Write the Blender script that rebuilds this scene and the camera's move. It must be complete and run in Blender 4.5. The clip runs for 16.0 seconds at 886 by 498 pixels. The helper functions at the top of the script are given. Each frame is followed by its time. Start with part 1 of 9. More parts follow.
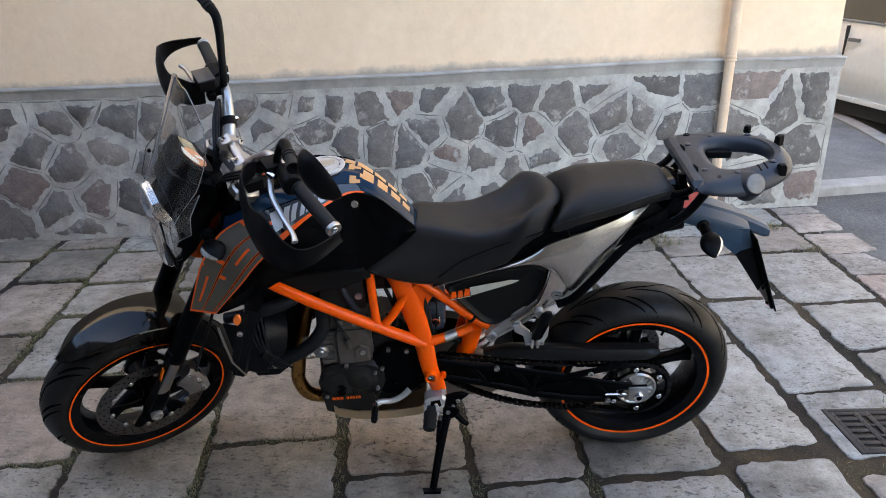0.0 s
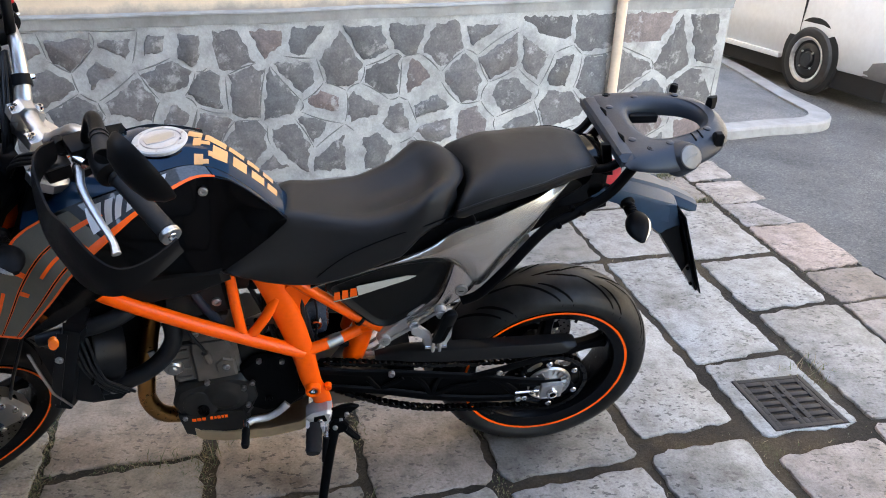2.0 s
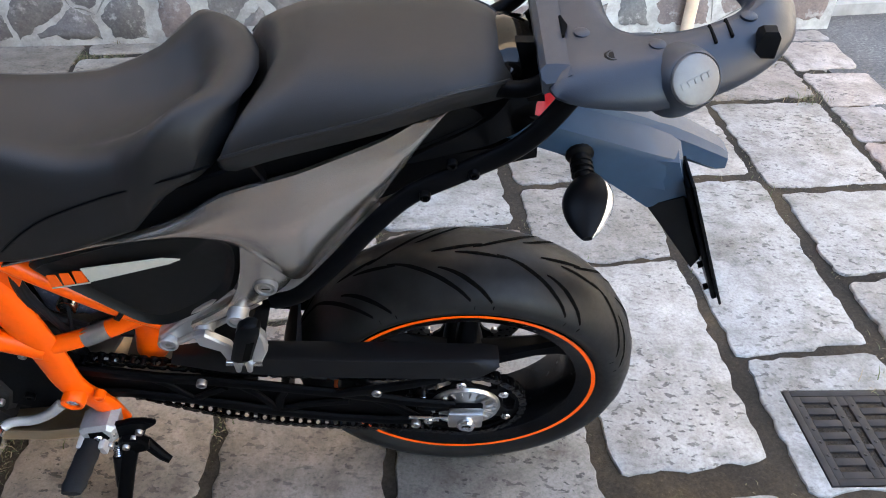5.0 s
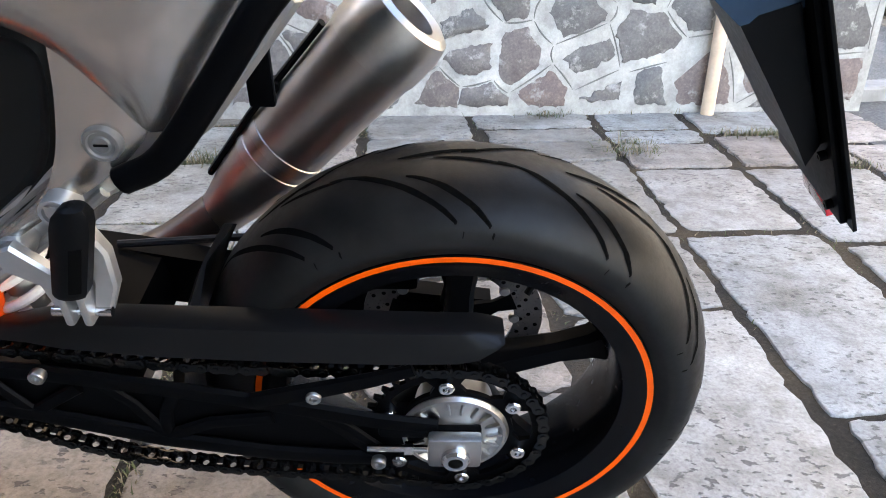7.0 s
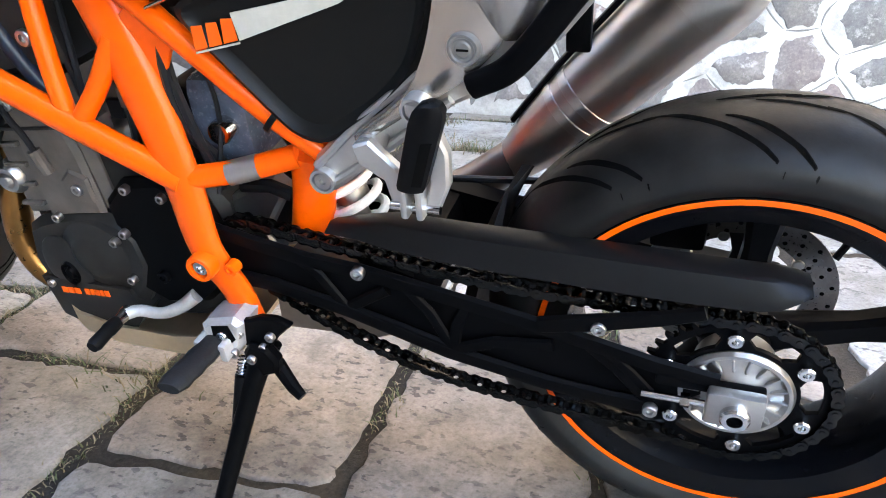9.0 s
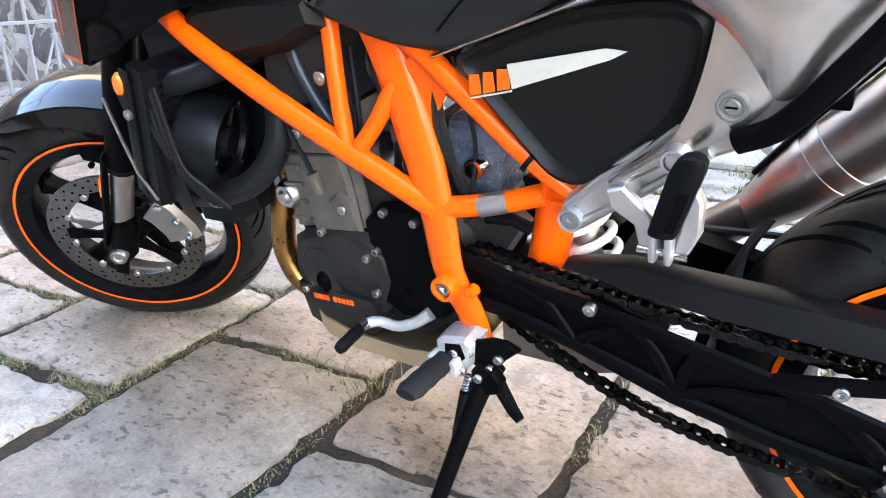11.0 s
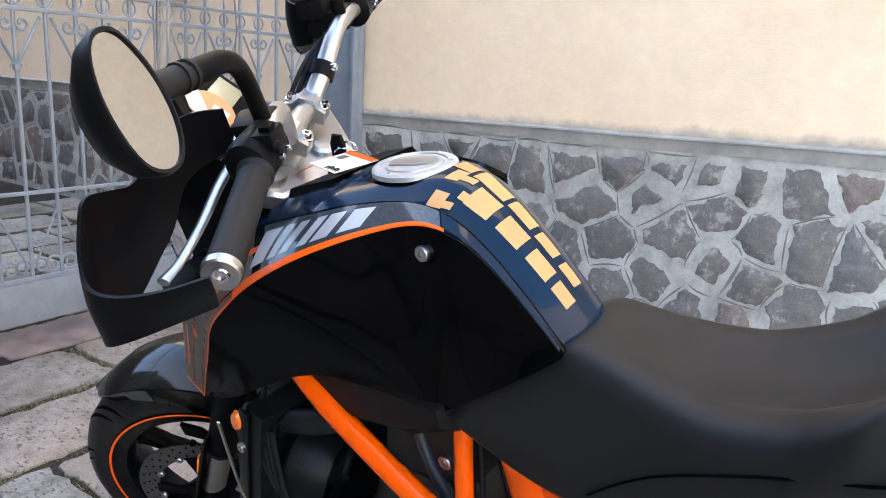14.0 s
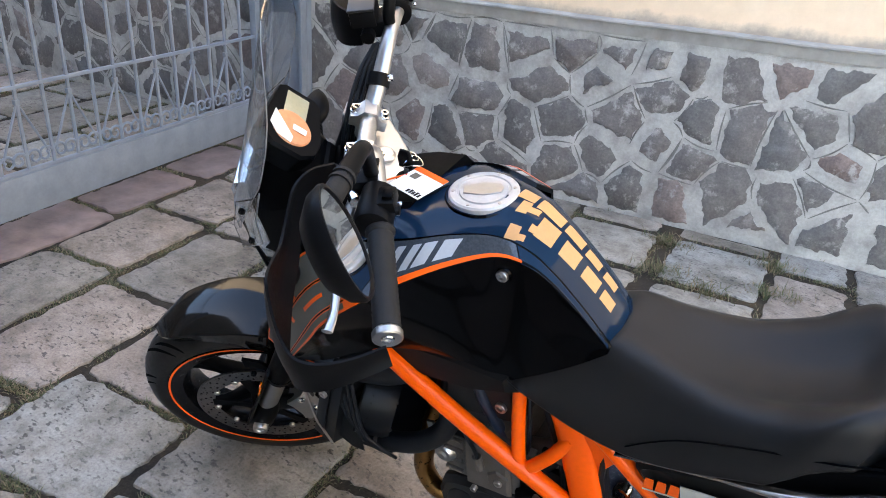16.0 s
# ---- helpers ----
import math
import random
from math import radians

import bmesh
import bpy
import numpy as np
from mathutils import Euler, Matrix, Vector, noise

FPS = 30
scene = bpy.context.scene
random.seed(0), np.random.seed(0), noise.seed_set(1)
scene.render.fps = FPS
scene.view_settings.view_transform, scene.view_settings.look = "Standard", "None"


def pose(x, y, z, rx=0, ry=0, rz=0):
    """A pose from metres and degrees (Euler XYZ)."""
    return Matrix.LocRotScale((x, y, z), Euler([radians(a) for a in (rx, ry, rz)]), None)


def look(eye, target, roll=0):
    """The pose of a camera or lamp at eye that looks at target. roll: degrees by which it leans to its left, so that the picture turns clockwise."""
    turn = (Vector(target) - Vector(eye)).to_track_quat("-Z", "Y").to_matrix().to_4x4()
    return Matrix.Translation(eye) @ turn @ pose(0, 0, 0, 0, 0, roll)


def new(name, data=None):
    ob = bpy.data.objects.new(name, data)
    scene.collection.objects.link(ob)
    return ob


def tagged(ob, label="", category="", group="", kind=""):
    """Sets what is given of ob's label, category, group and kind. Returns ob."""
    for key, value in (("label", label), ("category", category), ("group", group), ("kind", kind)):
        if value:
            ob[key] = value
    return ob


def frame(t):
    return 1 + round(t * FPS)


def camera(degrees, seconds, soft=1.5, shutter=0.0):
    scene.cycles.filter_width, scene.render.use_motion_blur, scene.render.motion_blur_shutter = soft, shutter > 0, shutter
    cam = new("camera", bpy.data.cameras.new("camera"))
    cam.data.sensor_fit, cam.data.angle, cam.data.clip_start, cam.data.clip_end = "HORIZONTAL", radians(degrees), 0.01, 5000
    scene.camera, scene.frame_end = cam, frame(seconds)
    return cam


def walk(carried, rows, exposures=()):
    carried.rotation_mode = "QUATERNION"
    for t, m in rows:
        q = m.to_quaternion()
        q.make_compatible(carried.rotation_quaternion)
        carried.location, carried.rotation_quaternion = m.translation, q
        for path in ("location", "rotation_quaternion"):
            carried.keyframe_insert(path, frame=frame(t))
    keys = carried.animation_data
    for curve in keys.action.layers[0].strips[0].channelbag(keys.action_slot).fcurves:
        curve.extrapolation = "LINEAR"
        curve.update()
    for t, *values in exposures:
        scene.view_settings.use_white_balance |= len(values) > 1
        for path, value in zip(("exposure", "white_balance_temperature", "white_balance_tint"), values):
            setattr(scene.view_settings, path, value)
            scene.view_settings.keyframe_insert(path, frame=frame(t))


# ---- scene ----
cam = camera(62.6, 16.0, 1.0)
METRES, EYE, TILT, LEAN, TURN = 3.1, 1.461, -20.66, 0.46, 0.0
ROWS = [
    (0.0, 0.0, 0.0, 0.0, 0.0, 0.0, -0.0),
    (0.5, -0.0029, 0.0133, 0.0006, -0.69, -0.31, 0.34),
    (1.0, -0.0032, 0.0376, 0.0084, -2.37, -1.69, 0.41),
    (1.5, -0.001, 0.0716, 0.0197, -4.7, -3.78, 0.3),
    (2.0, 0.0029, 0.1171, 0.0374, -9.27, -5.06, 1.36),
    (2.5, 0.0246, 0.1458, 0.0445, -8.62, -5.86, 2.26),
    (3.0, 0.0645, 0.1739, 0.0521, -4.93, -6.57, 0.1),
    (3.5, 0.0963, 0.1977, 0.0563, -3.88, -8.83, 0.16),
    (4.0, 0.1138, 0.2453, 0.0637, -4.94, -11.42, 0.62),
    (4.5, 0.1326, 0.3009, 0.073, -6.11, -14.06, 0.96),
    (5.0, 0.1662, 0.3469, 0.0627, -0.84, -16.21, -1.69),
    (7.5, 0.1844, 0.4637, -0.0685, 0.68, -2.78, -1.63),
    (8.0, 0.1838, 0.4602, -0.0756, 3.58, -4.77, -2.46),
    (8.5, 0.1703, 0.4499, -0.0787, 11.69, -4.39, -4.61),
    (9.0, 0.162, 0.4405, -0.0819, 17.85, -3.92, -7.25),
    (9.5, 0.1588, 0.4339, -0.0829, 22.91, -4.4, -8.42),
    (10.0, 0.1533, 0.429, -0.084, 25.95, -4.4, -9.91),
    (12.5, 0.1366, 0.3967, -0.069, 37.67, 3.75, -14.51),
    (13.0, 0.1181, 0.4049, -0.0507, 36.23, 7.6, -14.65),
    (13.5, 0.0996, 0.4089, -0.0168, 35.24, 6.98, -15.33),
    (14.0, 0.0909, 0.3947, 0.0293, 37.1, 2.52, -16.56),
    (14.5, 0.1072, 0.3573, 0.0657, 36.72, -0.81, -17.46),
    (15.0, 0.1265, 0.3149, 0.0907, 36.5, -3.89, -17.66),
    (15.5, 0.1006, 0.3014, 0.0948, 35.99, -7.58, -16.99),
    (16.0, 0.054, 0.2949, 0.0921, 30.44, -9.27, -15.34),
]
EXPOSURES = [(0.0, 2.77, 6600, 8), (2, 3.20, 6600, 8), (4.0, 3.35, 6600, 8), (5.0, 3.45, 6600, 8), (7.5, 3.52, 6650, 8), (8.0, 3.52, 6650, 8), (8.5, 3.88, 6600, 8), (9.2, 4.36, 6600, 8), (10.0, 4.65, 6550, 8), (12.5, 4.6, 6550, 8), (13.5, 3.72, 6600, 8), (14.5, 3.30, 6600, 8), (16.0, 3.28, 6600, 8)]
walk(cam, [(t, pose(0, 0, EYE, TILT, LEAN, TURN) @ pose(METRES * x, METRES * y, METRES * z, 90 + pitch, roll, yaw)) for t, x, y, z, yaw, pitch, roll in ROWS], EXPOSURES)

# ---- world and light ----
WALL_TURN = math.atan(0.12)
SITE = Matrix.Translation((0, 4.39, 0)) @ Matrix.Rotation(WALL_TURN, 4, "Z")   # along the wall, into the wall, up

SUN_ELEVATION, SUN_AZIMUTH = 42.0, 200.0   # azimuth of the sun, degrees clockwise from +y
world = bpy.data.worlds.new("sky")
scene.world = world
world.use_nodes = True
wn, wl = world.node_tree.nodes, world.node_tree.links
sky = wn.new("ShaderNodeTexSky")
sky.sky_type = "NISHITA"
sky.sun_disc = False
sky.sun_elevation = radians(SUN_ELEVATION)
sky.sun_rotation = radians(SUN_AZIMUTH)
wn["Background"].inputs["Strength"].default_value = 0.15
wl.new(sky.outputs[0], wn["Background"].inputs[0])
sun_data = bpy.data.lights.new("sun", "SUN")
sun_data.energy, sun_data.angle, sun_data.color = 4.5, radians(0.5), (1.0, 0.93, 0.84)
sun = new("sun", sun_data)
_a, _e = radians(SUN_AZIMUTH), radians(SUN_ELEVATION)
sun.matrix_world = look(10 * Vector((math.sin(_a) * math.cos(_e), math.cos(_a) * math.cos(_e), math.sin(_e))), (0, 0, 0))


# ---- materials ----
def nodes_of(name):
    m = bpy.data.materials.new(name)
    m.use_nodes = True
    return m, m.node_tree.nodes, m.node_tree.links, m.node_tree.nodes["Principled BSDF"]


def noise_tex(n, l, scale, detail=4.0, rough=0.55, coord=None):
    t = n.new("ShaderNodeTexNoise")
    t.inputs["Scale"].default_value, t.inputs["Detail"].default_value, t.inputs["Roughness"].default_value = scale, detail, rough
    if coord:
        l.new(coord, t.inputs["Vector"])
    return t


def ramp(n, l, src, stops):
    r = n.new("ShaderNodeValToRGB")
    while len(r.color_ramp.elements) < len(stops):
        r.color_ramp.elements.new(0.5)
    for e, (p, c) in zip(r.color_ramp.elements, stops):
        e.position, e.color = p, (*c, 1) if len(c) == 3 else c
    l.new(src, r.inputs[0])
    return r


def mixed(n, l, fac, a, b, mode="MIX"):
    m = n.new("ShaderNodeMix")
    m.data_type, m.blend_type = "RGBA", mode
    for sock, v in ((m.inputs[0], fac), (m.inputs[6], a), (m.inputs[7], b)):
        if isinstance(v, (int, float)):
            sock.default_value = v
        elif isinstance(v, tuple):
            sock.default_value = (*v, 1) if len(v) == 3 else v
        else:
            l.new(v, sock)
    return m.outputs[2]


def bumped(n, l, b, height, strength=0.3, distance=0.002):
    k = n.new("ShaderNodeBump")
    k.inputs["Strength"].default_value, k.inputs["Distance"].default_value = strength, distance
    l.new(height, k.inputs["Height"])
    l.new(k.outputs[0], b.inputs["Normal"])
    return k


def plain(name, colour, rough=0.5, metal=0.0, vary=0.12, scale=30.0, bump=0.0, bump_scale=200.0, coat=0.0, rough_vary=0.1, distance=0.0006, spec=0.5):
    """A surface of one stuff, with colour and gloss that vary at two scales and a fine grain."""
    m, n, l, b = nodes_of(name)
    co = n.new("ShaderNodeTexCoord").outputs["Object"]
    t1, t2 = noise_tex(n, l, scale, 4, 0.6, co), noise_tex(n, l, scale * 7, 3, 0.6, co)
    lo, hi = tuple(c * (1 - vary) for c in colour), tuple(min(1, c * (1 + vary)) for c in colour)
    c1 = ramp(n, l, t1.outputs[0], [(0.3, lo), (0.7, hi)])
    c2 = ramp(n, l, t2.outputs[0], [(0.3, (0.94, 0.94, 0.94)), (0.7, (1.06, 1.06, 1.06))])
    l.new(mixed(n, l, 0.7, c1.outputs[0], c2.outputs[0], "MULTIPLY"), b.inputs["Base Color"])
    r = n.new("ShaderNodeMapRange")
    r.inputs["To Min"].default_value, r.inputs["To Max"].default_value = max(0, rough - rough_vary), min(1, rough + rough_vary)
    l.new(t2.outputs[0], r.inputs["Value"])
    l.new(r.outputs[0], b.inputs["Roughness"])
    b.inputs["Metallic"].default_value = metal
    b.inputs["Coat Weight"].default_value = coat
    b.inputs["Coat Roughness"].default_value = 0.04
    b.inputs["Specular IOR Level"].default_value = spec
    if bump:
        bumped(n, l, b, noise_tex(n, l, bump_scale, 3, 0.6, co).outputs[0], bump, distance)
    return m


def plaster_mat():
    m, n, l, b = nodes_of("cream_plaster")
    co = n.new("ShaderNodeTexCoord").outputs["Object"]
    big, fine = noise_tex(n, l, 0.9, 5, 0.6, co), noise_tex(n, l, 14, 6, 0.65, co)
    c = ramp(n, l, big.outputs[0], [(0.25, (0.66, 0.51, 0.355)), (0.5, (0.75, 0.59, 0.42)), (0.75, (0.80, 0.655, 0.485))])
    f = ramp(n, l, fine.outputs[0], [(0.3, (0.93, 0.92, 0.90)), (0.7, (1.05, 1.05, 1.05))])
    base = mixed(n, l, 0.8, c.outputs[0], f.outputs[0], "MULTIPLY")
    # grime splashed up from the ledge, with an uneven upper edge
    sep = n.new("ShaderNodeSeparateXYZ")
    l.new(co, sep.inputs[0])
    add = n.new("ShaderNodeMath")
    add.operation = "MULTIPLY_ADD"
    l.new(noise_tex(n, l, 9, 6, 0.7, co).outputs[0], add.inputs[0])
    add.inputs[1].default_value = -0.10
    rise = n.new("ShaderNodeMath")
    rise.operation = "MULTIPLY_ADD"
    l.new(sep.outputs[0], rise.inputs[0])
    rise.inputs[1].default_value = -0.024
    l.new(sep.outputs[2], rise.inputs[2])
    l.new(rise.outputs[0], add.inputs[2])
    g = ramp(n, l, add.outputs[0], [(0.0, (1, 1, 1)), (1.0, (0, 0, 0))])
    g.color_ramp.elements[0].position, g.color_ramp.elements[1].position = 0.880, 0.925
    l.new(mixed(n, l, g.outputs[0], base, (0.34, 0.29, 0.24)), b.inputs["Base Color"])
    b.inputs["Roughness"].default_value = 0.92
    bumped(n, l, b, noise_tex(n, l, 38, 6, 0.7, co).outputs[0], 0.35, 0.006)
    return m


def mortar_mat(name="pale_mortar", tint=1.0):
    m, n, l, b = nodes_of(name)
    co = n.new("ShaderNodeTexCoord").outputs["Object"]
    big, mid, fine = noise_tex(n, l, 2.2, 5, 0.6, co), noise_tex(n, l, 11, 5, 0.65, co), noise_tex(n, l, 70, 5, 0.7, co)
    c = ramp(n, l, big.outputs[0], [(0.3, (0.285 * tint, 0.278 * tint, 0.258 * tint)), (0.7, (0.445 * tint, 0.440 * tint, 0.412 * tint))])
    d = ramp(n, l, mid.outputs[0], [(0.3, (0.66, 0.65, 0.64)), (0.5, (1.0, 1.0, 1.0)), (0.72, (1.28, 1.27, 1.25))])
    f = ramp(n, l, fine.outputs[0], [(0.3, (0.86, 0.86, 0.86)), (0.7, (1.08, 1.08, 1.08))])
    base = mixed(n, l, 1.0, mixed(n, l, 0.9, c.outputs[0], d.outputs[0], "MULTIPLY"), f.outputs[0], "MULTIPLY")
    l.new(base, b.inputs["Base Color"])
    b.inputs["Roughness"].default_value = 0.9
    bumped(n, l, b, mixed(n, l, 0.5, mid.outputs[0], fine.outputs[0]), 0.6, 0.008)
    return m


def stone_mat():
    m, n, l, b = nodes_of("porphyry_stone")
    info = n.new("ShaderNodeObjectInfo")
    geo = n.new("ShaderNodeNewGeometry")
    co = geo.outputs["Position"]
    tone = ramp(n, l, info.outputs["Random"], [(0.0, (0.098, 0.094, 0.090)), (0.3, (0.138, 0.132, 0.127)), (0.55, (0.150, 0.137, 0.130)), (0.75, (0.126, 0.125, 0.123)), (0.92, (0.170, 0.131, 0.120)), (1.0, (0.23, 0.22, 0.205))])
    mid, fine = noise_tex(n, l, 16, 6, 0.65, co), noise_tex(n, l, 90, 4, 0.7, co)
    f1 = ramp(n, l, mid.outputs[0], [(0.28, (0.72, 0.72, 0.72)), (0.55, (1.05, 1.04, 1.03)), (0.8, (1.5, 1.48, 1.44))])
    f2 = ramp(n, l, fine.outputs[0], [(0.3, (0.75, 0.75, 0.75)), (0.62, (1.08, 1.08, 1.08)), (0.75, (1.55, 1.53, 1.5))])
    smear = ramp(n, l, noise_tex(n, l, 9.5, 6, 0.72, co).outputs[0], [(0.56, (0, 0, 0)), (0.64, (0.85, 0.85, 0.85))])
    stone = mixed(n, l, 1.0, tone.outputs[0], f1.outputs[0], "MULTIPLY")
    l.new(mixed(n, l, 1.0, mixed(n, l, smear.outputs[0], stone, (0.32, 0.31, 0.29)), f2.outputs[0], "MULTIPLY"), b.inputs["Base Color"])
    b.inputs["Roughness"].default_value = 0.82
    bumped(n, l, b, mixed(n, l, 0.4, mid.outputs[0], fine.outputs[0]), 0.5, 0.006)
    return m


def paver_mat(name="granite_paver", tint=(1, 1, 1)):
    m, n, l, b = nodes_of(name)
    info = n.new("ShaderNodeObjectInfo")
    geo = n.new("ShaderNodeNewGeometry")
    co = geo.outputs["Position"]
    tone = ramp(n, l, info.outputs["Random"], [(0.0, (0.140, 0.131, 0.119)), (0.25, (0.20, 0.193, 0.180)), (0.45, (0.218, 0.228, 0.232)), (0.65, (0.25, 0.244, 0.232)), (0.82, (0.232, 0.203, 0.186)), (1.0, (0.176, 0.152, 0.131))])
    toned = mixed(n, l, 1.0, tone.outputs[0], tint, "MULTIPLY")
    big, mid, fine = noise_tex(n, l, 3.0, 5, 0.6, co), noise_tex(n, l, 13, 5, 0.65, co), noise_tex(n, l, 120, 4, 0.75, co)
    stain = ramp(n, l, big.outputs[0], [(0.30, (0.50, 0.46, 0.40)), (0.46, (0.92, 0.90, 0.87)), (0.70, (1.25, 1.25, 1.25))])
    grain = ramp(n, l, fine.outputs[0], [(0.30, (0.66, 0.65, 0.64)), (0.5, (1.0, 1.0, 1.0)), (0.68, (1.22, 1.22, 1.21))])
    mott = ramp(n, l, mid.outputs[0], [(0.32, (0.60, 0.58, 0.55)), (0.5, (0.98, 0.97, 0.96)), (0.68, (1.22, 1.22, 1.22))])
    base = mixed(n, l, 1.0, mixed(n, l, 1.0, mixed(n, l, 0.85, toned, stain.outputs[0], "MULTIPLY"), grain.outputs[0], "MULTIPLY"), mott.outputs[0], "MULTIPLY")
    # chipped pits left by the pick, of all sizes, longer one way than the other
    mp = n.new("ShaderNodeMapping")
    mp.inputs["Scale"].default_value = (40, 68, 52)
    mp.inputs["Rotation"].default_value = (0, 0, 0.5)
    l.new(co, mp.inputs[0])
    chips = ramp(n, l, noise_tex(n, l, 1.0, 3, 0.55, mp.outputs[0]).outputs[0], [(0.575, (0, 0, 0)), (0.615, (1, 1, 1))])
    where = ramp(n, l, noise_tex(n, l, 3.5, 3, 0.6, co).outputs[0], [(0.42, (0.12, 0.12, 0.12)), (0.58, (0.9, 0.9, 0.9))])
    pits = mixed(n, l, 1.0, chips.outputs[0], where.outputs[0], "MULTIPLY")
    pitted = mixed(n, l, pits, base, mixed(n, l, 1.0, base, (0.26, 0.255, 0.25), "MULTIPLY"))
    # warm tan tint, more of it towards the gate, with a ragged edge
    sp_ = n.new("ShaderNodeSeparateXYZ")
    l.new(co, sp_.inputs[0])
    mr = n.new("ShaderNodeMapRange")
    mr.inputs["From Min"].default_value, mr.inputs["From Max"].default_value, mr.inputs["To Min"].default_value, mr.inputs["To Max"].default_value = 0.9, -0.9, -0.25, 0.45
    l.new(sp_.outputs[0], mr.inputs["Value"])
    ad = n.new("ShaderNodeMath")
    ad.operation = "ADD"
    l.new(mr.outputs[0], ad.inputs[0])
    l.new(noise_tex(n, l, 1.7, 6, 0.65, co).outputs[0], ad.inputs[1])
    tan_tint = ramp(n, l, ad.outputs[0], [(0.42, (0, 0, 0)), (0.75, (0.85, 0.85, 0.85))])
    pitted = mixed(n, l, tan_tint.outputs[0], pitted, mixed(n, l, 1.0, pitted, (1.13, 1.05, 0.93), "MULTIPLY"))
    # dark damp blotches
    blot = ramp(n, l, noise_tex(n, l, 7.0, 5, 0.7, co).outputs[0], [(0.60, (0, 0, 0)), (0.70, (0.8, 0.8, 0.8))])
    l.new(mixed(n, l, blot.outputs[0], pitted, mixed(n, l, 1.0, pitted, (0.52, 0.48, 0.43), "MULTIPLY")), b.inputs["Base Color"])
    b.inputs["Roughness"].default_value = 0.60
    h = n.new("ShaderNodeMath")
    h.operation = "SUBTRACT"
    l.new(mixed(n, l, 0.35, mid.outputs[0], fine.outputs[0]), h.inputs[0])
    l.new(pits, h.inputs[1])
    bumped(n, l, b, h.outputs[0], 0.6, 0.006)
    return m


def asphalt_mat(name="worn_asphalt", tint=1.0):
    m, n, l, b = nodes_of(name)
    co = n.new("ShaderNodeTexCoord").outputs["Object"]
    big, fine = noise_tex(n, l, 1.6, 7, 0.68, co), noise_tex(n, l, 75, 4, 0.8, co)
    c = ramp(n, l, big.outputs[0], [(0.3, tuple(tint * v for v in (0.070, 0.069, 0.068))), (0.5, tuple(tint * v for v in (0.125, 0.122, 0.118))), (0.75, tuple(tint * v for v in (0.200, 0.195, 0.185)))])
    f = ramp(n, l, fine.outputs[0], [(0.30, (0.35, 0.35, 0.36)), (0.52, (1, 1, 1)), (0.64, (1.6, 1.58, 1.54)), (0.72, (2.8, 2.76, 2.7))])
    l.new(mixed(n, l, 0.95, c.outputs[0], f.outputs[0], "MULTIPLY"), b.inputs["Base Color"])
    b.inputs["Roughness"].default_value = 0.85
    bumped(n, l, b, fine.outputs[0], 0.6, 0.008)
    return m


def soil_mat():
    m, n, l, b = nodes_of("joint_soil")
    co = n.new("ShaderNodeNewGeometry").outputs["Position"]
    big, fine = noise_tex(n, l, 2.5, 5, 0.6, co), noise_tex(n, l, 110, 5, 0.8, co)
    c = ramp(n, l, big.outputs[0], [(0.3, (0.028, 0.025, 0.022)), (0.50, (0.048, 0.040, 0.032)), (0.62, (0.082, 0.063, 0.042)), (0.75, (0.078, 0.078, 0.040))])
    f = ramp(n, l, fine.outputs[0], [(0.3, (0.5, 0.5, 0.5)), (0.6, (1, 1, 1)), (0.75, (2.0, 1.9, 1.7))])
    l.new(mixed(n, l, 0.9, c.outputs[0], f.outputs[0], "MULTIPLY"), b.inputs["Base Color"])
    b.inputs["Roughness"].default_value = 0.95
    b.inputs["Specular IOR Level"].default_value = 0.1
    bumped(n, l, b, fine.outputs[0], 0.8, 0.01)
    return m


def grass_mat():
    m, n, l, b = nodes_of("grass_blades")
    geo = n.new("ShaderNodeNewGeometry")
    c = ramp(n, l, geo.outputs["Random Per Island"], [(0.0, (0.042, 0.058, 0.018)), (0.35, (0.075, 0.092, 0.028)), (0.55, (0.115, 0.095, 0.045)), (0.8, (0.19, 0.145, 0.085)), (1.0, (0.27, 0.21, 0.13))])
    l.new(c.outputs[0], b.inputs["Base Color"])
    b.inputs["Roughness"].default_value = 0.7
    return m


def glass_mat(name, tint=(1, 1, 1), rough=0.0):
    m, n, l, b = nodes_of(name)
    b.inputs["Base Color"].default_value = (*tint, 1)
    b.inputs["Transmission Weight"].default_value = 1.0
    b.inputs["Roughness"].default_value = rough
    b.inputs["IOR"].default_value = 1.49
    return m


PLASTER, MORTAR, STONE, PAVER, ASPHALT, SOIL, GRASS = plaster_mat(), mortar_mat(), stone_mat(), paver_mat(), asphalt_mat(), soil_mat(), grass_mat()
SCORED = mortar_mat("scored_line", 0.42)
LEDGE = plain("ledge_cement", (0.29, 0.282, 0.262), 0.9, vary=0.25, scale=6, bump=0.5, bump_scale=60, distance=0.004)
RED_PAVER = plain("red_porphyry_paver", (0.175, 0.128, 0.112), 0.8, vary=0.3, scale=9, bump=0.5, bump_scale=90, distance=0.004)
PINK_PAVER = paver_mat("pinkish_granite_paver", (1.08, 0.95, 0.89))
KERB = plain("kerb_granite", (0.245, 0.24, 0.23), 0.8, vary=0.2, scale=8, bump=0.4, bump_scale=90, distance=0.004)
GATE_PAINT = plain("gate_blue_grey_paint", (0.190, 0.216, 0.252), 0.42, vary=0.12, scale=12, bump=0.12, bump_scale=80)
PIPE_PAINT = plain("pipe_tan_paint", (0.62, 0.47, 0.33), 0.55, vary=0.12, scale=10)
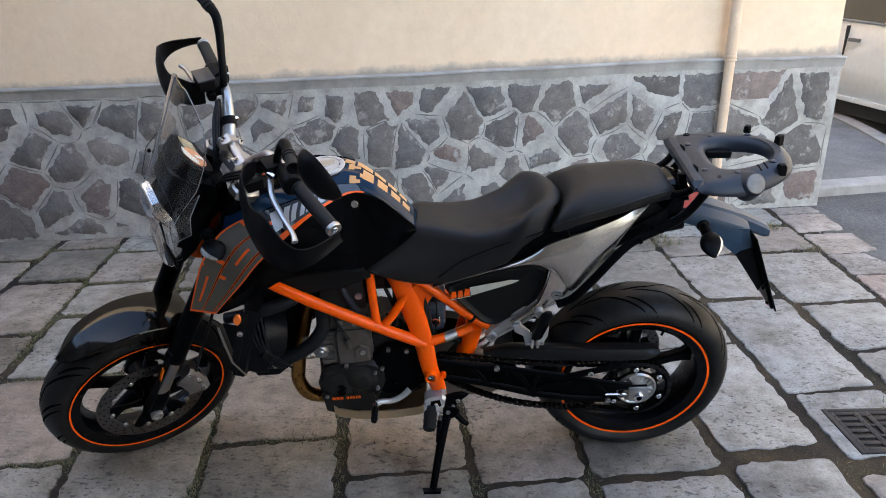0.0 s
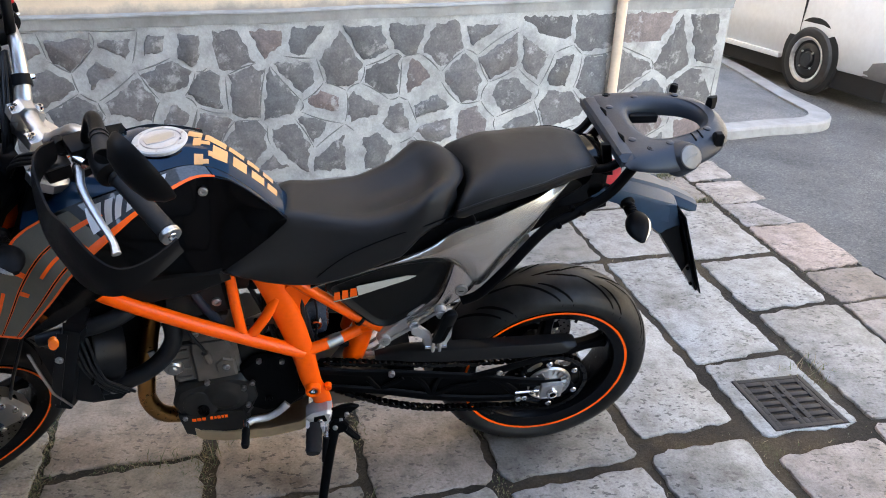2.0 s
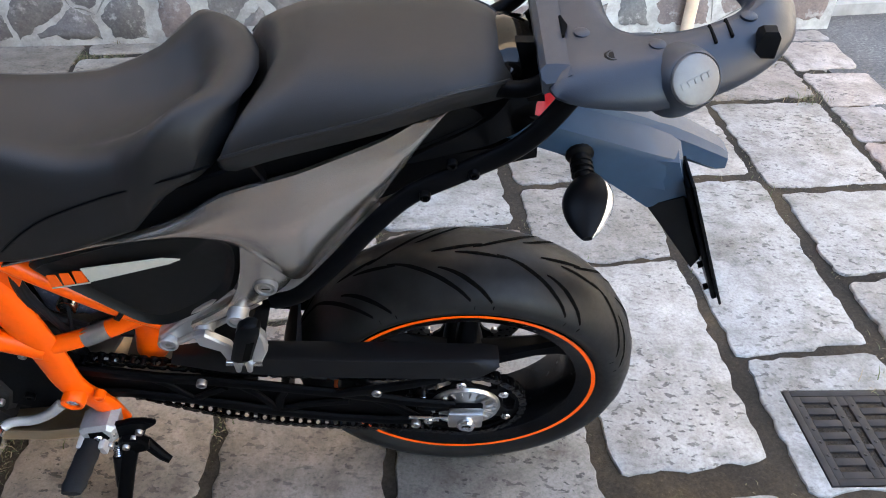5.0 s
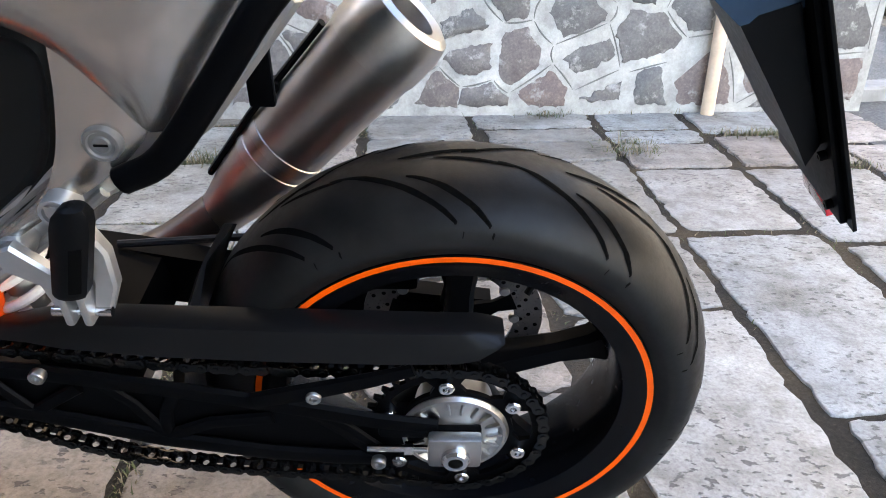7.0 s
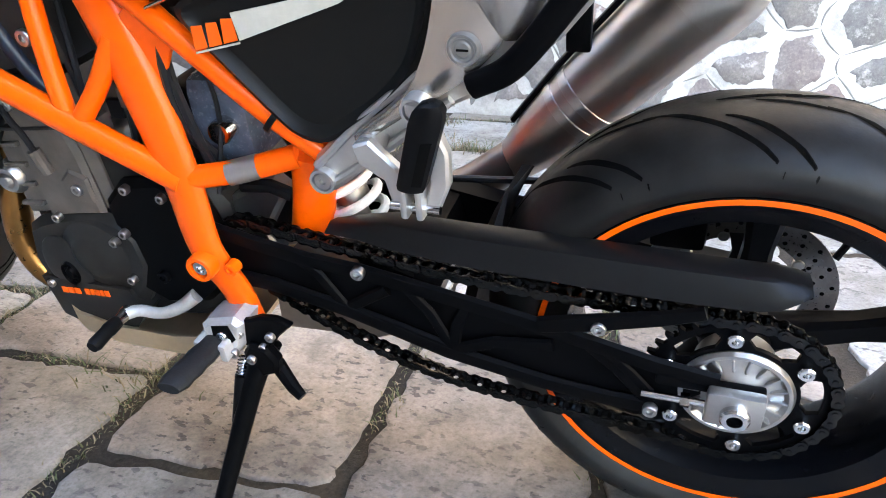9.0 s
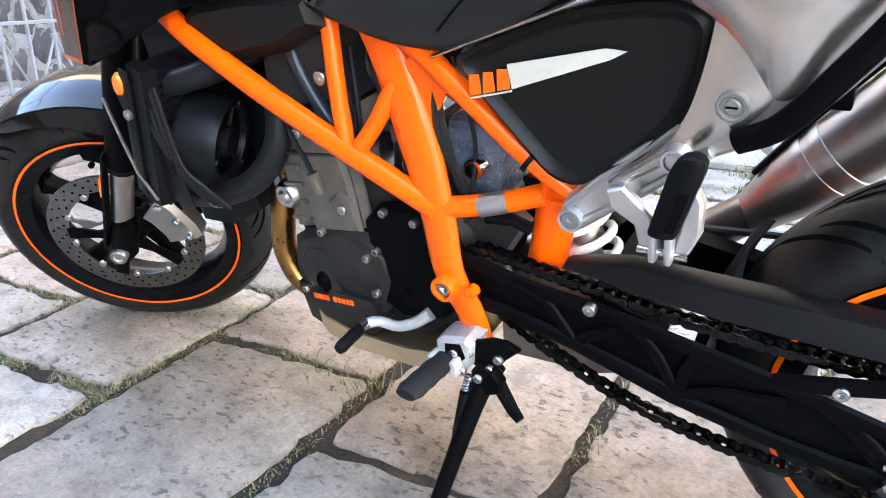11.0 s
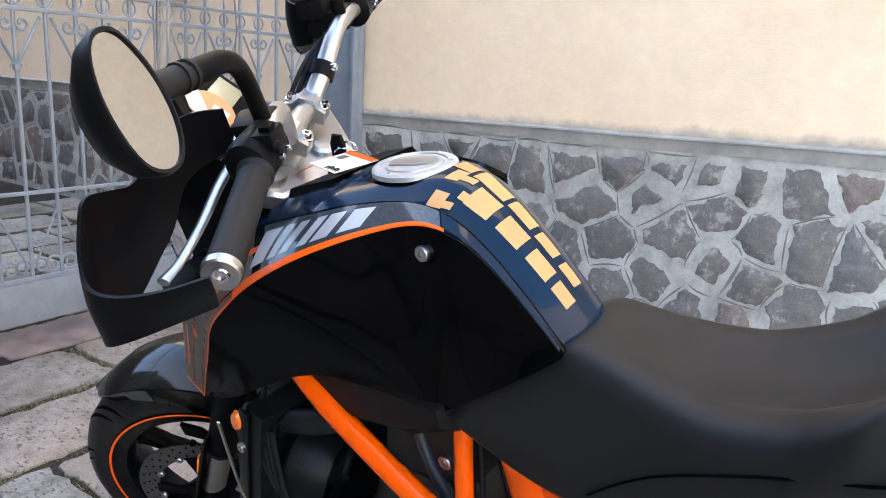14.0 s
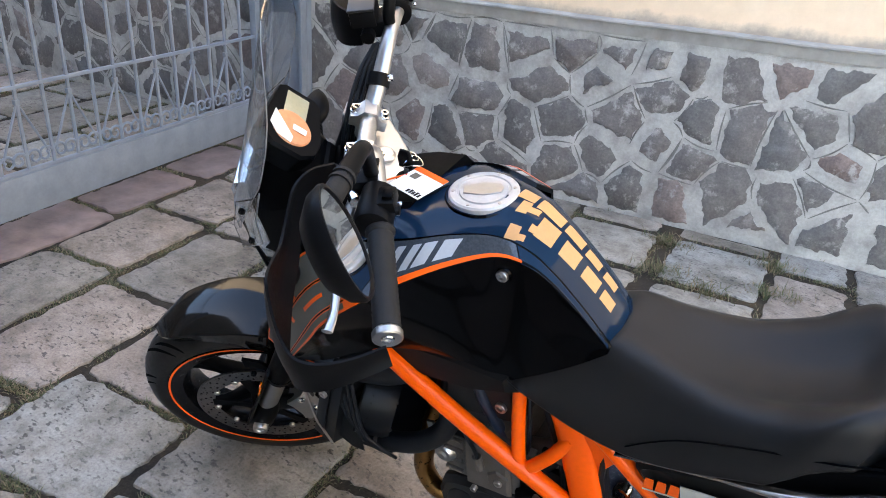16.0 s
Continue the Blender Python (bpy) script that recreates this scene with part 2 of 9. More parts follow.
IRON = plain("cast_iron", (0.024, 0.022, 0.022), 0.5, metal=0.1, vary=0.3, scale=20, bump=0.4, bump_scale=150, spec=0.14)
BOUNCE_WALL = plain("light_bounce_cream", (0.66, 0.56, 0.43), 0.9, vary=0.12, scale=0.8)
# shade put into the base colour so the gloss black mirrors little
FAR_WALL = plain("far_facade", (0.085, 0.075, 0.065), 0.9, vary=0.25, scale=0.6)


# ---- builders ----
def finish(ob, angle=35.0):
    me = ob.data
    me.polygons.foreach_set("use_smooth", [True] * len(me.polygons))
    me.set_sharp_from_angle(angle=radians(angle))
    return ob


def part(name, bm, material, parent=None, label="", m=None, angle=35.0):
    """Links a bmesh as one mesh object, under a thing or a part."""
    me = bpy.data.meshes.new(name)
    bmesh.ops.recalc_face_normals(bm, faces=bm.faces)
    bm.to_mesh(me)
    bm.free()
    me.materials.append(material)
    ob = new(name, me)
    finish(ob, angle)
    if parent is not None:
        ob.parent = parent
    if m is not None:
        ob.matrix_basis = m
    if label:
        ob["label"] = label
    return ob


def empty(name, m=None, parent=None):
    ob = new(name)
    ob.empty_display_size = 0.1
    if m is not None:
        ob.matrix_basis = m
    if parent is not None:
        ob.parent = parent
    return ob


def add_box(bm, lo, hi, bevel=0.0, m=None):
    r = bmesh.ops.create_cube(bm, size=1.0)
    vs = r["verts"]
    for v in vs:
        v.co = Vector(((lo[i] + hi[i]) / 2 + v.co[i] * (hi[i] - lo[i])) for i in range(3))
    if bevel:
        es = list({e for v in vs for e in v.link_edges})
        g = bmesh.ops.bevel(bm, geom=es, offset=bevel, segments=2, profile=0.6, affect="EDGES")
        vs = list({v for f in g["faces"] for v in f.verts} | {v for v in vs if v.is_valid})
    if m is not None:
        bmesh.ops.transform(bm, matrix=m, verts=vs)
    return vs


def box(lo, hi, bevel=0.0, m=None):
    bm = bmesh.new()
    add_box(bm, lo, hi, bevel, m)
    return bm


def smooth_path(pts, n=8):
    """Catmull-Rom through the points."""
    p = [Vector(q) for q in pts]
    p = [2 * p[0] - p[1], *p, 2 * p[-1] - p[-2]]
    out = []
    for i in range(1, len(p) - 2):
        for k in range(n):
            t = k / n
            a, b, c, d = p[i - 1], p[i], p[i + 1], p[i + 2]
            out.append(0.5 * (2 * b + (c - a) * t + (2 * a - 5 * b + 4 * c - d) * t * t + (3 * b - a - 3 * c + d) * t ** 3))
    out.append(p[-2])
    return out


def add_tube(bm, pts, radius, seg=12, caps=True, flat=1.0, up=None):
    """A tube along points; radius is a number or one per point; flat squeezes it across 'up'."""
    pts = [Vector(p) for p in pts]
    n = len(pts)
    rad = [radius] * n if isinstance(radius, (int, float)) else list(radius)
    if len(rad) != n:
        rad = [rad[min(len(rad) - 1, int(i * (len(rad) - 1) / (n - 1)))] * (1 - ((i * (len(rad) - 1) / (n - 1)) % 1)) + rad[min(len(rad) - 1, int(i * (len(rad) - 1) / (n - 1)) + 1)] * ((i * (len(rad) - 1) / (n - 1)) % 1) for i in range(n)]
    tan = [(pts[min(i + 1, n - 1)] - pts[max(i - 1, 0)]).normalized() for i in range(n)]
    ref = Vector(up) if up else (Vector((0, 0, 1)) if abs(tan[0].z) < 0.9 else Vector((1, 0, 0)))
    rings = []
    side = tan[0].cross(ref).normalized()
    for i in range(n):
        side = (side - tan[i] * side.dot(tan[i])).normalized()
        nrm = side.cross(tan[i]).normalized()
        rings.append([bm.verts.new(pts[i] + rad[i] * (math.cos(a) * side + flat * math.sin(a) * nrm)) for a in (2 * math.pi * k / seg for k in range(seg))])
    for a, b in zip(rings, rings[1:]):
        for k in range(seg):
            bm.faces.new((a[k], a[(k + 1) % seg], b[(k + 1) % seg], b[k]))
    if caps:
        bm.faces.new(rings[0][::-1])
        bm.faces.new(rings[-1])
    return rings


def tube(pts, radius, seg=12, flat=1.0, up=None):
    bm = bmesh.new()
    add_tube(bm, pts, radius, seg, True, flat, up)
    return bm


def add_lathe(bm, profile, seg=32, m=None, closed=False, start=0.0, sweep=2 * math.pi):
    """Turns (radius, height) pairs about z."""
    m = m or Matrix()
    full = sweep > 6.28
    cols = []
    for k in range(seg if full else seg + 1):
        a = start + sweep * k / seg
        cols.append([bm.verts.new(m @ Vector((r * math.cos(a), r * math.sin(a), h))) for r, h in profile])
    ncol = len(cols)
    for k in range(ncol if full else ncol - 1):
        a, b = cols[k], cols[(k + 1) % ncol]
        for i in range(len(profile) if closed else len(profile) - 1):
            j = (i + 1) % len(profile)
            try:
                bm.faces.new((a[i], b[i], b[j], a[j]))
            except ValueError:
                pass
    return cols


def lathe(profile, seg=32, m=None, closed=False):
    bm = bmesh.new()
    add_lathe(bm, profile, seg, m, closed)
    bmesh.ops.remove_doubles(bm, verts=bm.verts, dist=1e-6)
    return bm


def add_slab(bm, outline, thick, m=None, bevel=0.0, holes=()):
    """An outline (x, y) made thick along z, with softened rims."""
    m = m or Matrix()
    def ring(inset, z, pts):
        c = Vector((sum(p[0] for p in pts) / len(pts), sum(p[1] for p in pts) / len(pts)))
        out = []
        k = len(pts)
        for i in range(k):
            a, b, d = Vector(pts[i - 1][:2]), Vector(pts[i][:2]), Vector(pts[(i + 1) % k][:2])
            e1, e2 = (b - a).normalized(), (d - b).normalized()
            nrm = Vector((-(e1.y + e2.y), e1.x + e2.x))
            nrm = nrm.normalized() if nrm.length > 1e-9 else Vector((-e1.y, e1.x))
            out.append(bm.verts.new(m @ Vector((b.x + nrm.x * inset, b.y + nrm.y * inset, z))))
        return out
    area = sum(outline[i - 1][0] * outline[i][1] - outline[i][0] * outline[i - 1][1] for i in range(len(outline)))
    pts = list(outline) if area > 0 else list(outline)[::-1]
    levels = [(bevel, 0.0), (0.0, bevel), (0.0, thick - bevel), (bevel, thick)] if bevel else [(0, 0), (0, thick)]
    rings = [ring(i, z, pts) for i, z in levels]
    for a, b in zip(rings, rings[1:]):
        for i in range(len(pts)):
            bm.faces.new((a[i], a[(i + 1) % len(pts)], b[(i + 1) % len(pts)], b[i]))
    bm.faces.new(rings[0][::-1])
    bm.faces.new(rings[-1])
    return rings


def slab(outline, thick, m=None, bevel=0.0):
    bm = bmesh.new()
    add_slab(bm, outline, thick, m, bevel)
    return bm


def add_loft(bm, rings, caps=True, closed=True):
    vs = [[bm.verts.new(Vector(p)) for p in r] for r in rings]
    k = len(vs[0])
    for a, b in zip(vs, vs[1:]):
        for i in range(k if closed else k - 1):
            bm.faces.new((a[i], a[(i + 1) % k], b[(i + 1) % k], b[i]))
    if caps:
        bm.faces.new(vs[0][::-1])
        bm.faces.new(vs[-1])
    return vs


def loft(rings, caps=True, closed=True):
    bm = bmesh.new()
    add_loft(bm, rings, caps, closed)
    return bm


# ---- ground, road, pavement ----
W_LEFT, W_RIGHT = -9.0, 2.5
ground = part("ground", box((-150, -150, -0.3), (150, 150, -0.030)), ASPHALT, m=SITE)
tagged(ground, "dark soil and grit under the paving and road", "ground", kind="structure")
road = part("road", box((2.22, -40, -0.029), (40, 40, -0.004)), asphalt_mat("dark_asphalt", 0.62), m=SITE)
tagged(road, "worn grey asphalt road beside the paving", "road", kind="structure")

# raised asphalt corner behind its granite kerb, beside the end of the house
def kerb_line(off):
    r = 0.42 - off
    c = (3.62 - 0.05, 0.36 + 0.35)
    pts = [(2.56, 0.14 + off), (3.2, 0.20 + off)]
    for k in range(9):
        a = -math.pi / 2 + math.radians(78) * k / 8
        pts.append((3.52 + r * math.cos(a), 0.62 + r * math.sin(a)))
    pts += [(4.02 - off * 0.98, 0.95), (4.34 - off, 2.0), (4.62 - off, 3.1), (6.2 - off, 9.0)]
    return pts
_o, _i = kerb_line(0.0), kerb_line(0.16)
bm = bmesh.new()
add_loft(bm, [[(*a, -0.03), (*a, 0.055), ((a[0] * 0.94 + b[0] * 0.06), (a[1] * 0.94 + b[1] * 0.06), 0.068), (*b, 0.068), (*b, -0.03)] for a, b in zip(_o, _i)])
tagged(part("kerb", bm, KERB, m=SITE), "pale worn granite kerb curving round the corner", "kerb", kind="structure")
bm = bmesh.new()
_poly = [(2.5, 0.30), *_i[1:], (2.5, 9.0)]
add_slab(bm, _poly, 0.08, Matrix.Translation((0, 0, -0.028)))
tagged(part("pavement_corner", bm, ASPHALT, m=SITE), "patched grey asphalt sidewalk corner inside the kerb", "sidewalk", kind="structure")

# ---- house wall ----
bm = bmesh.new()
add_box(bm, (W_LEFT, 0.0, 0.80), (W_RIGHT - 0.03, 9.0, 7.5))
def ledge_z(u):
    """The height of the dado's top, which climbs along the wall."""
    return float(np.interp(u, (-2.45, -1.15, -0.25, 1.43, 2.5), (0.872, 0.888, 0.905, 0.950, 0.952)))
tagged(part("wall_north", bm, PLASTER, m=SITE), "cream plaster house wall above a stone dado", "wall", kind="structure")
dado = tagged(part("wall_dado", loft([[(u, -0.03, -0.1), (u, 8.9, -0.1), (u, 8.9, ledge_z(u)), (u, -0.03, ledge_z(u))] for u in (W_LEFT, -2.45, -1.15, -0.25, 1.43, W_RIGHT)]), MORTAR, m=SITE), "rough stone-clad wall base with pale mortar", "wall", kind="structure")
bm = bmesh.new()
rng = random.Random(5)
_n = 120
_rings = []
for k in range(_n + 1):
    u = W_LEFT + (W_RIGHT + 0.012 - W_LEFT) * k / _n
    w = 0.004 * noise.noise((u * 2.3, 0, 0)) + 0.003 * noise.noise((u * 11, 4, 0))
    d = ledge_z(u)
    _rings.append([(u, 0.05, d - 0.050 + w), (u, -0.034 + w, d - 0.050 + w), (u, -0.037 + w, d - 0.020), (u, -0.041 + w * 0.6, d - 0.002 + w), (u, -0.046 + w * 0.6, d + 0.002 + w), (u, -0.045 + w * 0.6, d + 0.009 + w), (u, -0.038, d + 0.012 + w), (u, 0.05, d + 0.020)])
add_loft(bm, _rings)
tagged(part("trim_ledge", bm, LEDGE, m=SITE), "weathered cement ledge along the top of the dado", "ledge", kind="structure")
# the unseen house opposite, behind the camera, raised to keep the lane in shade
tagged(part("wall_south", box((-22, -9.5, -0.1), (1.0, -6.3, 11.5)), FAR_WALL, m=SITE), "unseen dark facade across the lane, blocking sun and sky light", "wall", kind="structure")
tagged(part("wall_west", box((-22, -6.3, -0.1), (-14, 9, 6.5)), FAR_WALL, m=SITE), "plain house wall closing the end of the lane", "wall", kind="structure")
# unseen wall added to bounce warm sunlight in from the right
tagged(part("wall_east", box((10.5, -14, -0.1), (13.5, 20, 9.0)), BOUNCE_WALL, m=SITE), "unseen cream wall added across the street to bounce light", "wall", kind="structure")

# ---- drainpipe ----
def drainpipe():
    t = empty("drainpipe", SITE @ Matrix.Translation((1.735, -0.075, 0)))
    tagged(t, "tan painted metal drainpipe fixed to the house wall", "drainpipe")
    part("upper_pipe", lathe([(0.030, 0.985), (0.034, 0.99), (0.034, 7.2), (0.0, 7.2)], 20), PIPE_PAINT, t)
    part("lower_pipe", tube([(0, 0, -0.02), (0.0, 0, 0.5), (0.0, 0, 1.0)], [0.0295, 0.0295, 0.0295], 20), PIPE_PAINT, t)
    part("joint_collar", lathe([(0.029, 0.955), (0.0365, 0.958), (0.0365, 0.968), (0.034, 0.972), (0.0365, 0.976), (0.0365, 0.988), (0.033, 0.992)], 20), PIPE_PAINT, t, "overlapping pipe joint")
    bm = bmesh.new()
    add_box(bm, (-0.05, 0.02, 2.0), (0.05, 0.08, 2.03))
    part("bracket", bm, IRON, t)
    return t
drainpipe()


# ---- gate ----
def scroll(turns, r0, r1, centre, hand, start):
    pts = []
    for k in range(int(14 * turns) + 1):
        f = k / (14 * turns)
        a = start + hand * 2 * math.pi * turns * f
        r = r0 + (r1 - r0) * f
        pts.append((0.0, centre[0] + r * math.cos(a), centre[1] + r * math.sin(a)))
    return pts


def gate():
    """Wrought iron gate in the plane across the lane; local y is towards the wall."""
    g = empty("wrought_iron_gate", SITE @ Matrix.Translation((-3.0, 0, 0)))
    tagged(g, "blue-grey painted wrought iron gate with scrolls, closed", "gate")
    near, far = -2.95, -0.16
    part("kick_plate", box((-0.018, near, 0.035), (0.018, far, 0.205), 0.004), GATE_PAINT, g, "flat sheet steel kick plate")
    for name, z, h in (("bottom_rail", 0.205, 0.016), ("middle_rail", 0.555, 0.014), ("lock_rail", 1.25, 0.016), ("upper_rail", 1.335, 0.014), ("top_rail", 1.95, 0.02)):
        part(name, box((-0.011, near, z), (0.011, far, z + h), 0.003), GATE_PAINT, g)
    part("hinge_stile", box((-0.02, far - 0.005, 0.03), (0.02, far + 0.035, 1.98), 0.003), GATE_PAINT, g)
    part("lock_stile", box((-0.02, near - 0.035, 0.03), (0.02, near + 0.005, 1.98), 0.003), GATE_PAINT, g)
    bar = part("bar", tube([(0, 0, 0.2), (0, 0, 1.96)], 0.0082, 8), GATE_PAINT, g)
    n = 23
    ys = [-0.155 - 0.1212 * (k + 1) for k in range(n)]
    bar.matrix_basis = Matrix.Translation((0, ys[0], 0))
    knot_me = box((-0.011, -0.011, -0.011), (0.011, 0.011, 0.011), 0.003)
    knot = part("collar", knot_me, GATE_PAINT, g)
    knot.matrix_basis = Matrix.Translation((0, ys[0], 1.045))
    # one bay of ornament: spread braces and curls
    def brace(z0, z1, dy):
        return tube([(0, 0, z0), (0, dy, z1)], 0.0056, 6)
    up_l, up_r = part("upper_brace", brace(1.045, 1.235, -0.10), GATE_PAINT, g), part("upper_brace", brace(1.045, 1.235, 0.10), GATE_PAINT, g)
    lo_l, lo_r = part("lower_brace", brace(0.50, 0.27, -0.105), GATE_PAINT, g), part("lower_brace", brace(0.50, 0.27, 0.105), GATE_PAINT, g)
    feet, heads = [], []
    for hand in (-1, 1):
        feet.append(part("base_scroll", tube(scroll(1.15, 0.036, 0.012, (hand * 0.036, 0.262), -hand, math.pi if hand > 0 else 0.0), 0.0056, 6), GATE_PAINT, g))
        heads.append(part("head_scroll", tube(scroll(1.1, 0.028, 0.010, (hand * 0.031, 1.205), hand, math.pi if hand > 0 else 0.0), 0.0056, 6), GATE_PAINT, g))
        heads.append(part("curl", tube([(0, hand * 0.004, 1.05), (0, hand * 0.012, 1.058), (0, hand * 0.02, 1.052), (0, hand * 0.022, 1.043)], 0.004, 6), GATE_PAINT, g))
    bm = bmesh.new()
    add_tube(bm, [(0, 0.030 * math.cos(a), 1.301 + 0.030 * math.sin(a)) for a in (2 * math.pi * k / 16 for k in range(17))], 0.0045, 6, caps=False)
    ring = part("ring", bm, GATE_PAINT, g)
    def again(ob, y, z=0.0):
        c = ob.copy()
        scene.collection.objects.link(c)
        c.matrix_basis = Matrix.Translation((0, y, z))
    for k, y in enumerate(ys):
        if k:
            again(bar, y)
        for ob in feet + [ring]:
            again(ob, y)
        if k % 2 == 0:
            if k:
                again(knot, y, 1.045)
            for ob in heads + [up_l, up_r]:
                again(ob, y)
        else:
            again(knot, y, 0.50)
            again(lo_l, y)
            again(lo_r, y)
    for ob in feet + heads + [ring, up_l, up_r, lo_l, lo_r]:
        bpy.data.objects.remove(ob)
    return g
gate()
def gate_post(x0, x1, y0, y1, label):
    p = empty("gate_post", SITE)
    tagged(p, label, "gate post")
    part("web", box((x0, y0, -0.03), (x1, y1, 2.3), 0.004), GATE_PAINT, p)
    part("front_flange", box((x1 - 0.02, y0 - 0.05, -0.03), (x1, y0 - 0.001, 2.3), 0.003), GATE_PAINT, p)
    part("back_flange", box((x0, y0 - 0.05, -0.03), (x0 + 0.02, y0 - 0.001, 2.3), 0.003), GATE_PAINT, p)
gate_post(-3.05, -2.70, -0.08, -0.034, "blue-grey steel channel post bolted to the stone wall")
gate_post(-3.07, -2.93, -3.12, -3.0, "blue-grey steel gate post standing in the paving")


# ---- drain grate ----
def drain_grate():
    t = empty("drain_grate", SITE @ pose(1.185, -2.445, -0.004, 0, 0, -5))
    tagged(t, "dark cast iron drain grate set in a stone slab", "drain grate")
    w = 0.128
    bm = bmesh.new()
    for lo, hi in (((-w, -w, -0.02), (-w + 0.016, w, 0.004)), ((w - 0.016, -w, -0.02), (w, w, 0.004)), ((-w + 0.0161, -w, -0.02), (w - 0.0161, -w + 0.016, 0.004)), ((-w + 0.0161, w - 0.016, -0.02), (w - 0.0161, w, 0.004))):
        add_box(bm, lo, hi, 0.002)
    part("frame", bm, IRON, t)
    for s in (-1, 1):
        x0, x1 = sorted((s * 0.0095, s * 0.030))
        part("spine", box((x0, -w + 0.0165, -0.018), (x1, w - 0.0165, 0.003), 0.0015), IRON, t)
        x0, x1 = sorted((s * 0.094, s * (w - 0.0165)))
        part("side_bar", box((x0, -w + 0.0165, -0.018), (x1, w - 0.0165, 0.003), 0.0015), IRON, t)
        x0, x1 = sorted((s * 0.0302, s * 0.0938))
        for k in range(7):
            y = -0.1115 + 0.0342 * k
            part("slat", box((x0, y, -0.018), (x1, y + 0.0178, 0.003), 0.0020), IRON, t)
        for k in range(6):
            for x in (s * 0.020, s * 0.102):
                part("stud", lathe([(0.0, 0.0020), (0.0030, 0.0016), (0.0042, 0.0)], 8, Matrix.Translation((x, -0.086 + 0.0342 * k, 0.003))), IRON, t)
    for y0, y1 in ((-0.1115, -0.084), (-0.036, -0.024), (0.024, 0.036), (0.084, 0.1115)):
        part("spacer", box((-0.0093, y0, -0.018), (0.0093, y1, 0.003), 0.0015), IRON, t)
    # near-black sheet standing in for the shade of the drain shaft
    part("sump_shade", box((-w + 0.002, -w + 0.002, -0.028), (w - 0.002, w - 0.002, -0.0215)), plain("sump_shade_black", (0.003, 0.003, 0.003), 0.9, spec=0.05), t)
drain_grate()


# ---- parked car ----
CAR_PAINT = plain("car_white_silver_paint", (0.66, 0.70, 0.73), 0.25, vary=0.03, scale=3, coat=0.6, rough_vary=0.03)
CAR_PLASTIC = plain("car_grey_plastic", (0.13, 0.13, 0.13), 0.6, vary=0.1)
RUBBER = plain("tyre_rubber", (0.022, 0.022, 0.023), 0.62, vary=0.25, scale=14, bump=0.25, bump_scale=220, rough_vary=0.14)
STEEL_DARK = plain("steel_wheel_dark", (0.03, 0.03, 0.032), 0.5, metal=0.3, vary=0.2)
TRIM_RING = plain("steel_rim_edge", (0.45, 0.45, 0.44), 0.45, metal=0.6, vary=0.2)


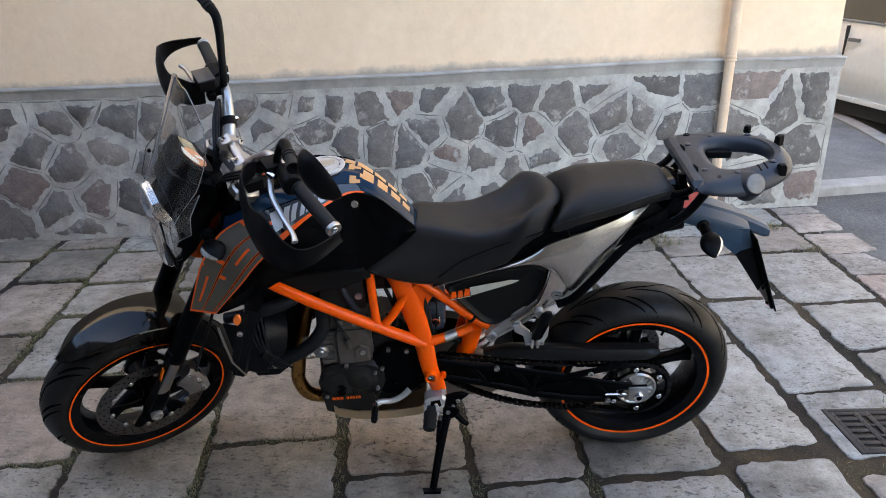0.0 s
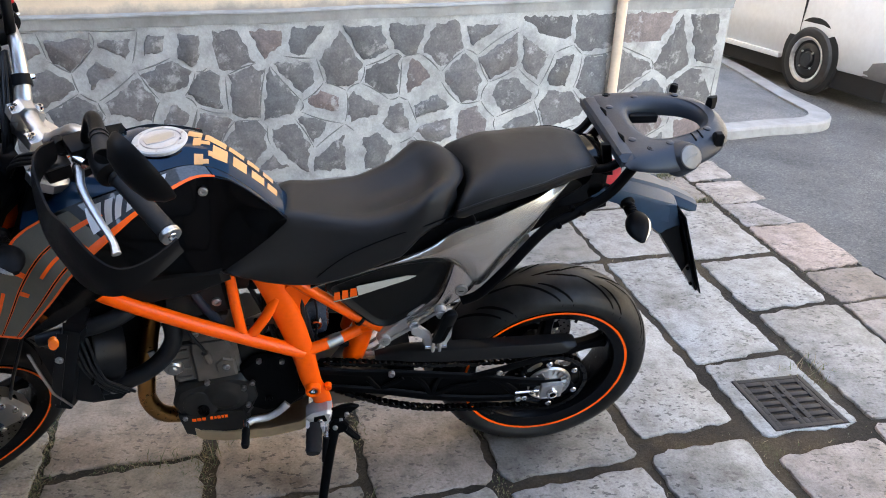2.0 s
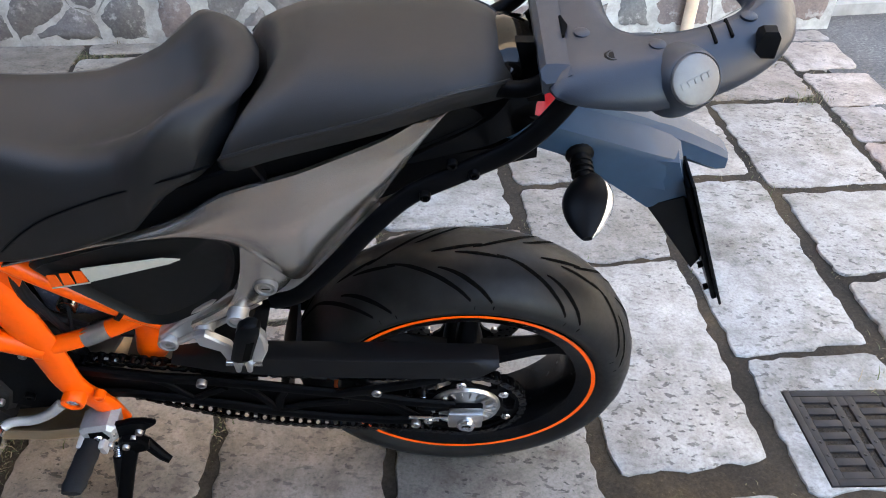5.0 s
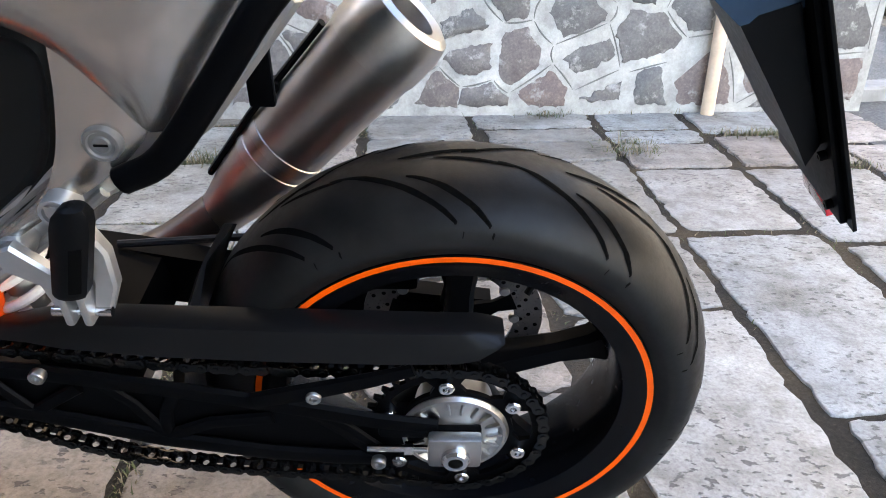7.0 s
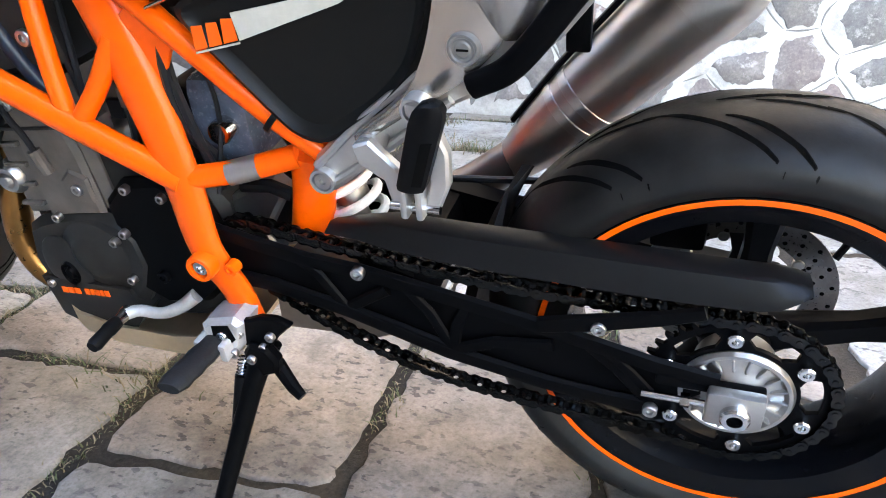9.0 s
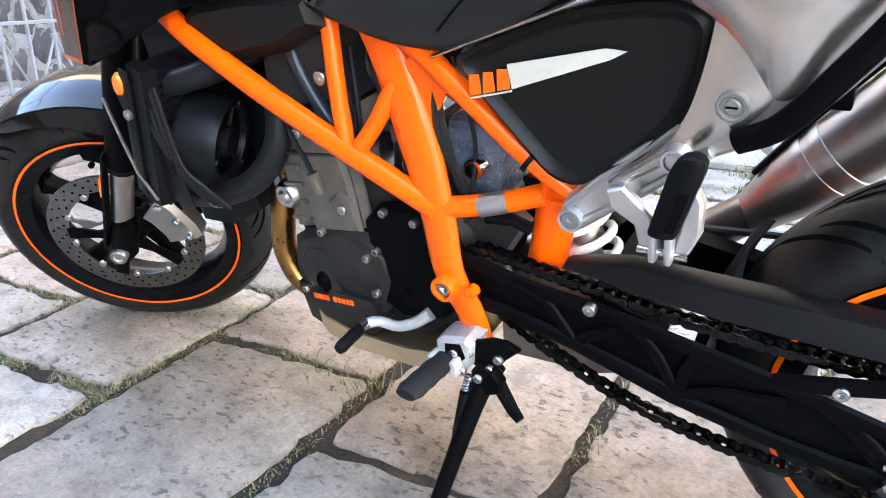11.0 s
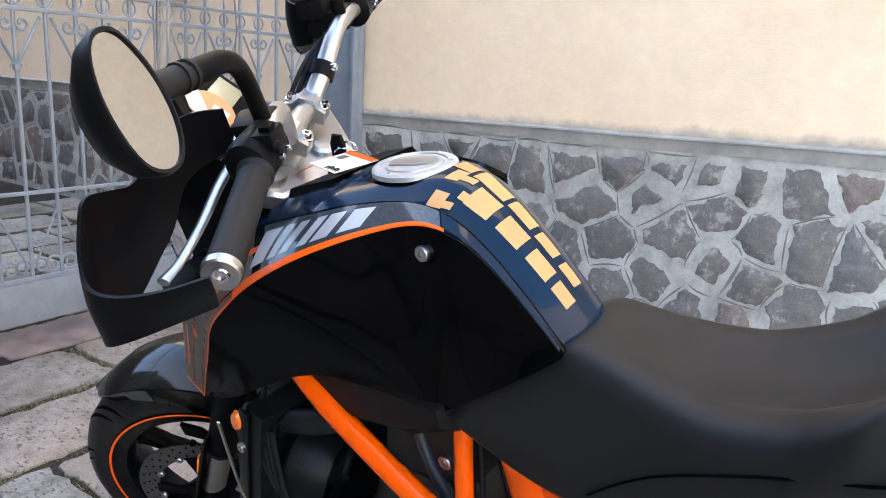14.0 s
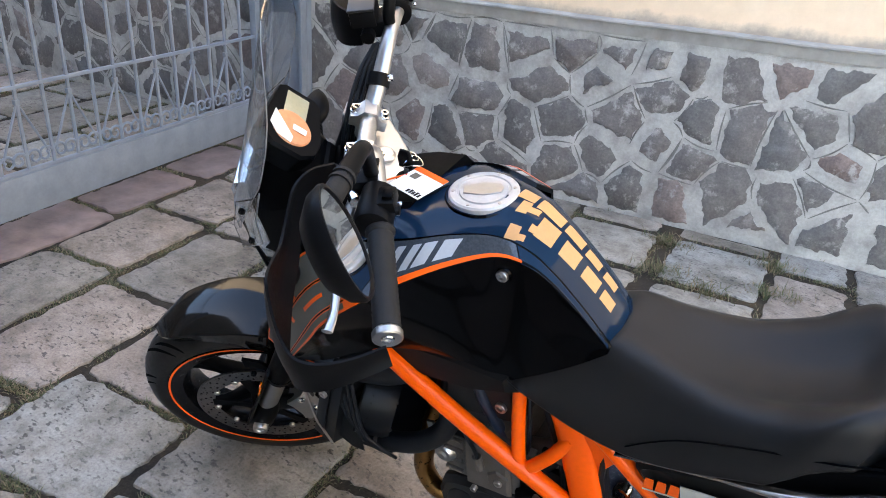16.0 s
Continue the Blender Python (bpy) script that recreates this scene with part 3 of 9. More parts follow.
def car():
    """A small hatchback along local y, near side in the plane x = 0, its near end towards -y."""
    c = empty("parked_car", SITE @ Matrix.Translation((4.40, 0, 0)))
    tagged(c, "pale silver small hatchback parked at the kerb", "car")
    # side profile stations: y, sill, waist, roof, waist inset, roof inset
    wid = 1.58
    stations = [(0.22, 0.30, 0.62, 0.63, 0.10, 0.16), (0.34, 0.24, 0.78, 0.80, 0.04, 0.12), (0.70, 0.22, 0.90, 0.93, 0.01, 0.10), (1.25, 0.22, 0.95, 1.02, 0.0, 0.14),
                (1.75, 0.22, 0.96, 1.40, 0.0, 0.20), (2.6, 0.22, 0.97, 1.46, 0.0, 0.20), (3.4, 0.24, 0.99, 1.42, 0.01, 0.20), (3.75, 0.28, 1.00, 1.10, 0.05, 0.18), (3.85, 0.34, 0.9, 0.92, 0.10, 0.2)]
    rings = []
    for y, s, w, r, wi, ri in stations:
        half = [(0.06 + wi, s), (0.012 + wi, s + 0.05), (0.0 + wi, (s + w) / 2 - 0.04), (0.02 + wi, (s + w) / 2 + 0.14), (0.045 + wi, w), (ri * 0.6 + 0.045, (w + r) / 2), (ri + 0.08, r)]
        rings.append([(x, y, z) for x, z in half] + [(wid - x, y, z) for x, z in half[::-1]])
    body = part("body", loft(rings), CAR_PAINT, c, angle=50)
    # dark wheel arches, set slightly proud of the flank
    for yc in (1.34, 3.45):
        bm = bmesh.new()
        add_lathe(bm, [(0.0, 0.0), (0.320, 0.0), (0.330, 0.004), (0.332, 0.03), (0.0, 0.03)], 40, Matrix.Translation((0.004, yc, 0.300)) @ Matrix.Rotation(math.pi / 2, 4, "Y"))
        part("wheel_arch", bm, plain("arch_liner", (0.012, 0.012, 0.012), 0.95), c)
        m = Matrix.Translation((-0.012, yc, 0.278)) @ Matrix.Rotation(-math.pi / 2, 4, "Y")
        w = empty("wheel", None, c)
        part("tyre", lathe([(0.185, -0.16), (0.25, -0.165), (0.277, -0.14), (0.279, -0.02), (0.262, 0.004), (0.225, 0.012), (0.188, 0.0)], 40, m), RUBBER, w)
        part("rim_ring", lathe([(0.195, 0.008), (0.188, 0.012), (0.170, 0.004), (0.160, -0.03)], 40, m), TRIM_RING, w)
        part("wheel_disc", lathe([(0.165, -0.03), (0.15, -0.022), (0.12, -0.005), (0.09, -0.004), (0.075, -0.02), (0.066, -0.012), (0.06, 0.01), (0.03, 0.014), (0.0, 0.014)], 40, m), STEEL_DARK, w)
        bm = bmesh.new()
        for k in range(4):
            a = math.pi / 4 + k * math.pi / 2
            add_lathe(bm, [(0.0, 0.012), (0.008, 0.012), (0.009, 0.0)], 8, m @ Matrix.Translation((0.09 * math.cos(a), 0.09 * math.sin(a), -0.004)))
        part("wheel_bolts", bm, TRIM_RING, w)
    part("sill", box((-0.005, 1.70, 0.225), (0.05, 3.08, 0.275), 0.012), CAR_PAINT, c)
    part("bumper", box((0.02, 0.17, 0.24), (wid - 0.02, 0.78, 0.42), 0.045), CAR_PLASTIC, c, "grey plastic bumper")
    for y0, y1, z0, z1 in ((1.50, 1.505, 0.3, 0.95), (2.72, 2.725, 0.3, 0.95)):
        part("door_gap", box((-0.0015, y0, z0), (0.05, y1, z1)), plain("gap_dark", (0.01, 0.01, 0.01), 0.9), c)
    part("door_handle", box((-0.012, 2.5, 0.80), (0.02, 2.66, 0.835), 0.008), CAR_PLASTIC, c)
    q = [(1.85, 0.99), (3.30, 1.02), (3.05, 1.33), (2.05, 1.33)]
    bm = bmesh.new()
    f = [bm.verts.new((0.040 + (z - 0.98) * 0.40, y, z)) for y, z in q]
    bm.faces.new(f)
    r = bmesh.ops.extrude_face_region(bm, geom=bm.faces[:])
    bmesh.ops.translate(bm, vec=(0.006, 0, 0), verts=[v for v in r["geom"] if isinstance(v, bmesh.types.BMVert)])
    part("side_window", bm, plain("dark_window_glass", (0.02, 0.025, 0.025), 0.05, rough_vary=0.02), c, "dark side window")
    part("waist_seal", tube([(0.040, 1.80, 0.975), (0.036, 3.35, 1.005)], 0.010, 6), CAR_PLASTIC, c)
    m = Matrix.Translation((-0.06, 1.95, 1.03))
    part("wing_mirror", lathe([(0.0, -0.09), (0.05, -0.07), (0.065, 0.0), (0.05, 0.07), (0.0, 0.09)], 14, m @ Matrix.Rotation(math.pi / 2, 4, "Y") @ Matrix.Diagonal((0.8, 0.7, 1, 1))), CAR_PLASTIC, c)
    # underbody as a near-black box, widened and lowered for the shade beneath the car
    part("underbody_shade", box((0.035, 0.5, 0.10), (wid - 0.035, 3.6, 0.3)), plain("underbody_shade_dark", (0.01, 0.01, 0.01), 0.9), c)
car()

# ---- motorcycle ----
BIKE = Matrix.Translation((0.577, 2.102, 0.0)) @ pose(0, 0, 0, 13.2, 0, 0.8)      # x to the rear, y to its right, z up; leaning on its stand
RAKE, STEER_ANGLE = radians(23.0), radians(33.4)
AXIS_FOOT, AXIS = Vector((-1.486, 0, 0.264)), Vector((math.sin(RAKE), 0, math.cos(RAKE)))
STEER = Matrix.Translation(AXIS_FOOT) @ Matrix.Rotation(STEER_ANGLE, 4, AXIS) @ Matrix.Translation(-AXIS_FOOT)
MIRRORED = Matrix.Diagonal((1, -1, 1, 1))
LEFTWARD = Matrix.Rotation(math.pi / 2, 4, "X")     # turns z to the bike's left

BLACK = plain("black_moulded_plastic", (0.0042, 0.0042, 0.0046), 0.40, vary=0.2, scale=20, bump=0.10, bump_scale=500, spec=0.06)
MATT_BLACK = plain("matt_black_paint", (0.0018, 0.0018, 0.0021), 0.40, vary=0.25, scale=18, bump=0.08, bump_scale=300, spec=0.035)
PANEL_BLACK = plain("matt_panel_plastic", (0.0062, 0.0060, 0.0058), 0.42, vary=0.15, scale=10, bump=0.12, bump_scale=500, spec=0.12)
TYRE = plain("motorcycle_tyre_rubber", (0.0085, 0.0083, 0.0084), 0.46, vary=0.60, scale=14, bump=0.22, bump_scale=240, spec=0.20, rough_vary=0.14)
TEXTURED = plain("textured_rack_plastic", (0.0130, 0.0175, 0.0260), 0.42, vary=0.12, scale=12, bump=0.25, bump_scale=650, spec=0.32)
GLOSS = plain("gloss_black_lacquer", (0.0010, 0.0010, 0.0012), 0.12, vary=0.1, scale=5, coat=0.07, rough_vary=0.03, spec=0.05)
VINYL = plain("seat_vinyl", (0.0115, 0.0110, 0.0110), 0.48, vary=0.12, scale=9, bump=0.30, bump_scale=620, rough_vary=0.06, distance=0.0006, spec=0.20)
ORANGE = plain("orange_frame_enamel", (0.88, 0.098, 0.001), 0.30, vary=0.05, scale=12, coat=0.12, rough_vary=0.06, spec=0.18)
ORANGE_DECAL = plain("orange_decal", (0.82, 0.10, 0.004), 0.35, vary=0.05, rough_vary=0.03, spec=0.25)
SILVER = plain("satin_silver_paint", (0.47, 0.432, 0.390), 0.25, metal=0.95, vary=0.04, scale=8, rough_vary=0.02)
ALU = plain("cast_aluminium", (0.43, 0.42, 0.405), 0.36, metal=1.0, vary=0.06, scale=25, bump=0.04, bump_scale=260, rough_vary=0.1)
TAIL_PLASTIC = plain("blue_black_tail_plastic", (0.017, 0.038, 0.070), 0.42, vary=0.15, scale=14, bump=0.15, bump_scale=600, spec=0.28)
RIM_PAINT = plain("satin_gloss_rim_paint", (0.0026, 0.0028, 0.0036), 0.24, vary=0.2, scale=10, spec=0.14)
POLISHED = plain("satin_casting", (0.47, 0.46, 0.445), 0.43, metal=0.85, vary=0.06, scale=9, rough_vary=0.06, bump=0.06, bump_scale=300)
STRIPE = plain("off_white_print", (0.44, 0.425, 0.37), 0.45, vary=0.06, scale=20)
WHITE_ALU = plain("anodised_aluminium", (0.40, 0.40, 0.40), 0.36, metal=0.95, vary=0.05, scale=20, rough_vary=0.05)
CAP_ALU = plain("satin_cap_aluminium", (0.46, 0.45, 0.44), 0.38, metal=0.4, vary=0.12, scale=40, bump=0.1, bump_scale=400, spec=0.3)
BADGE = plain("satin_badge_metal", (0.15, 0.145, 0.14), 0.45, metal=0.4, vary=0.12, scale=60, spec=0.2)
MIRROR_BLACK = plain("wet_look_black_lacquer", (0.0045, 0.0036, 0.0028), 0.10, vary=0.1, scale=5, coat=0.14, rough_vary=0.02, spec=0.14)
CHROME = plain("polished_steel", (0.62, 0.62, 0.63), 0.14, metal=1.0, vary=0.04, rough_vary=0.05)
STEEL = plain("brushed_steel", (0.40, 0.377, 0.357), 0.35, metal=1.0, vary=0.08, scale=7, rough_vary=0.06, bump=0.06, bump_scale=700)
BRONZE = plain("heat_tinted_steel", (0.32, 0.16, 0.05), 0.30, metal=1.0, vary=0.25, scale=12)
SKID = plain("bare_skid_plate", (0.62, 0.47, 0.30), 0.34, metal=0.8, vary=0.12, scale=10)
ENGINE = plain("dark_engine_casting", (0.0150, 0.0142, 0.0135), 0.42, vary=0.3, scale=24, bump=0.25, bump_scale=380, spec=0.16)
ENGINE_GREY = plain("grey_cylinder_casting", (0.085, 0.073, 0.064), 0.5, metal=0.1, vary=0.25, scale=24, bump=0.25, bump_scale=380, spec=0.2)
DISC = plain("brake_disc_steel", (0.16, 0.15, 0.145), 0.30, metal=1.0, vary=0.2, scale=30, rough_vary=0.1)
CHAIN_STEEL = plain("oiled_chain_steel", (0.022, 0.0215, 0.021), 0.20, metal=0.9, vary=0.1, scale=60)
HOSE = plain("rubber_hose", (0.0085, 0.009, 0.0105), 0.45, vary=0.25, scale=40, bump=0.3, bump_scale=120, spec=0.18)
GRIP = plain("rubber_grip", (0.010, 0.010, 0.0105), 0.62, vary=0.15, scale=40, bump=0.4, bump_scale=330, spec=0.2)
# near-black paints the shade inside grooves, holes, slots and the fan
RECESS_SHADE = plain("recess_shade", (0.0015, 0.0015, 0.0015), 0.9, spec=0.05)
WHITE = plain("white_print", (0.74, 0.72, 0.66), 0.45, vary=0.04)
GREY_DECAL = plain("grey_decal", (0.085, 0.080, 0.064), 0.4, vary=0.06, rough_vary=0.03, spec=0.2)
PALE_DECAL = plain("pale_silver_decal", (0.40, 0.41, 0.42), 0.34, metal=0.3, vary=0.05)
PEACH = plain("pale_orange_decal", (0.50, 0.265, 0.10), 0.40, vary=0.05, rough_vary=0.03, spec=0.3)
# black lacquer with the sky's blue reflection put into its base colour
SKY_TINTED_BLACK = plain("black_lacquer_sky_tint", (0.0040, 0.0150, 0.0350), 0.14, vary=0.1, scale=5, coat=0.16, rough_vary=0.03, spec=0.05)
RED_LENS = plain("red_lens", (0.45, 0.010, 0.02), 0.10, vary=0.1, coat=1.0, rough_vary=0.03)
AMBER = plain("amber_lens", (0.80, 0.16, 0.005), 0.15, vary=0.08, coat=0.6, rough_vary=0.03)
SCREEN = glass_mat("smoked_screen", (0.90, 0.91, 0.91), 0.0)
MIRROR_GLASS = plain("mirror_glass", (0.52, 0.51, 0.50), 0.02, metal=1.0, vary=0.0, rough_vary=0.0)
LCD = plain("lcd_display", (0.34, 0.31, 0.20), 0.2, vary=0.05, coat=0.8)

bike = tagged(empty("motorcycle", BIKE), "black naked motorcycle with orange trellis frame, leaning on its side stand", "motorcycle")


def P(name, bm, mat, parent=None, label="", m=None, angle=35.0):
    return part(name, bm, mat, parent or bike, label, m, angle)


def bolt(bm, at, r=0.008, h=0.006, axis=LEFTWARD, socket=True):
    """A cap screw with a hollow head."""
    prof = [(r * 0.45, h * 0.3), (r * 0.5, h), (r * 0.9, h), (r, h * 0.8), (r, -h * 0.6)] if socket else [(0, h), (r * 0.8, h), (r, h * 0.6), (r, -h * 0.6)]
    if socket:
        prof = [(0.0, h * 0.3)] + prof
    add_lathe(bm, prof, 12, Matrix.Translation(at) @ axis)


def bolts(places, r=0.008, h=0.006, axis=LEFTWARD):
    bm = bmesh.new()
    for p in places:
        bolt(bm, p, r, h, axis)
    return bm


# -- wheels --
def wheel(name, centre, radius, half, rim_half, n_spokes, phase, m, spoke_w, label):
    w = empty(name, m, bike)
    w["label"] = label
    C = Matrix.Translation(centre) @ LEFTWARD
    rr = 0.2165
    k = half / 0.08
    prof = [(rr, -rim_half + 0.006), (rr + 0.016, -rim_half - 0.004), (0.244, -0.0775 * k), (max(0.254, radius - 0.050), -0.0810 * k), (radius - 0.034, -0.0765 * k), (radius - 0.0205, -0.0625 * k), (radius - 0.0090, -0.0415 * k), (radius - 0.0018, -0.0170 * k)]
    prof = prof + [(r, -h) for r, h in prof[::-1]]
    part("tyre", lathe(prof, 96, C), TYRE, w, angle=60)
    # tread grooves as dark ribbons for their shade, in arcs from crown to shoulder
    def skin(phi, s):
        h = s * half
        rads, hs = [p[0] for p in prof[3:-3]], [p[1] for p in prof[3:-3]]
        r = float(np.interp(h, hs, rads)) if abs(h) <= 0.081 * k else prof[3][0]
        return r, h
    bm = bmesh.new()
    n = 11
    for side in (-1, 1):
        for i in range(n):
            for kind, (span, s0, s1, off) in enumerate(((0.46, 0.08, 0.985, 0.0), (0.30, 0.34, 0.985, 0.27), (0.26, 0.03, 0.16, 0.36))):
                phi0 = 2 * math.pi * i / n + off + (0.12 if side > 0 else 0)
                left, right = [], []
                steps = 14
                for j in range(steps + 1):
                    u = j / steps
                    phi = phi0 + span * u
                    s = side * (s0 + (s1 - s0) * u ** 1.35)
                    wd = 0.0027 * (1.25 - 0.8 * abs(2 * u - 1) ** 2)
                    du = 1e-3
                    s2 = side * (s0 + (s1 - s0) * (u + du) ** 1.35)
                    t = Vector((span * du * radius, (s2 - s) * half)).normalized()
                    for sign, lst in ((1, left), (-1, right)):
                        r, h = skin(phi - sign * t.y * wd / radius, s + sign * t.x * wd / half)
                        r += 0.0007
                        a = phi - sign * t.y * wd / radius
                        lst.append(bm.verts.new(Vector(centre) + Vector((r * math.sin(a), -h, r * math.cos(a)))))
                for j in range(steps):
                    bm.faces.new((left[j], left[j + 1], right[j + 1], right[j]))
    tread = part("tread_groove_shade", bm, RECESS_SHADE, w)
    tread["kind"] = "stuff"
    # rim: barrel, flanges and the orange line on each flange
    prof = [(0.190, -rim_half + 0.02), (0.198, -rim_half + 0.004), (0.214, -rim_half - 0.001), (0.2215, -rim_half - 0.005), (0.232, -rim_half - 0.006), (0.233, -rim_half + 0.004), (0.205, -rim_half * 0.4), (0.205, rim_half * 0.4), (0.233, rim_half - 0.004), (0.232, rim_half + 0.006), (0.2215, rim_half + 0.005), (0.214, rim_half + 0.001), (0.198, rim_half - 0.004), (0.190, rim_half - 0.02), (0.183, 0.0)]
    rim = part("rim", lathe(prof, 80, C, closed=True), RIM_PAINT, w)
    thin = 0.0 if half > 0.07 else 0.0010
    for s in (-1, 1):
        part("rim_stripe", lathe([(0.2238 + thin, s * (rim_half + 0.0062)), (0.2275, s * (rim_half + 0.0068)), (0.2308 - thin, s * (rim_half + 0.0068))], 96, C), ORANGE, rim, "thin orange pinstripe")
    for i in range(n_spokes):
        a = phase + 2 * math.pi * i / n_spokes
        bm = bmesh.new()
        d, e = Vector((math.sin(a), 0, math.cos(a))), Vector((math.cos(a), 0, -math.sin(a)))
        rings = []
        for rad, wd, th, hh in ((0.035, 0.034, 0.024, 0.0), (0.07, spoke_w * 0.9, 0.020, 0.0), (0.13, spoke_w * 0.78, 0.016, 0.0), (0.17, spoke_w, 0.017, 0.0), (0.196, spoke_w * 1.7, 0.020, 0.0)):
            c = Vector(centre) + d * rad
            y = Vector((0, 1, 0))
            rings.append([c + e * (wd * cx) + y * (th * cy) for cx, cy in ((-0.5, -0.55), (-0.32, -1), (0.32, -1), (0.5, -0.55), (0.5, 0.55), (0.32, 1), (-0.32, 1), (-0.5, 0.55))])
        add_loft(bm, rings)
        part("spoke", bm, MATT_BLACK, w)
    part("hub", lathe([(0.0, -0.07), (0.032, -0.07), (0.036, -0.05), (0.040, -0.02), (0.046, 0.0), (0.040, 0.02), (0.036, 0.05), (0.032, 0.07), (0.0, 0.07)], 32, C), MATT_BLACK, w)
    a = phase + math.pi / n_spokes * 0.8
    d = Vector((math.sin(a), 0, math.cos(a)))
    part("valve", tube([Vector(centre) + d * 0.19, Vector(centre) + d * 0.175 + Vector((0, -0.006, 0)), Vector(centre) + d * 0.155 + Vector((0, -0.014, 0))], 0.0042, 8), BLACK, w)
    return w, C


def brake_disc(parent, centre, h, r_out, r_in, n_holes, side):
    C = Matrix.Translation(centre) @ LEFTWARD
    d = part("brake_disc", lathe([(r_in, h - 0.002), (r_out, h - 0.002), (r_out, h + 0.002), (r_in, h + 0.002)], 72, C, closed=True), DISC, parent)
    # holes drawn as dark discs for their shade
    bm = bmesh.new()
    for i in range(n_holes):
        for j in range(3):
            a = 2 * math.pi * (i + 0.33 * j) / n_holes
            r = r_in + (r_out - r_in) * (0.22 + 0.28 * j)
            for s in (-1, 1):
                add_lathe(bm, [(0.0, 0.0), (0.0030, 0.0), (0.0030, -0.0002)], 8, C @ Matrix.Translation((r * math.cos(a), r * math.sin(a), h + s * 0.0022)))
    ho = part("drill_hole_shade", bm, RECESS_SHADE, d)
    ho["kind"] = "stuff"
    for i in range(10):
        a = 2 * math.pi * i / 10
        bm = bmesh.new()
        add_lathe(bm, [(0.0, 0.004), (0.006, 0.004), (0.0075, 0.002), (0.0075, -0.003)], 12, C @ Matrix.Translation((r_in * math.cos(a), r_in * math.sin(a), h)))
        part("disc_button", bm, ALU, d)
    bm = bmesh.new()
    for i in range(5):
        a = 2 * math.pi * (i + 0.3) / 5
        q = Matrix.Translation(centre) @ LEFTWARD @ Matrix.Rotation(a, 4, "Z")
        add_loft(bm, [[q @ Vector((r, w * cx, h + t * cy)) for cx, cy in ((-1, -1), (1, -1), (1, 1), (-1, 1))] for r, w, t in ((0.03, 0.016, 0.004), (0.06, 0.009, 0.003), (r_in + 0.004, 0.014, 0.003))])
    part("disc_carrier", bm, MATT_BLACK, d)
    return d


REAR = (0.0, 0.0, 0.3046)
rear_wheel, _ = wheel("rear_wheel", REAR, 0.3046, 0.081, 0.0645, 5, radians(2.0), None, 0.040, "black five-spoke rear wheel with a thin orange rim stripe")
brake_disc(rear_wheel, REAR, -0.088, 0.120, 0.082, 24, 1)
FRONT = (-1.5285, 0.0, 0.2865)
front_wheel, _ = wheel("front_wheel", FRONT, 0.2960, 0.0605, 0.050, 5, radians(20.0), STEER, 0.034, "black front wheel with orange rim stripe, turned to its left")
brake_disc(front_wheel, FRONT, 0.070, 0.160, 0.118, 30, -1)

# -- final drive --
def sprocket():
    C = Matrix.Translation(REAR) @ LEFTWARD
    h = 0.098
    bm = bmesh.new()
    n = 40
    outline = []
    for i in range(n):
        for f, r in ((0.0, 0.0965), (0.28, 0.0975), (0.42, 0.1055), (0.58, 0.1055), (0.72, 0.0975)):
            a = 2 * math.pi * (i + f) / n
            outline.append((r * math.cos(a), r * math.sin(a)))
    m = len(outline)
    inner = [(0.0885 * math.cos(2 * math.pi * k / m), 0.0885 * math.sin(2 * math.pi * k / m)) for k in range(m)]
    rings = [[bm.verts.new(C @ Vector((*p, z))) for p in pts] for pts, z in ((outline, h - 0.003), (outline, h + 0.003), (inner, h + 0.003), (inner, h - 0.003))]
    for a, b in zip(rings, rings[1:] + rings[:1]):
        for i in range(m):
            bm.faces.new((a[i], a[(i + 1) % m], b[(i + 1) % m], b[i]))
    s = P("rear_sprocket", bm, MATT_BLACK, rear_wheel)
    part("sprocket_carrier", lathe([(0.026, 0.04), (0.045, 0.05), (0.052, 0.085), (0.060, h - 0.0035), (0.062, h + 0.005), (0.059, h + 0.010), (0.055, h + 0.010), (0.050, h + 0.005), (0.040, h + 0.006), (0.030, h + 0.012), (0.0, h + 0.012)], 48, C), ALU, rear_wheel, "cast aluminium sprocket carrier")
    part("inner_ring", lathe([(0.0605, h - 0.003), (0.0605, h + 0.003), (0.0665, h + 0.003), (0.0665, h - 0.003)], 48, C, True), MATT_BLACK, s)
    for i in range(6):
        q = C @ Matrix.Rotation(radians(37.7 + 60 * i), 4, "Z")
        part("sprocket_arm", slab([(0.064, -0.020), (0.076, -0.013), (0.090, -0.024), (0.090, 0.024), (0.076, 0.013), (0.064, 0.020)], 0.006, q @ Matrix.Translation((0, 0, h - 0.003)), 0.0), MATT_BLACK, s)
    for i in range(18):
        q = C @ Matrix.Rotation(2 * math.pi * i / 18, 4, "Z")
        part("carrier_rib", box((0.036, -0.0016, h + 0.003), (0.054, 0.0016, h + 0.0105), 0.001, q), ALU, rear_wheel)
    for i in range(6):
        q = C @ Matrix.Rotation(radians(37.7 + 60 * i), 4, "Z")
        part("sprocket_bolt", lathe([(0.0, 0.004), (0.003, 0.004), (0.004, 0.009), (0.0075, 0.009), (0.009, 0.007), (0.009, -0.003)], 14, q @ Matrix.Translation((0.0800, 0, h + 0.003))), CHROME, rear_wheel)
sprocket()


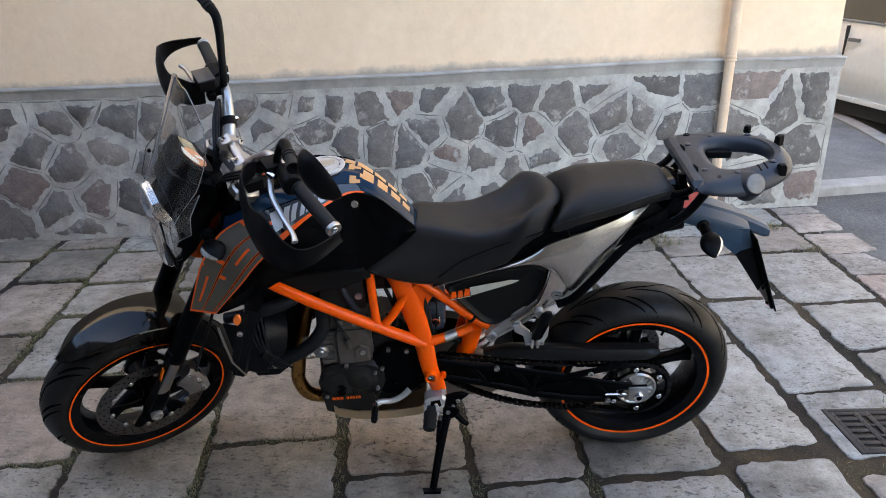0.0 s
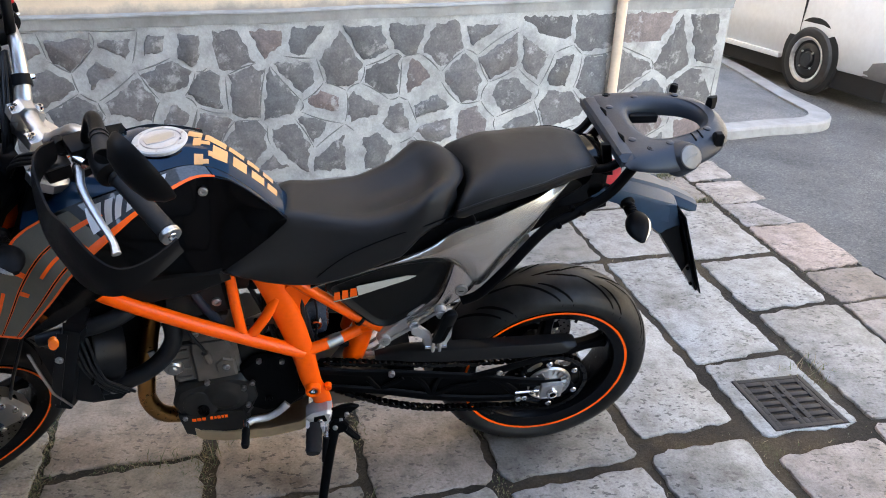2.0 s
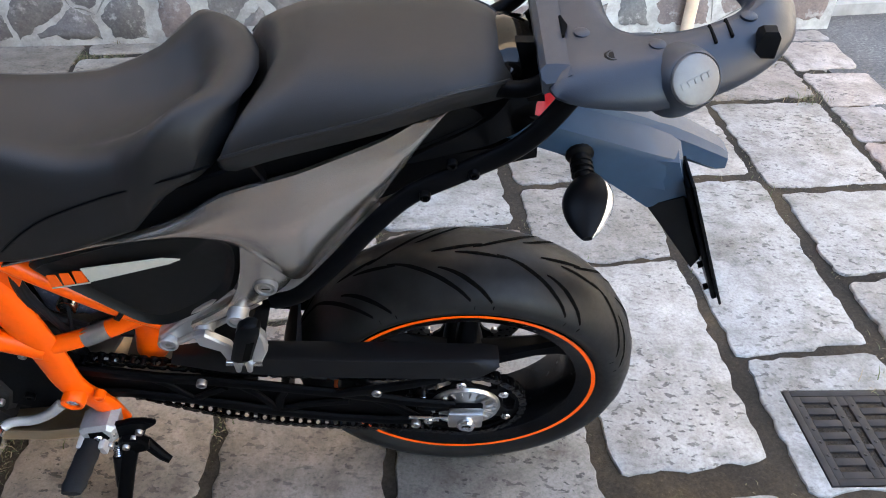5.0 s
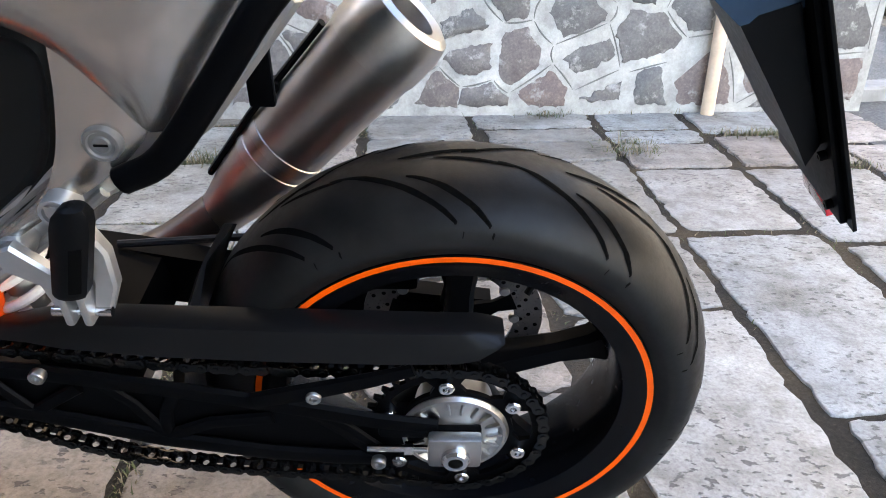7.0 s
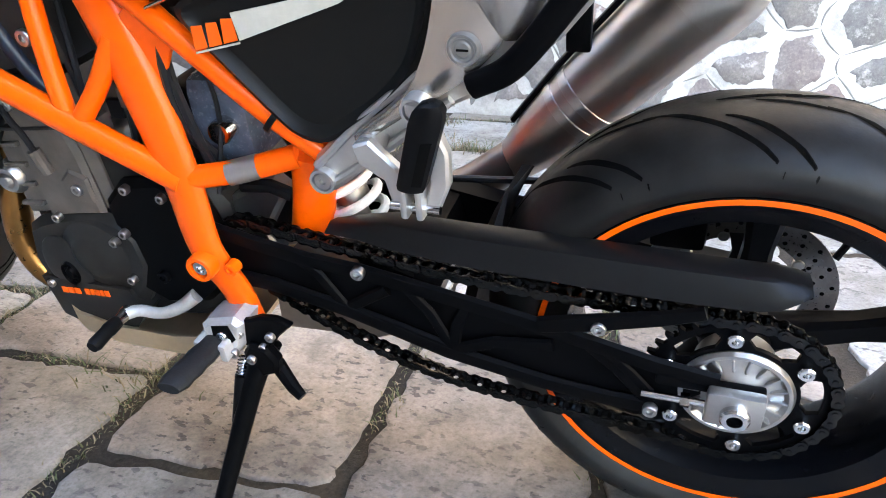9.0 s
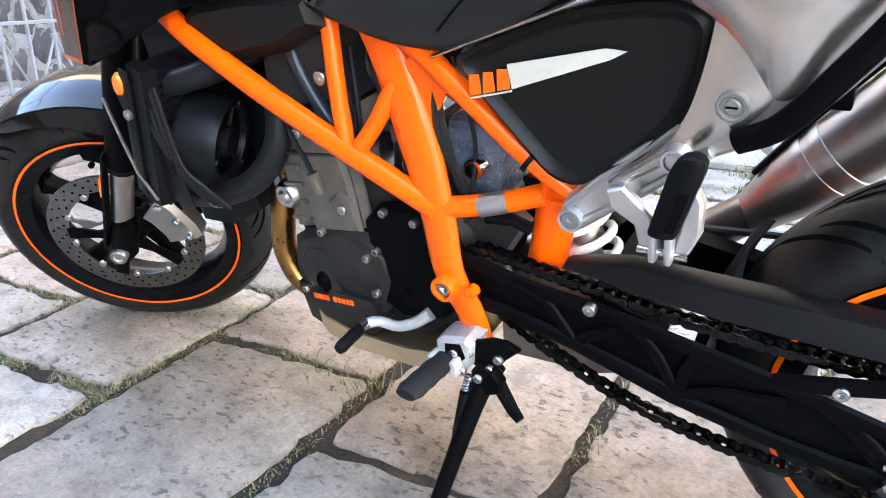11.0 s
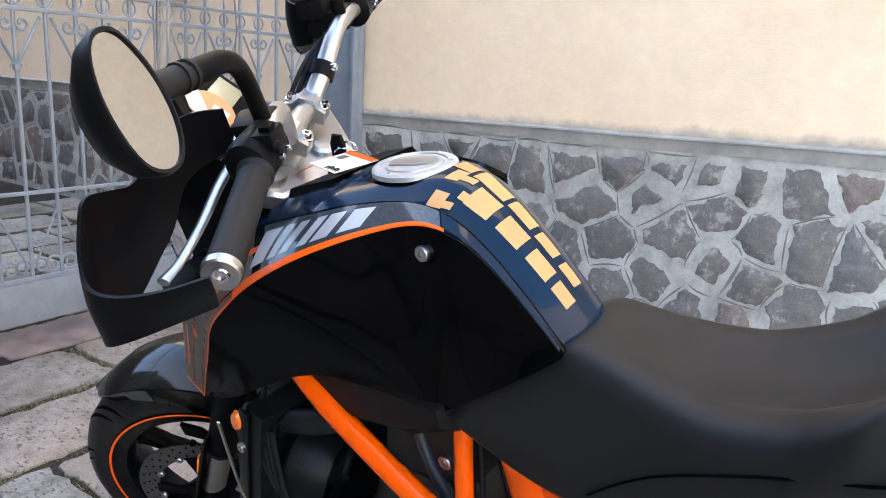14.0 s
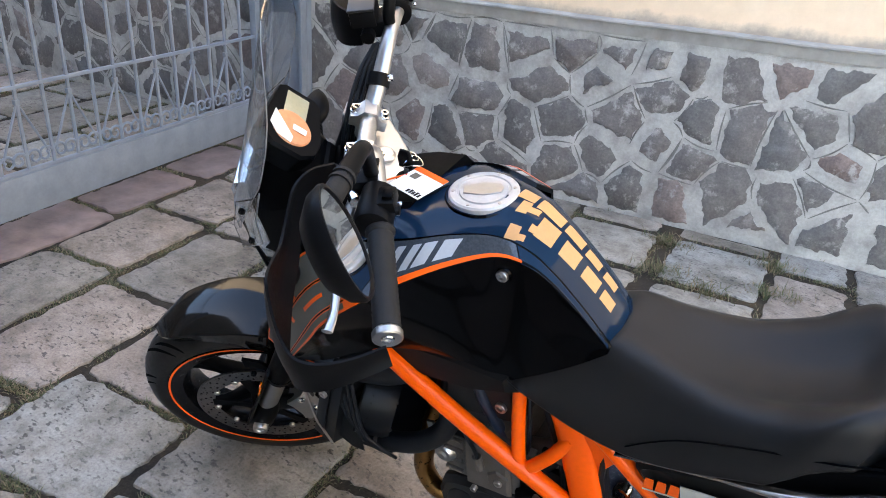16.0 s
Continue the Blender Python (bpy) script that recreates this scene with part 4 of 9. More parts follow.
def chain():
    """Closed loop round both sprockets, one object for each link."""
    y = -0.098
    c2, r2, c1, r1 = Vector((0, 0.3046)), 0.1012, Vector((-0.588, 0.408)), 0.041
    d = c2 - c1
    L, base_a = d.length, math.atan2(d.y, d.x)
    off = math.acos((r1 - r2) / L)
    up, dn = base_a + off, base_a - off
    pts = []
    def arc(c, r, a0, a1, n):
        return [c + r * Vector((math.cos(a0 + (a1 - a0) * k / n), math.sin(a0 + (a1 - a0) * k / n))) for k in range(n + 1)]
    a_top1, a_top2 = c1 + r1 * Vector((math.cos(up), math.sin(up))), c2 + r2 * Vector((math.cos(up), math.sin(up)))
    b1, b2 = c1 + r1 * Vector((math.cos(dn), math.sin(dn))), c2 + r2 * Vector((math.cos(dn), math.sin(dn)))
    pts += [a_top1 + (a_top2 - a_top1) * k / 40 + Vector((0, -0.017 * math.sin(math.pi * k / 40))) for k in range(40)]
    pts += arc(c2, r2, up, dn, 60)
    pts += [b2 + (b1 - b2) * k / 40 + Vector((0, -0.052 * math.sin(math.pi * (k / 40) ** 1.35))) for k in range(1, 40)]
    pts += arc(c1, r1, dn, up - 2 * math.pi, 40)
    length = [0.0]
    loop = pts + [pts[0]]
    for a, b in zip(loop, loop[1:]):
        length.append(length[-1] + (b - a).length)
    n = int(length[-1] / 0.015875 / 2) * 2
    def at(s):
        s %= length[-1]
        i = int(np.searchsorted(length, s, side="right")) - 1
        i = min(i, len(pts) - 1)
        f = (s - length[i]) / max(1e-9, length[i + 1] - length[i])
        return loop[i] + (loop[i + 1] - loop[i]) * f
    def link_mesh(wide):
        bm = bmesh.new()
        p = length[-1] / n
        o = []
        for k in range(9):
            a = math.pi / 2 + math.pi * k / 8
            o.append((-p / 2 + 0.0068 * math.cos(a), 0.0068 * math.sin(a)))
        o.append((0, -0.0050))
        for k in range(9):
            a = -math.pi / 2 + math.pi * k / 8
            o.append((p / 2 + 0.0068 * math.cos(a), 0.0068 * math.sin(a)))
        o.append((0, 0.0050))
        for s in (-1, 1):
            add_slab(bm, o, 0.0018, Matrix.Translation((0, 0, s * wide - 0.0009)))
        for s in (-1, 1):
            add_lathe(bm, [(0.0, wide + 0.002), (0.003, wide + 0.002), (0.003, -wide - 0.002), (0, -wide - 0.002)] if wide > 0.006 else [(0.0, 0.0045), (0.0048, 0.0045), (0.0048, -0.0045), (0.0, -0.0045)], 8, Matrix.Translation((s * p / 2, 0, 0)))
        return bm
    ch = empty("drive_chain", None, bike)
    ch["label"] = "dark oiled steel roller chain"
    protos = [None, None]
    for i in range(n):
        p, q = at(i * length[-1] / n), at((i + 1) * length[-1] / n)
        c, t = (p + q) / 2, (q - p).normalized()
        m = Matrix(((t.x, -t.y, 0, c.x), (0, 0, -1, y), (t.y, t.x, 0, c.y), (0, 0, 0, 1)))
        k = i % 2
        if protos[k] is None:
            protos[k] = part("chain_link", link_mesh(0.0078 if k else 0.0055), CHAIN_STEEL, ch, m=m)
        else:
            ob = protos[k].copy()
            scene.collection.objects.link(ob)
            ob.matrix_basis = m
chain()
P("front_sprocket", lathe([(0.0, -0.004), (0.036, -0.004), (0.038, 0.0), (0.036, 0.004), (0, 0.004)], 30, Matrix.Translation((-0.588, -0.0945, 0.408)) @ LEFTWARD), STEEL)


def side_slab(outline, y0, y1, bevel=0.003):
    """An outline in (x, z) that reaches from y0 (left) to y1."""
    return slab([(x, z) for x, z in outline], abs(y1 - y0), Matrix.Translation((0, max(y0, y1), 0)) @ LEFTWARD, bevel)


def swingarm():
    s = empty("swingarm", None, bike)
    s["label"] = "black cast lattice swingarm"
    web = [(-0.66, 0.452), (-0.60, 0.440), (-0.50, 0.416), (-0.433, 0.410), (-0.337, 0.392), (-0.238, 0.372), (-0.145, 0.350), (-0.087, 0.336), (-0.030, 0.326), (-0.030, 0.300), (-0.060, 0.276), (-0.084, 0.268), (-0.134, 0.270), (-0.206, 0.276), (-0.328, 0.300), (-0.457, 0.342), (-0.558, 0.364), (-0.66, 0.37)]
    part("left_web", side_slab(web, -0.107, -0.103, 0.001), MATT_BLACK, s)
    def rib(pts, r=0.0065, name="rib", wide=2.0):
        return part(name, tube([(x, -0.113, z) for x, z in pts], r, 8, wide, (0, 0, 1)), MATT_BLACK, s)
    rib([(-0.66, 0.448), (-0.571, 0.428), (-0.499, 0.414), (-0.433, 0.408), (-0.337, 0.391), (-0.238, 0.372), (-0.145, 0.351), (-0.087, 0.337), (-0.020, 0.327)], 0.0062, "upper_rail", 1.9)
    rib([(-0.66, 0.374), (-0.558, 0.366), (-0.457, 0.343), (-0.328, 0.302), (-0.206, 0.279), (-0.134, 0.272), (-0.083, 0.271)], 0.0062, "lower_rail", 1.9)
    for pts, r in ((((-0.52, 0.418), (-0.488, 0.392), (-0.458, 0.345)), 0.0040), (((-0.458, 0.345), (-0.43, 0.365), (-0.40, 0.385)), 0.0040), (((-0.375, 0.392), (-0.348, 0.360), (-0.322, 0.306)), 0.0040), (((-0.322, 0.306), (-0.315, 0.350), (-0.300, 0.382)), 0.0040),
                   (((-0.322, 0.306), (-0.27, 0.330), (-0.20, 0.340)), 0.0046), (((-0.162, 0.350), (-0.125, 0.318), (-0.088, 0.275)), 0.0036), (((-0.148, 0.350), (-0.112, 0.318), (-0.078, 0.280)), 0.0036), (((-0.458, 0.345), (-0.40, 0.330), (-0.322, 0.306)), 0.0048)):
        rib(pts, r)
    part("guard_strut", tube([(-0.215, -0.118, 0.374), (-0.16, -0.118, 0.388), (-0.09, -0.118, 0.408), (-0.045, -0.118, 0.424)], [0.012, 0.013, 0.011, 0.009], 8, 0.45, (0, 1, 0)), MATT_BLACK, s)
    part("right_arm", loft([[(x, 0.105 + w * cy, z + h * cz) for cy, cz in ((-1, -1), (1, -1), (1, 1), (-1, 1))] for x, z, w, h in ((-0.66, 0.41, 0.02, 0.04), (-0.4, 0.37, 0.016, 0.04), (-0.1, 0.32, 0.014, 0.03), (0.05, 0.305, 0.012, 0.026))]), MATT_BLACK, s)
    part("bridge", loft([[(x, y, z) for x, z in ((-0.42, 0.33), (-0.36, 0.34), (-0.37, 0.40), (-0.44, 0.42))] for y in (-0.1, -0.06, 0.06, 0.1)]), MATT_BLACK, s)
    part("fork_end", box((-0.085, -0.118, 0.312), (0.030, -0.108, 0.328), 0.004), MATT_BLACK, s)
    blk = part("axle_block", box((-0.030, -0.134, 0.281), (0.030, -0.1185, 0.3285), 0.005), ALU, s, "bare aluminium chain adjuster block")
    part("axle_end", lathe([(0.007, -0.004), (0.0085, 0.009), (0.0135, 0.009), (0.016, 0.006), (0.016, -0.006)], 20, Matrix.Translation((0.001, -0.134, 0.301)) @ LEFTWARD), CHROME, blk)
    part("axle_bore", lathe([(0.0, 0.001), (0.0085, 0.001), (0.0085, 0.0)], 16, Matrix.Translation((0.001, -0.134, 0.301)) @ LEFTWARD), RECESS_SHADE, blk)
    part("adjuster_screw", tube([(-0.098, -0.122, 0.3), (-0.03, -0.122, 0.3)], 0.0042, 10), CHROME, s)
    part("adjuster_nut", tube([(-0.056, -0.122, 0.3), (-0.046, -0.122, 0.3)], 0.0085, 6), CHROME, s)
    for x, z in ((-0.430, 0.412), (-0.150, 0.386), (-0.086, 0.274)):
        part("screw", bolts([(x, -0.121, z)], 0.0085, 0.006), ALU, s)
    # chain guard: a flat strip over the upper run with a chamfered outer edge
    rings = []
    for x, zt, zc, zl, y0 in ((-0.470, 0.462, 0.458, 0.454, -0.112), (-0.425, 0.474, 0.464, 0.459, -0.122), (-0.390, 0.481, 0.463, 0.455, -0.126), (-0.300, 0.479, 0.460, 0.447, -0.128), (-0.180, 0.477, 0.457, 0.443, -0.129), (-0.070, 0.475, 0.456, 0.441, -0.129), (0.000, 0.474, 0.457, 0.442, -0.128), (0.020, 0.474, 0.460, 0.446, -0.127), (0.038, 0.470, 0.463, 0.458, -0.124), (0.046, 0.467, 0.465, 0.463, -0.120)):
        rings.append([(x, -0.078, zt - 0.006), (x, y0 + 0.018, zt), (x, y0 + 0.012, zt - 0.002), (x, y0 + 0.003, zc), (x, y0, zl + 0.002), (x, y0 + 0.0025, zl), (x, y0 + 0.009, zc - 0.003), (x, -0.078, zt - 0.010)])
    part("chain_guard", loft(rings), plain("chain_guard_plastic", (0.0055, 0.0055, 0.006), 0.36, vary=0.15, scale=20, bump=0.1, bump_scale=500, spec=0.14), s, "black plastic chain guard")
    part("axle", tube([(0, -0.118, 0.301), (0, 0.125, 0.3046)], 0.011, 12), STEEL, s)
    # inner hugger between the wheel and the arm
    prof = []
    bm = bmesh.new()
    rg = []
    for k in range(9):
        a = radians(-100 + 5.0 * k)
        r = 0.318
        x, z = r * math.sin(a), 0.3046 + r * math.cos(a)
        rg.append([(x + dd * math.sin(a), yy, z + dd * math.cos(a)) for yy, dd in ((-0.085, -0.012), (-0.075, 0.003), (0.0, 0.008), (0.075, 0.003), (0.085, -0.012), (0.08, -0.008), (0.0, 0.004), (-0.08, -0.008))])
    add_loft(bm, rg)
    part("mudguard", bm, BLACK, s, "black inner mudguard ahead of the tyre")
swingarm()

# rear brake caliper on the far side
rc_ = empty("rear_caliper", None, bike)
part("caliper_body", box((-0.115, 0.075, 0.36), (-0.045, 0.115, 0.425), 0.010), MATT_BLACK, rc_)
part("brake_hose", tube(smooth_path([(-0.1, 0.1, 0.42), (-0.2, 0.1, 0.43), (-0.42, 0.09, 0.42)]), 0.005, 8), HOSE, rc_)


# -- frame --
def frame_parts():
    f = empty("trellis_frame", None, bike)
    f["label"] = "orange enamelled steel trellis frame"
    for s in (-1, 1):
        def T(name, pts, r, seg=14, n=6, flat=1.0, up=None):
            return part(name, tube(smooth_path([(x, s * y, z) for x, y, z in pts], n), r, seg, flat, up), ORANGE, f)
        T("lower_tube", [(-1.19, -0.07, 0.80), (-1.05, -0.122, 0.735), (-0.91, -0.130, 0.657), (-0.766, -0.126, 0.578), (-0.640, -0.120, 0.511)], [0.0165] * 25)
        T("strut", [(-0.772, -0.124, 0.582), (-0.780, -0.112, 0.655), (-0.786, -0.096, 0.735), (-0.790, -0.080, 0.80)], 0.0120)
        T("strut", [(-0.758, -0.123, 0.577), (-0.722, -0.112, 0.622), (-0.690, -0.100, 0.675)], 0.0120)
        T("upper_tube", [(-0.82, -0.07, 0.800), (-0.735, -0.088, 0.760), (-0.655, -0.100, 0.722), (-0.600, -0.106, 0.680), (-0.517, -0.106, 0.606), (-0.455, -0.100, 0.556)], [0.012, 0.013, 0.0140, 0.0135, 0.0130, 0.0130])
        up = T("upright", [(-0.735, -0.082, 0.765), (-0.700, -0.090, 0.700), (-0.670, -0.102, 0.610), (-0.643, -0.118, 0.510), (-0.627, -0.132, 0.425), (-0.606, -0.124, 0.355), (-0.600, -0.118, 0.290)], [0.026, 0.031, 0.032, 0.0275, 0.0245, 0.0235, 0.0225], 18, 6, 0.55, (0, 1, 0))
        T("brace", [(-0.628, -0.116, 0.515), (-0.57, -0.100, 0.522), (-0.505, -0.078, 0.536)], 0.0145)
        part("gusset", side_slab([(-0.668, 0.66), (-0.655, 0.598), (-0.642, 0.604), (-0.632, 0.640), (-0.618, 0.664), (-0.600, 0.672), (-0.620, 0.690), (-0.650, 0.716), (-0.672, 0.70)], -0.102 if s > 0 else 0.096, -0.096 if s > 0 else 0.102, 0.001), ORANGE, f)
        T("shock_tower", [(-0.495, -0.060, 0.535), (-0.505, -0.056, 0.48), (-0.522, -0.052, 0.415)], 0.027, 18)
        c = (-0.624, -0.152 * s, 0.411)
        b = lathe([(0.012, 0.003), (0.0125, 0.008), (0.017, 0.008), (0.0185, 0.005), (0.0185, -0.012)], 20, Matrix.Translation(c) @ (LEFTWARD if s > 0 else Matrix.Rotation(-math.pi / 2, 4, "X")))
        part("pivot_boss", b, ORANGE, up)
        if s > 0:
            part("pivot_bolt", bolts([(-0.624, -0.152, 0.411)], 0.0105, 0.005), CHROME, up)
            part("lug", lathe([(0.0, 0.006), (0.004, 0.006), (0.0045, 0.009), (0.0085, 0.008), (0.009, -0.006)], 12, Matrix.Translation((-0.588, -0.140, 0.408)) @ LEFTWARD), ORANGE, up)
            part("sticker", lathe([(0.0150, -0.019), (0.0150, 0.019)], 16, Matrix.Translation((-0.567, -0.099, 0.5225)) @ Vector((0.1, 0.035, 0.02)).to_track_quat("Z", "Y").to_matrix().to_4x4()), WHITE_ALU, f, "silver type sticker")
            for p0, p1 in (((-1.01, -0.125, 0.712), (-1.005, -0.1255, 0.709)), ((-0.508, -0.106, 0.598), (-0.503, -0.106, 0.594)), ):
                part("cable_tie", tube([p0, p1], 0.0175, 14), BLACK, f)
    part("head_tube", tube([(-1.205, 0, 0.93), (-1.275, 0, 0.765)], 0.036, 20), ORANGE, f)
frame_parts()

# -- engine --
def engine():
    e = empty("engine", None, bike)
    e["label"] = "dark single-cylinder engine with black covers"
    case = [(-0.935, 0.500), (-0.955, 0.46), (-0.958, 0.38), (-0.962, 0.33), (-0.945, 0.27), (-0.915, 0.228), (-0.86, 0.222), (-0.72, 0.245), (-0.645, 0.29), (-0.625, 0.36), (-0.625, 0.45), (-0.665, 0.505), (-0.78, 0.525)]
    part("crankcase", side_slab(case, -0.080, 0.10, 0.012), ENGINE, e)
    # left cover, a lobed casting with a raised round and a stepped lower part
    cov = [(-0.950, 0.392), (-0.925, 0.408), (-0.89, 0.420), (-0.85, 0.430), (-0.81, 0.434), (-0.78, 0.424), (-0.757, 0.398), (-0.752, 0.352), (-0.772, 0.305), (-0.798, 0.265), (-0.83, 0.243), (-0.90, 0.226), (-0.938, 0.238), (-0.955, 0.281), (-0.965, 0.34)]
    cv = part("clutch_cover", side_slab(cov, -0.108, -0.074, 0.012), ENGINE, e)
    part("cover_dome", lathe([(0.0, 0.011), (0.026, 0.011), (0.034, 0.008), (0.040, 0.003), (0.052, 0.001), (0.060, -0.004), (0.064, -0.014)], 40, Matrix.Translation((-0.838, -0.108, 0.362)) @ LEFTWARD), ENGINE, cv)
    part("cover_dome", lathe([(0.0, 0.006), (0.030, 0.006), (0.040, 0.002), (0.046, -0.008)], 32, Matrix.Translation((-0.900, -0.108, 0.335)) @ LEFTWARD @ Matrix.Diagonal((1, 1.25, 1, 1))), ENGINE, cv)
    part("oil_plug", lathe([(0.0, 0.003), (0.007, 0.003), (0.009, -0.001), (0.015, -0.001), (0.0165, 0.003), (0.018, -0.003)], 20, Matrix.Translation((-0.893, -0.115, 0.326)) @ LEFTWARD @ Matrix.Diagonal((0.8, 1.15, 1, 1))), MATT_BLACK, cv)
    part("cover_foot", loft([[(x, y, z) for x, z in ((-0.955, 0.31), (-0.80, 0.31), (-0.785, 0.272), (-0.81, 0.240), (-0.90, 0.222), (-0.945, 0.240))] for y in (-0.078, -0.108, -0.114)]), ENGINE, cv)
    for x0, ws in ((-0.925, (0.012, 0.012, 0.012)), (-0.882, (0.010, 0.008, 0.010, 0.008, 0.010))):
        bm = bmesh.new()
        for w in ws:
            add_box(bm, (x0, -0.1158, 0.286 + 0.08 * (x0 + 0.925)), (x0 + w - 0.0028, -0.1140, 0.2955 + 0.08 * (x0 + 0.925)))
            x0 += w
        part("type_mark", bm, ORANGE_DECAL, cv, "small orange type marking")
    sc = [(-0.795, 0.45), (-0.79, 0.31), (-0.745, 0.285), (-0.68, 0.30), (-0.635, 0.34), (-0.622, 0.42), (-0.64, 0.475), (-0.70, 0.495), (-0.76, 0.485)]
    part("sprocket_cover", side_slab(sc, -0.104, -0.078, 0.010), MATT_BLACK, e)
    for bx, bz in ((-0.872, 0.424), (-0.768, 0.412), (-0.790, 0.395), (-0.785, 0.332), (-0.747, 0.478), (-0.694, 0.472), (-0.940, 0.300)):
        part("case_bolt", bolts([(bx, -0.113 if bx < -0.76 else -0.106, bz)], 0.0066, 0.006), STEEL, e)
    part("cover_bolt", bolts([(-0.735, -0.106, 0.341)], 0.009, 0.006), MATT_BLACK, e)
    # cylinder and head, leaning forwards
    part("cylinder", side_slab([(-0.946, 0.405), (-0.79, 0.430), (-0.795, 0.515), (-0.805, 0.615), (-0.948, 0.600)], -0.094, 0.085, 0.010), ENGINE_GREY, e)
    part("cam_chain_housing", side_slab([(-0.896, 0.415), (-0.800, 0.430), (-0.804, 0.520), (-0.826, 0.610), (-0.888, 0.600), (-0.900, 0.520)], -0.104, -0.090, 0.007), ENGINE_GREY, e)
    part("joint_line", side_slab([(-0.950, 0.540), (-0.798, 0.556), (-0.798, 0.561), (-0.950, 0.545)], -0.106, -0.08, 0.001), ENGINE, e)
    part("boss_pad", side_slab([(-0.845, 0.448), (-0.803, 0.450), (-0.803, 0.488), (-0.828, 0.498), (-0.848, 0.480)], -0.108, -0.100, 0.004), ENGINE_GREY, e)
    for fz in (0.425, 0.455, 0.485, 0.515):
        part("cast_rib", side_slab([(-0.944, fz), (-0.905, fz + 0.004), (-0.905, fz + 0.010), (-0.944, fz + 0.006)], -0.101, -0.090, 0.002), ENGINE_GREY, e)
    part("cylinder_head", side_slab([(-0.945, 0.60), (-0.79, 0.63), (-0.80, 0.735), (-0.935, 0.71)], -0.092, 0.092, 0.014), ENGINE, e)
    part("cam_cover", side_slab([(-0.93, 0.705), (-0.81, 0.73), (-0.82, 0.77), (-0.92, 0.75)], -0.07, 0.07, 0.012), MATT_BLACK, e)
    for bx, bz in ((-0.822, 0.470), (-0.878, 0.585), (-0.838, 0.580)):
        part("cylinder_bolt", bolts([(bx, -0.108, bz)], 0.0080, 0.005), STEEL, e)
    part("sensor_lead", tube(smooth_path([(-0.90, -0.106, 0.62), (-0.882, -0.114, 0.575), (-0.868, -0.114, 0.545), (-0.862, -0.112, 0.515)]), 0.0042, 8), HOSE, e)
    part("sensor", tube([(-0.864, -0.112, 0.525), (-0.858, -0.110, 0.492)], 0.0085, 10), ENGINE_GREY, e)
    # oil filter stub at the front and small fittings
    part("water_pump", lathe([(0.0, 0.03), (0.018, 0.03), (0.024, 0.022), (0.026, 0.0), (0.030, -0.004), (0.030, -0.02)], 24, Matrix.Translation((-0.945, -0.075, 0.467)) @ LEFTWARD), ALU, e)
    part("pump_cap", lathe([(0.0, 0.004), (0.007, 0.004), (0.012, 0.0)], 16, Matrix.Translation((-0.945, -0.106, 0.467)) @ LEFTWARD), STEEL, e)
    part("starter", tube([(-0.70, -0.02, 0.55), (-0.70, 0.09, 0.55)], 0.035, 20), MATT_BLACK, e)
    part("starter_body", tube([(-0.800, -0.045, 0.512), (-0.790, -0.045, 0.517), (-0.705, -0.050, 0.562), (-0.695, -0.050, 0.567)], [0.018, 0.025, 0.025, 0.019], 20), STEEL, e)
    part("breather_hose", tube(smooth_path([(-0.875, -0.085, 0.715), (-0.861, -0.092, 0.675), (-0.841, -0.092, 0.632), (-0.818, -0.088, 0.588), (-0.800, -0.075, 0.545)], 5), 0.0108, 12), plain("blue_black_hose", (0.012, 0.017, 0.028), 0.38, vary=0.15, scale=40, spec=0.3), e)
    part("linkage", side_slab([(-0.648, 0.405), (-0.632, 0.452), (-0.562, 0.486), (-0.545, 0.470), (-0.590, 0.400)], -0.062, -0.030, 0.006), ALU, e)
    part("linkage_arm", tube([(-0.60, -0.066, 0.478), (-0.56, -0.066, 0.482), (-0.535, -0.062, 0.470)], 0.009, 10), BLACK, e)
    # throttle body, airbox boot and wiring behind the cylinder
    tb = part("throttle_body", tube([(-0.80, 0, 0.66), (-0.72, 0, 0.665), (-0.64, 0, 0.66)], [0.033, 0.036, 0.04], 18), ENGINE_GREY, e)
    part("injector_rail", tube([(-0.74, -0.075, 0.69), (-0.74, 0.05, 0.69)], 0.012, 10), BLACK, tb)
    rng = random.Random(3)
    for k in range(9):
        a = (-0.80 + 0.022 * k + rng.uniform(-0.01, 0.01), -0.085 + rng.uniform(-0.01, 0.03), 0.70 + rng.uniform(-0.02, 0.02))
        b = (a[0] + rng.uniform(-0.03, 0.05), -0.095 + rng.uniform(-0.01, 0.03), 0.60 + rng.uniform(-0.03, 0.03))
        c = (b[0] + rng.uniform(-0.03, 0.05), -0.085 + rng.uniform(-0.01, 0.03), 0.51 + rng.uniform(-0.03, 0.02))
        part("cable", tube(smooth_path([a, b, c]), rng.choice((0.003, 0.0042, 0.006)), 7), HOSE, e)
    for k in range(5):
        x0 = -0.78 + 0.03 * k
        part("connector", box((x0, -0.094 + 0.01 * (k % 2), 0.545 + 0.02 * (k % 3)), (x0 + 0.02, -0.074, 0.57 + 0.02 * (k % 3)), 0.003), BLACK if k % 2 else ENGINE_GREY, e)
    # coolant reservoir look behind the upright
    part("coolant_tank", box((-0.662, -0.055, 0.498), (-0.578, 0.05, 0.612), 0.022), plain("blue_grey_plastic", (0.075, 0.092, 0.125), 0.25, vary=0.5, scale=30, spec=0.5), e)
    part("shock_bolt", lathe([(0.008, 0.002), (0.009, 0.007), (0.014, 0.007), (0.0155, 0.004), (0.0155, -0.02)], 18, Matrix.Translation((-0.609, -0.068, 0.552)) @ LEFTWARD), CHROME, e)
engine()
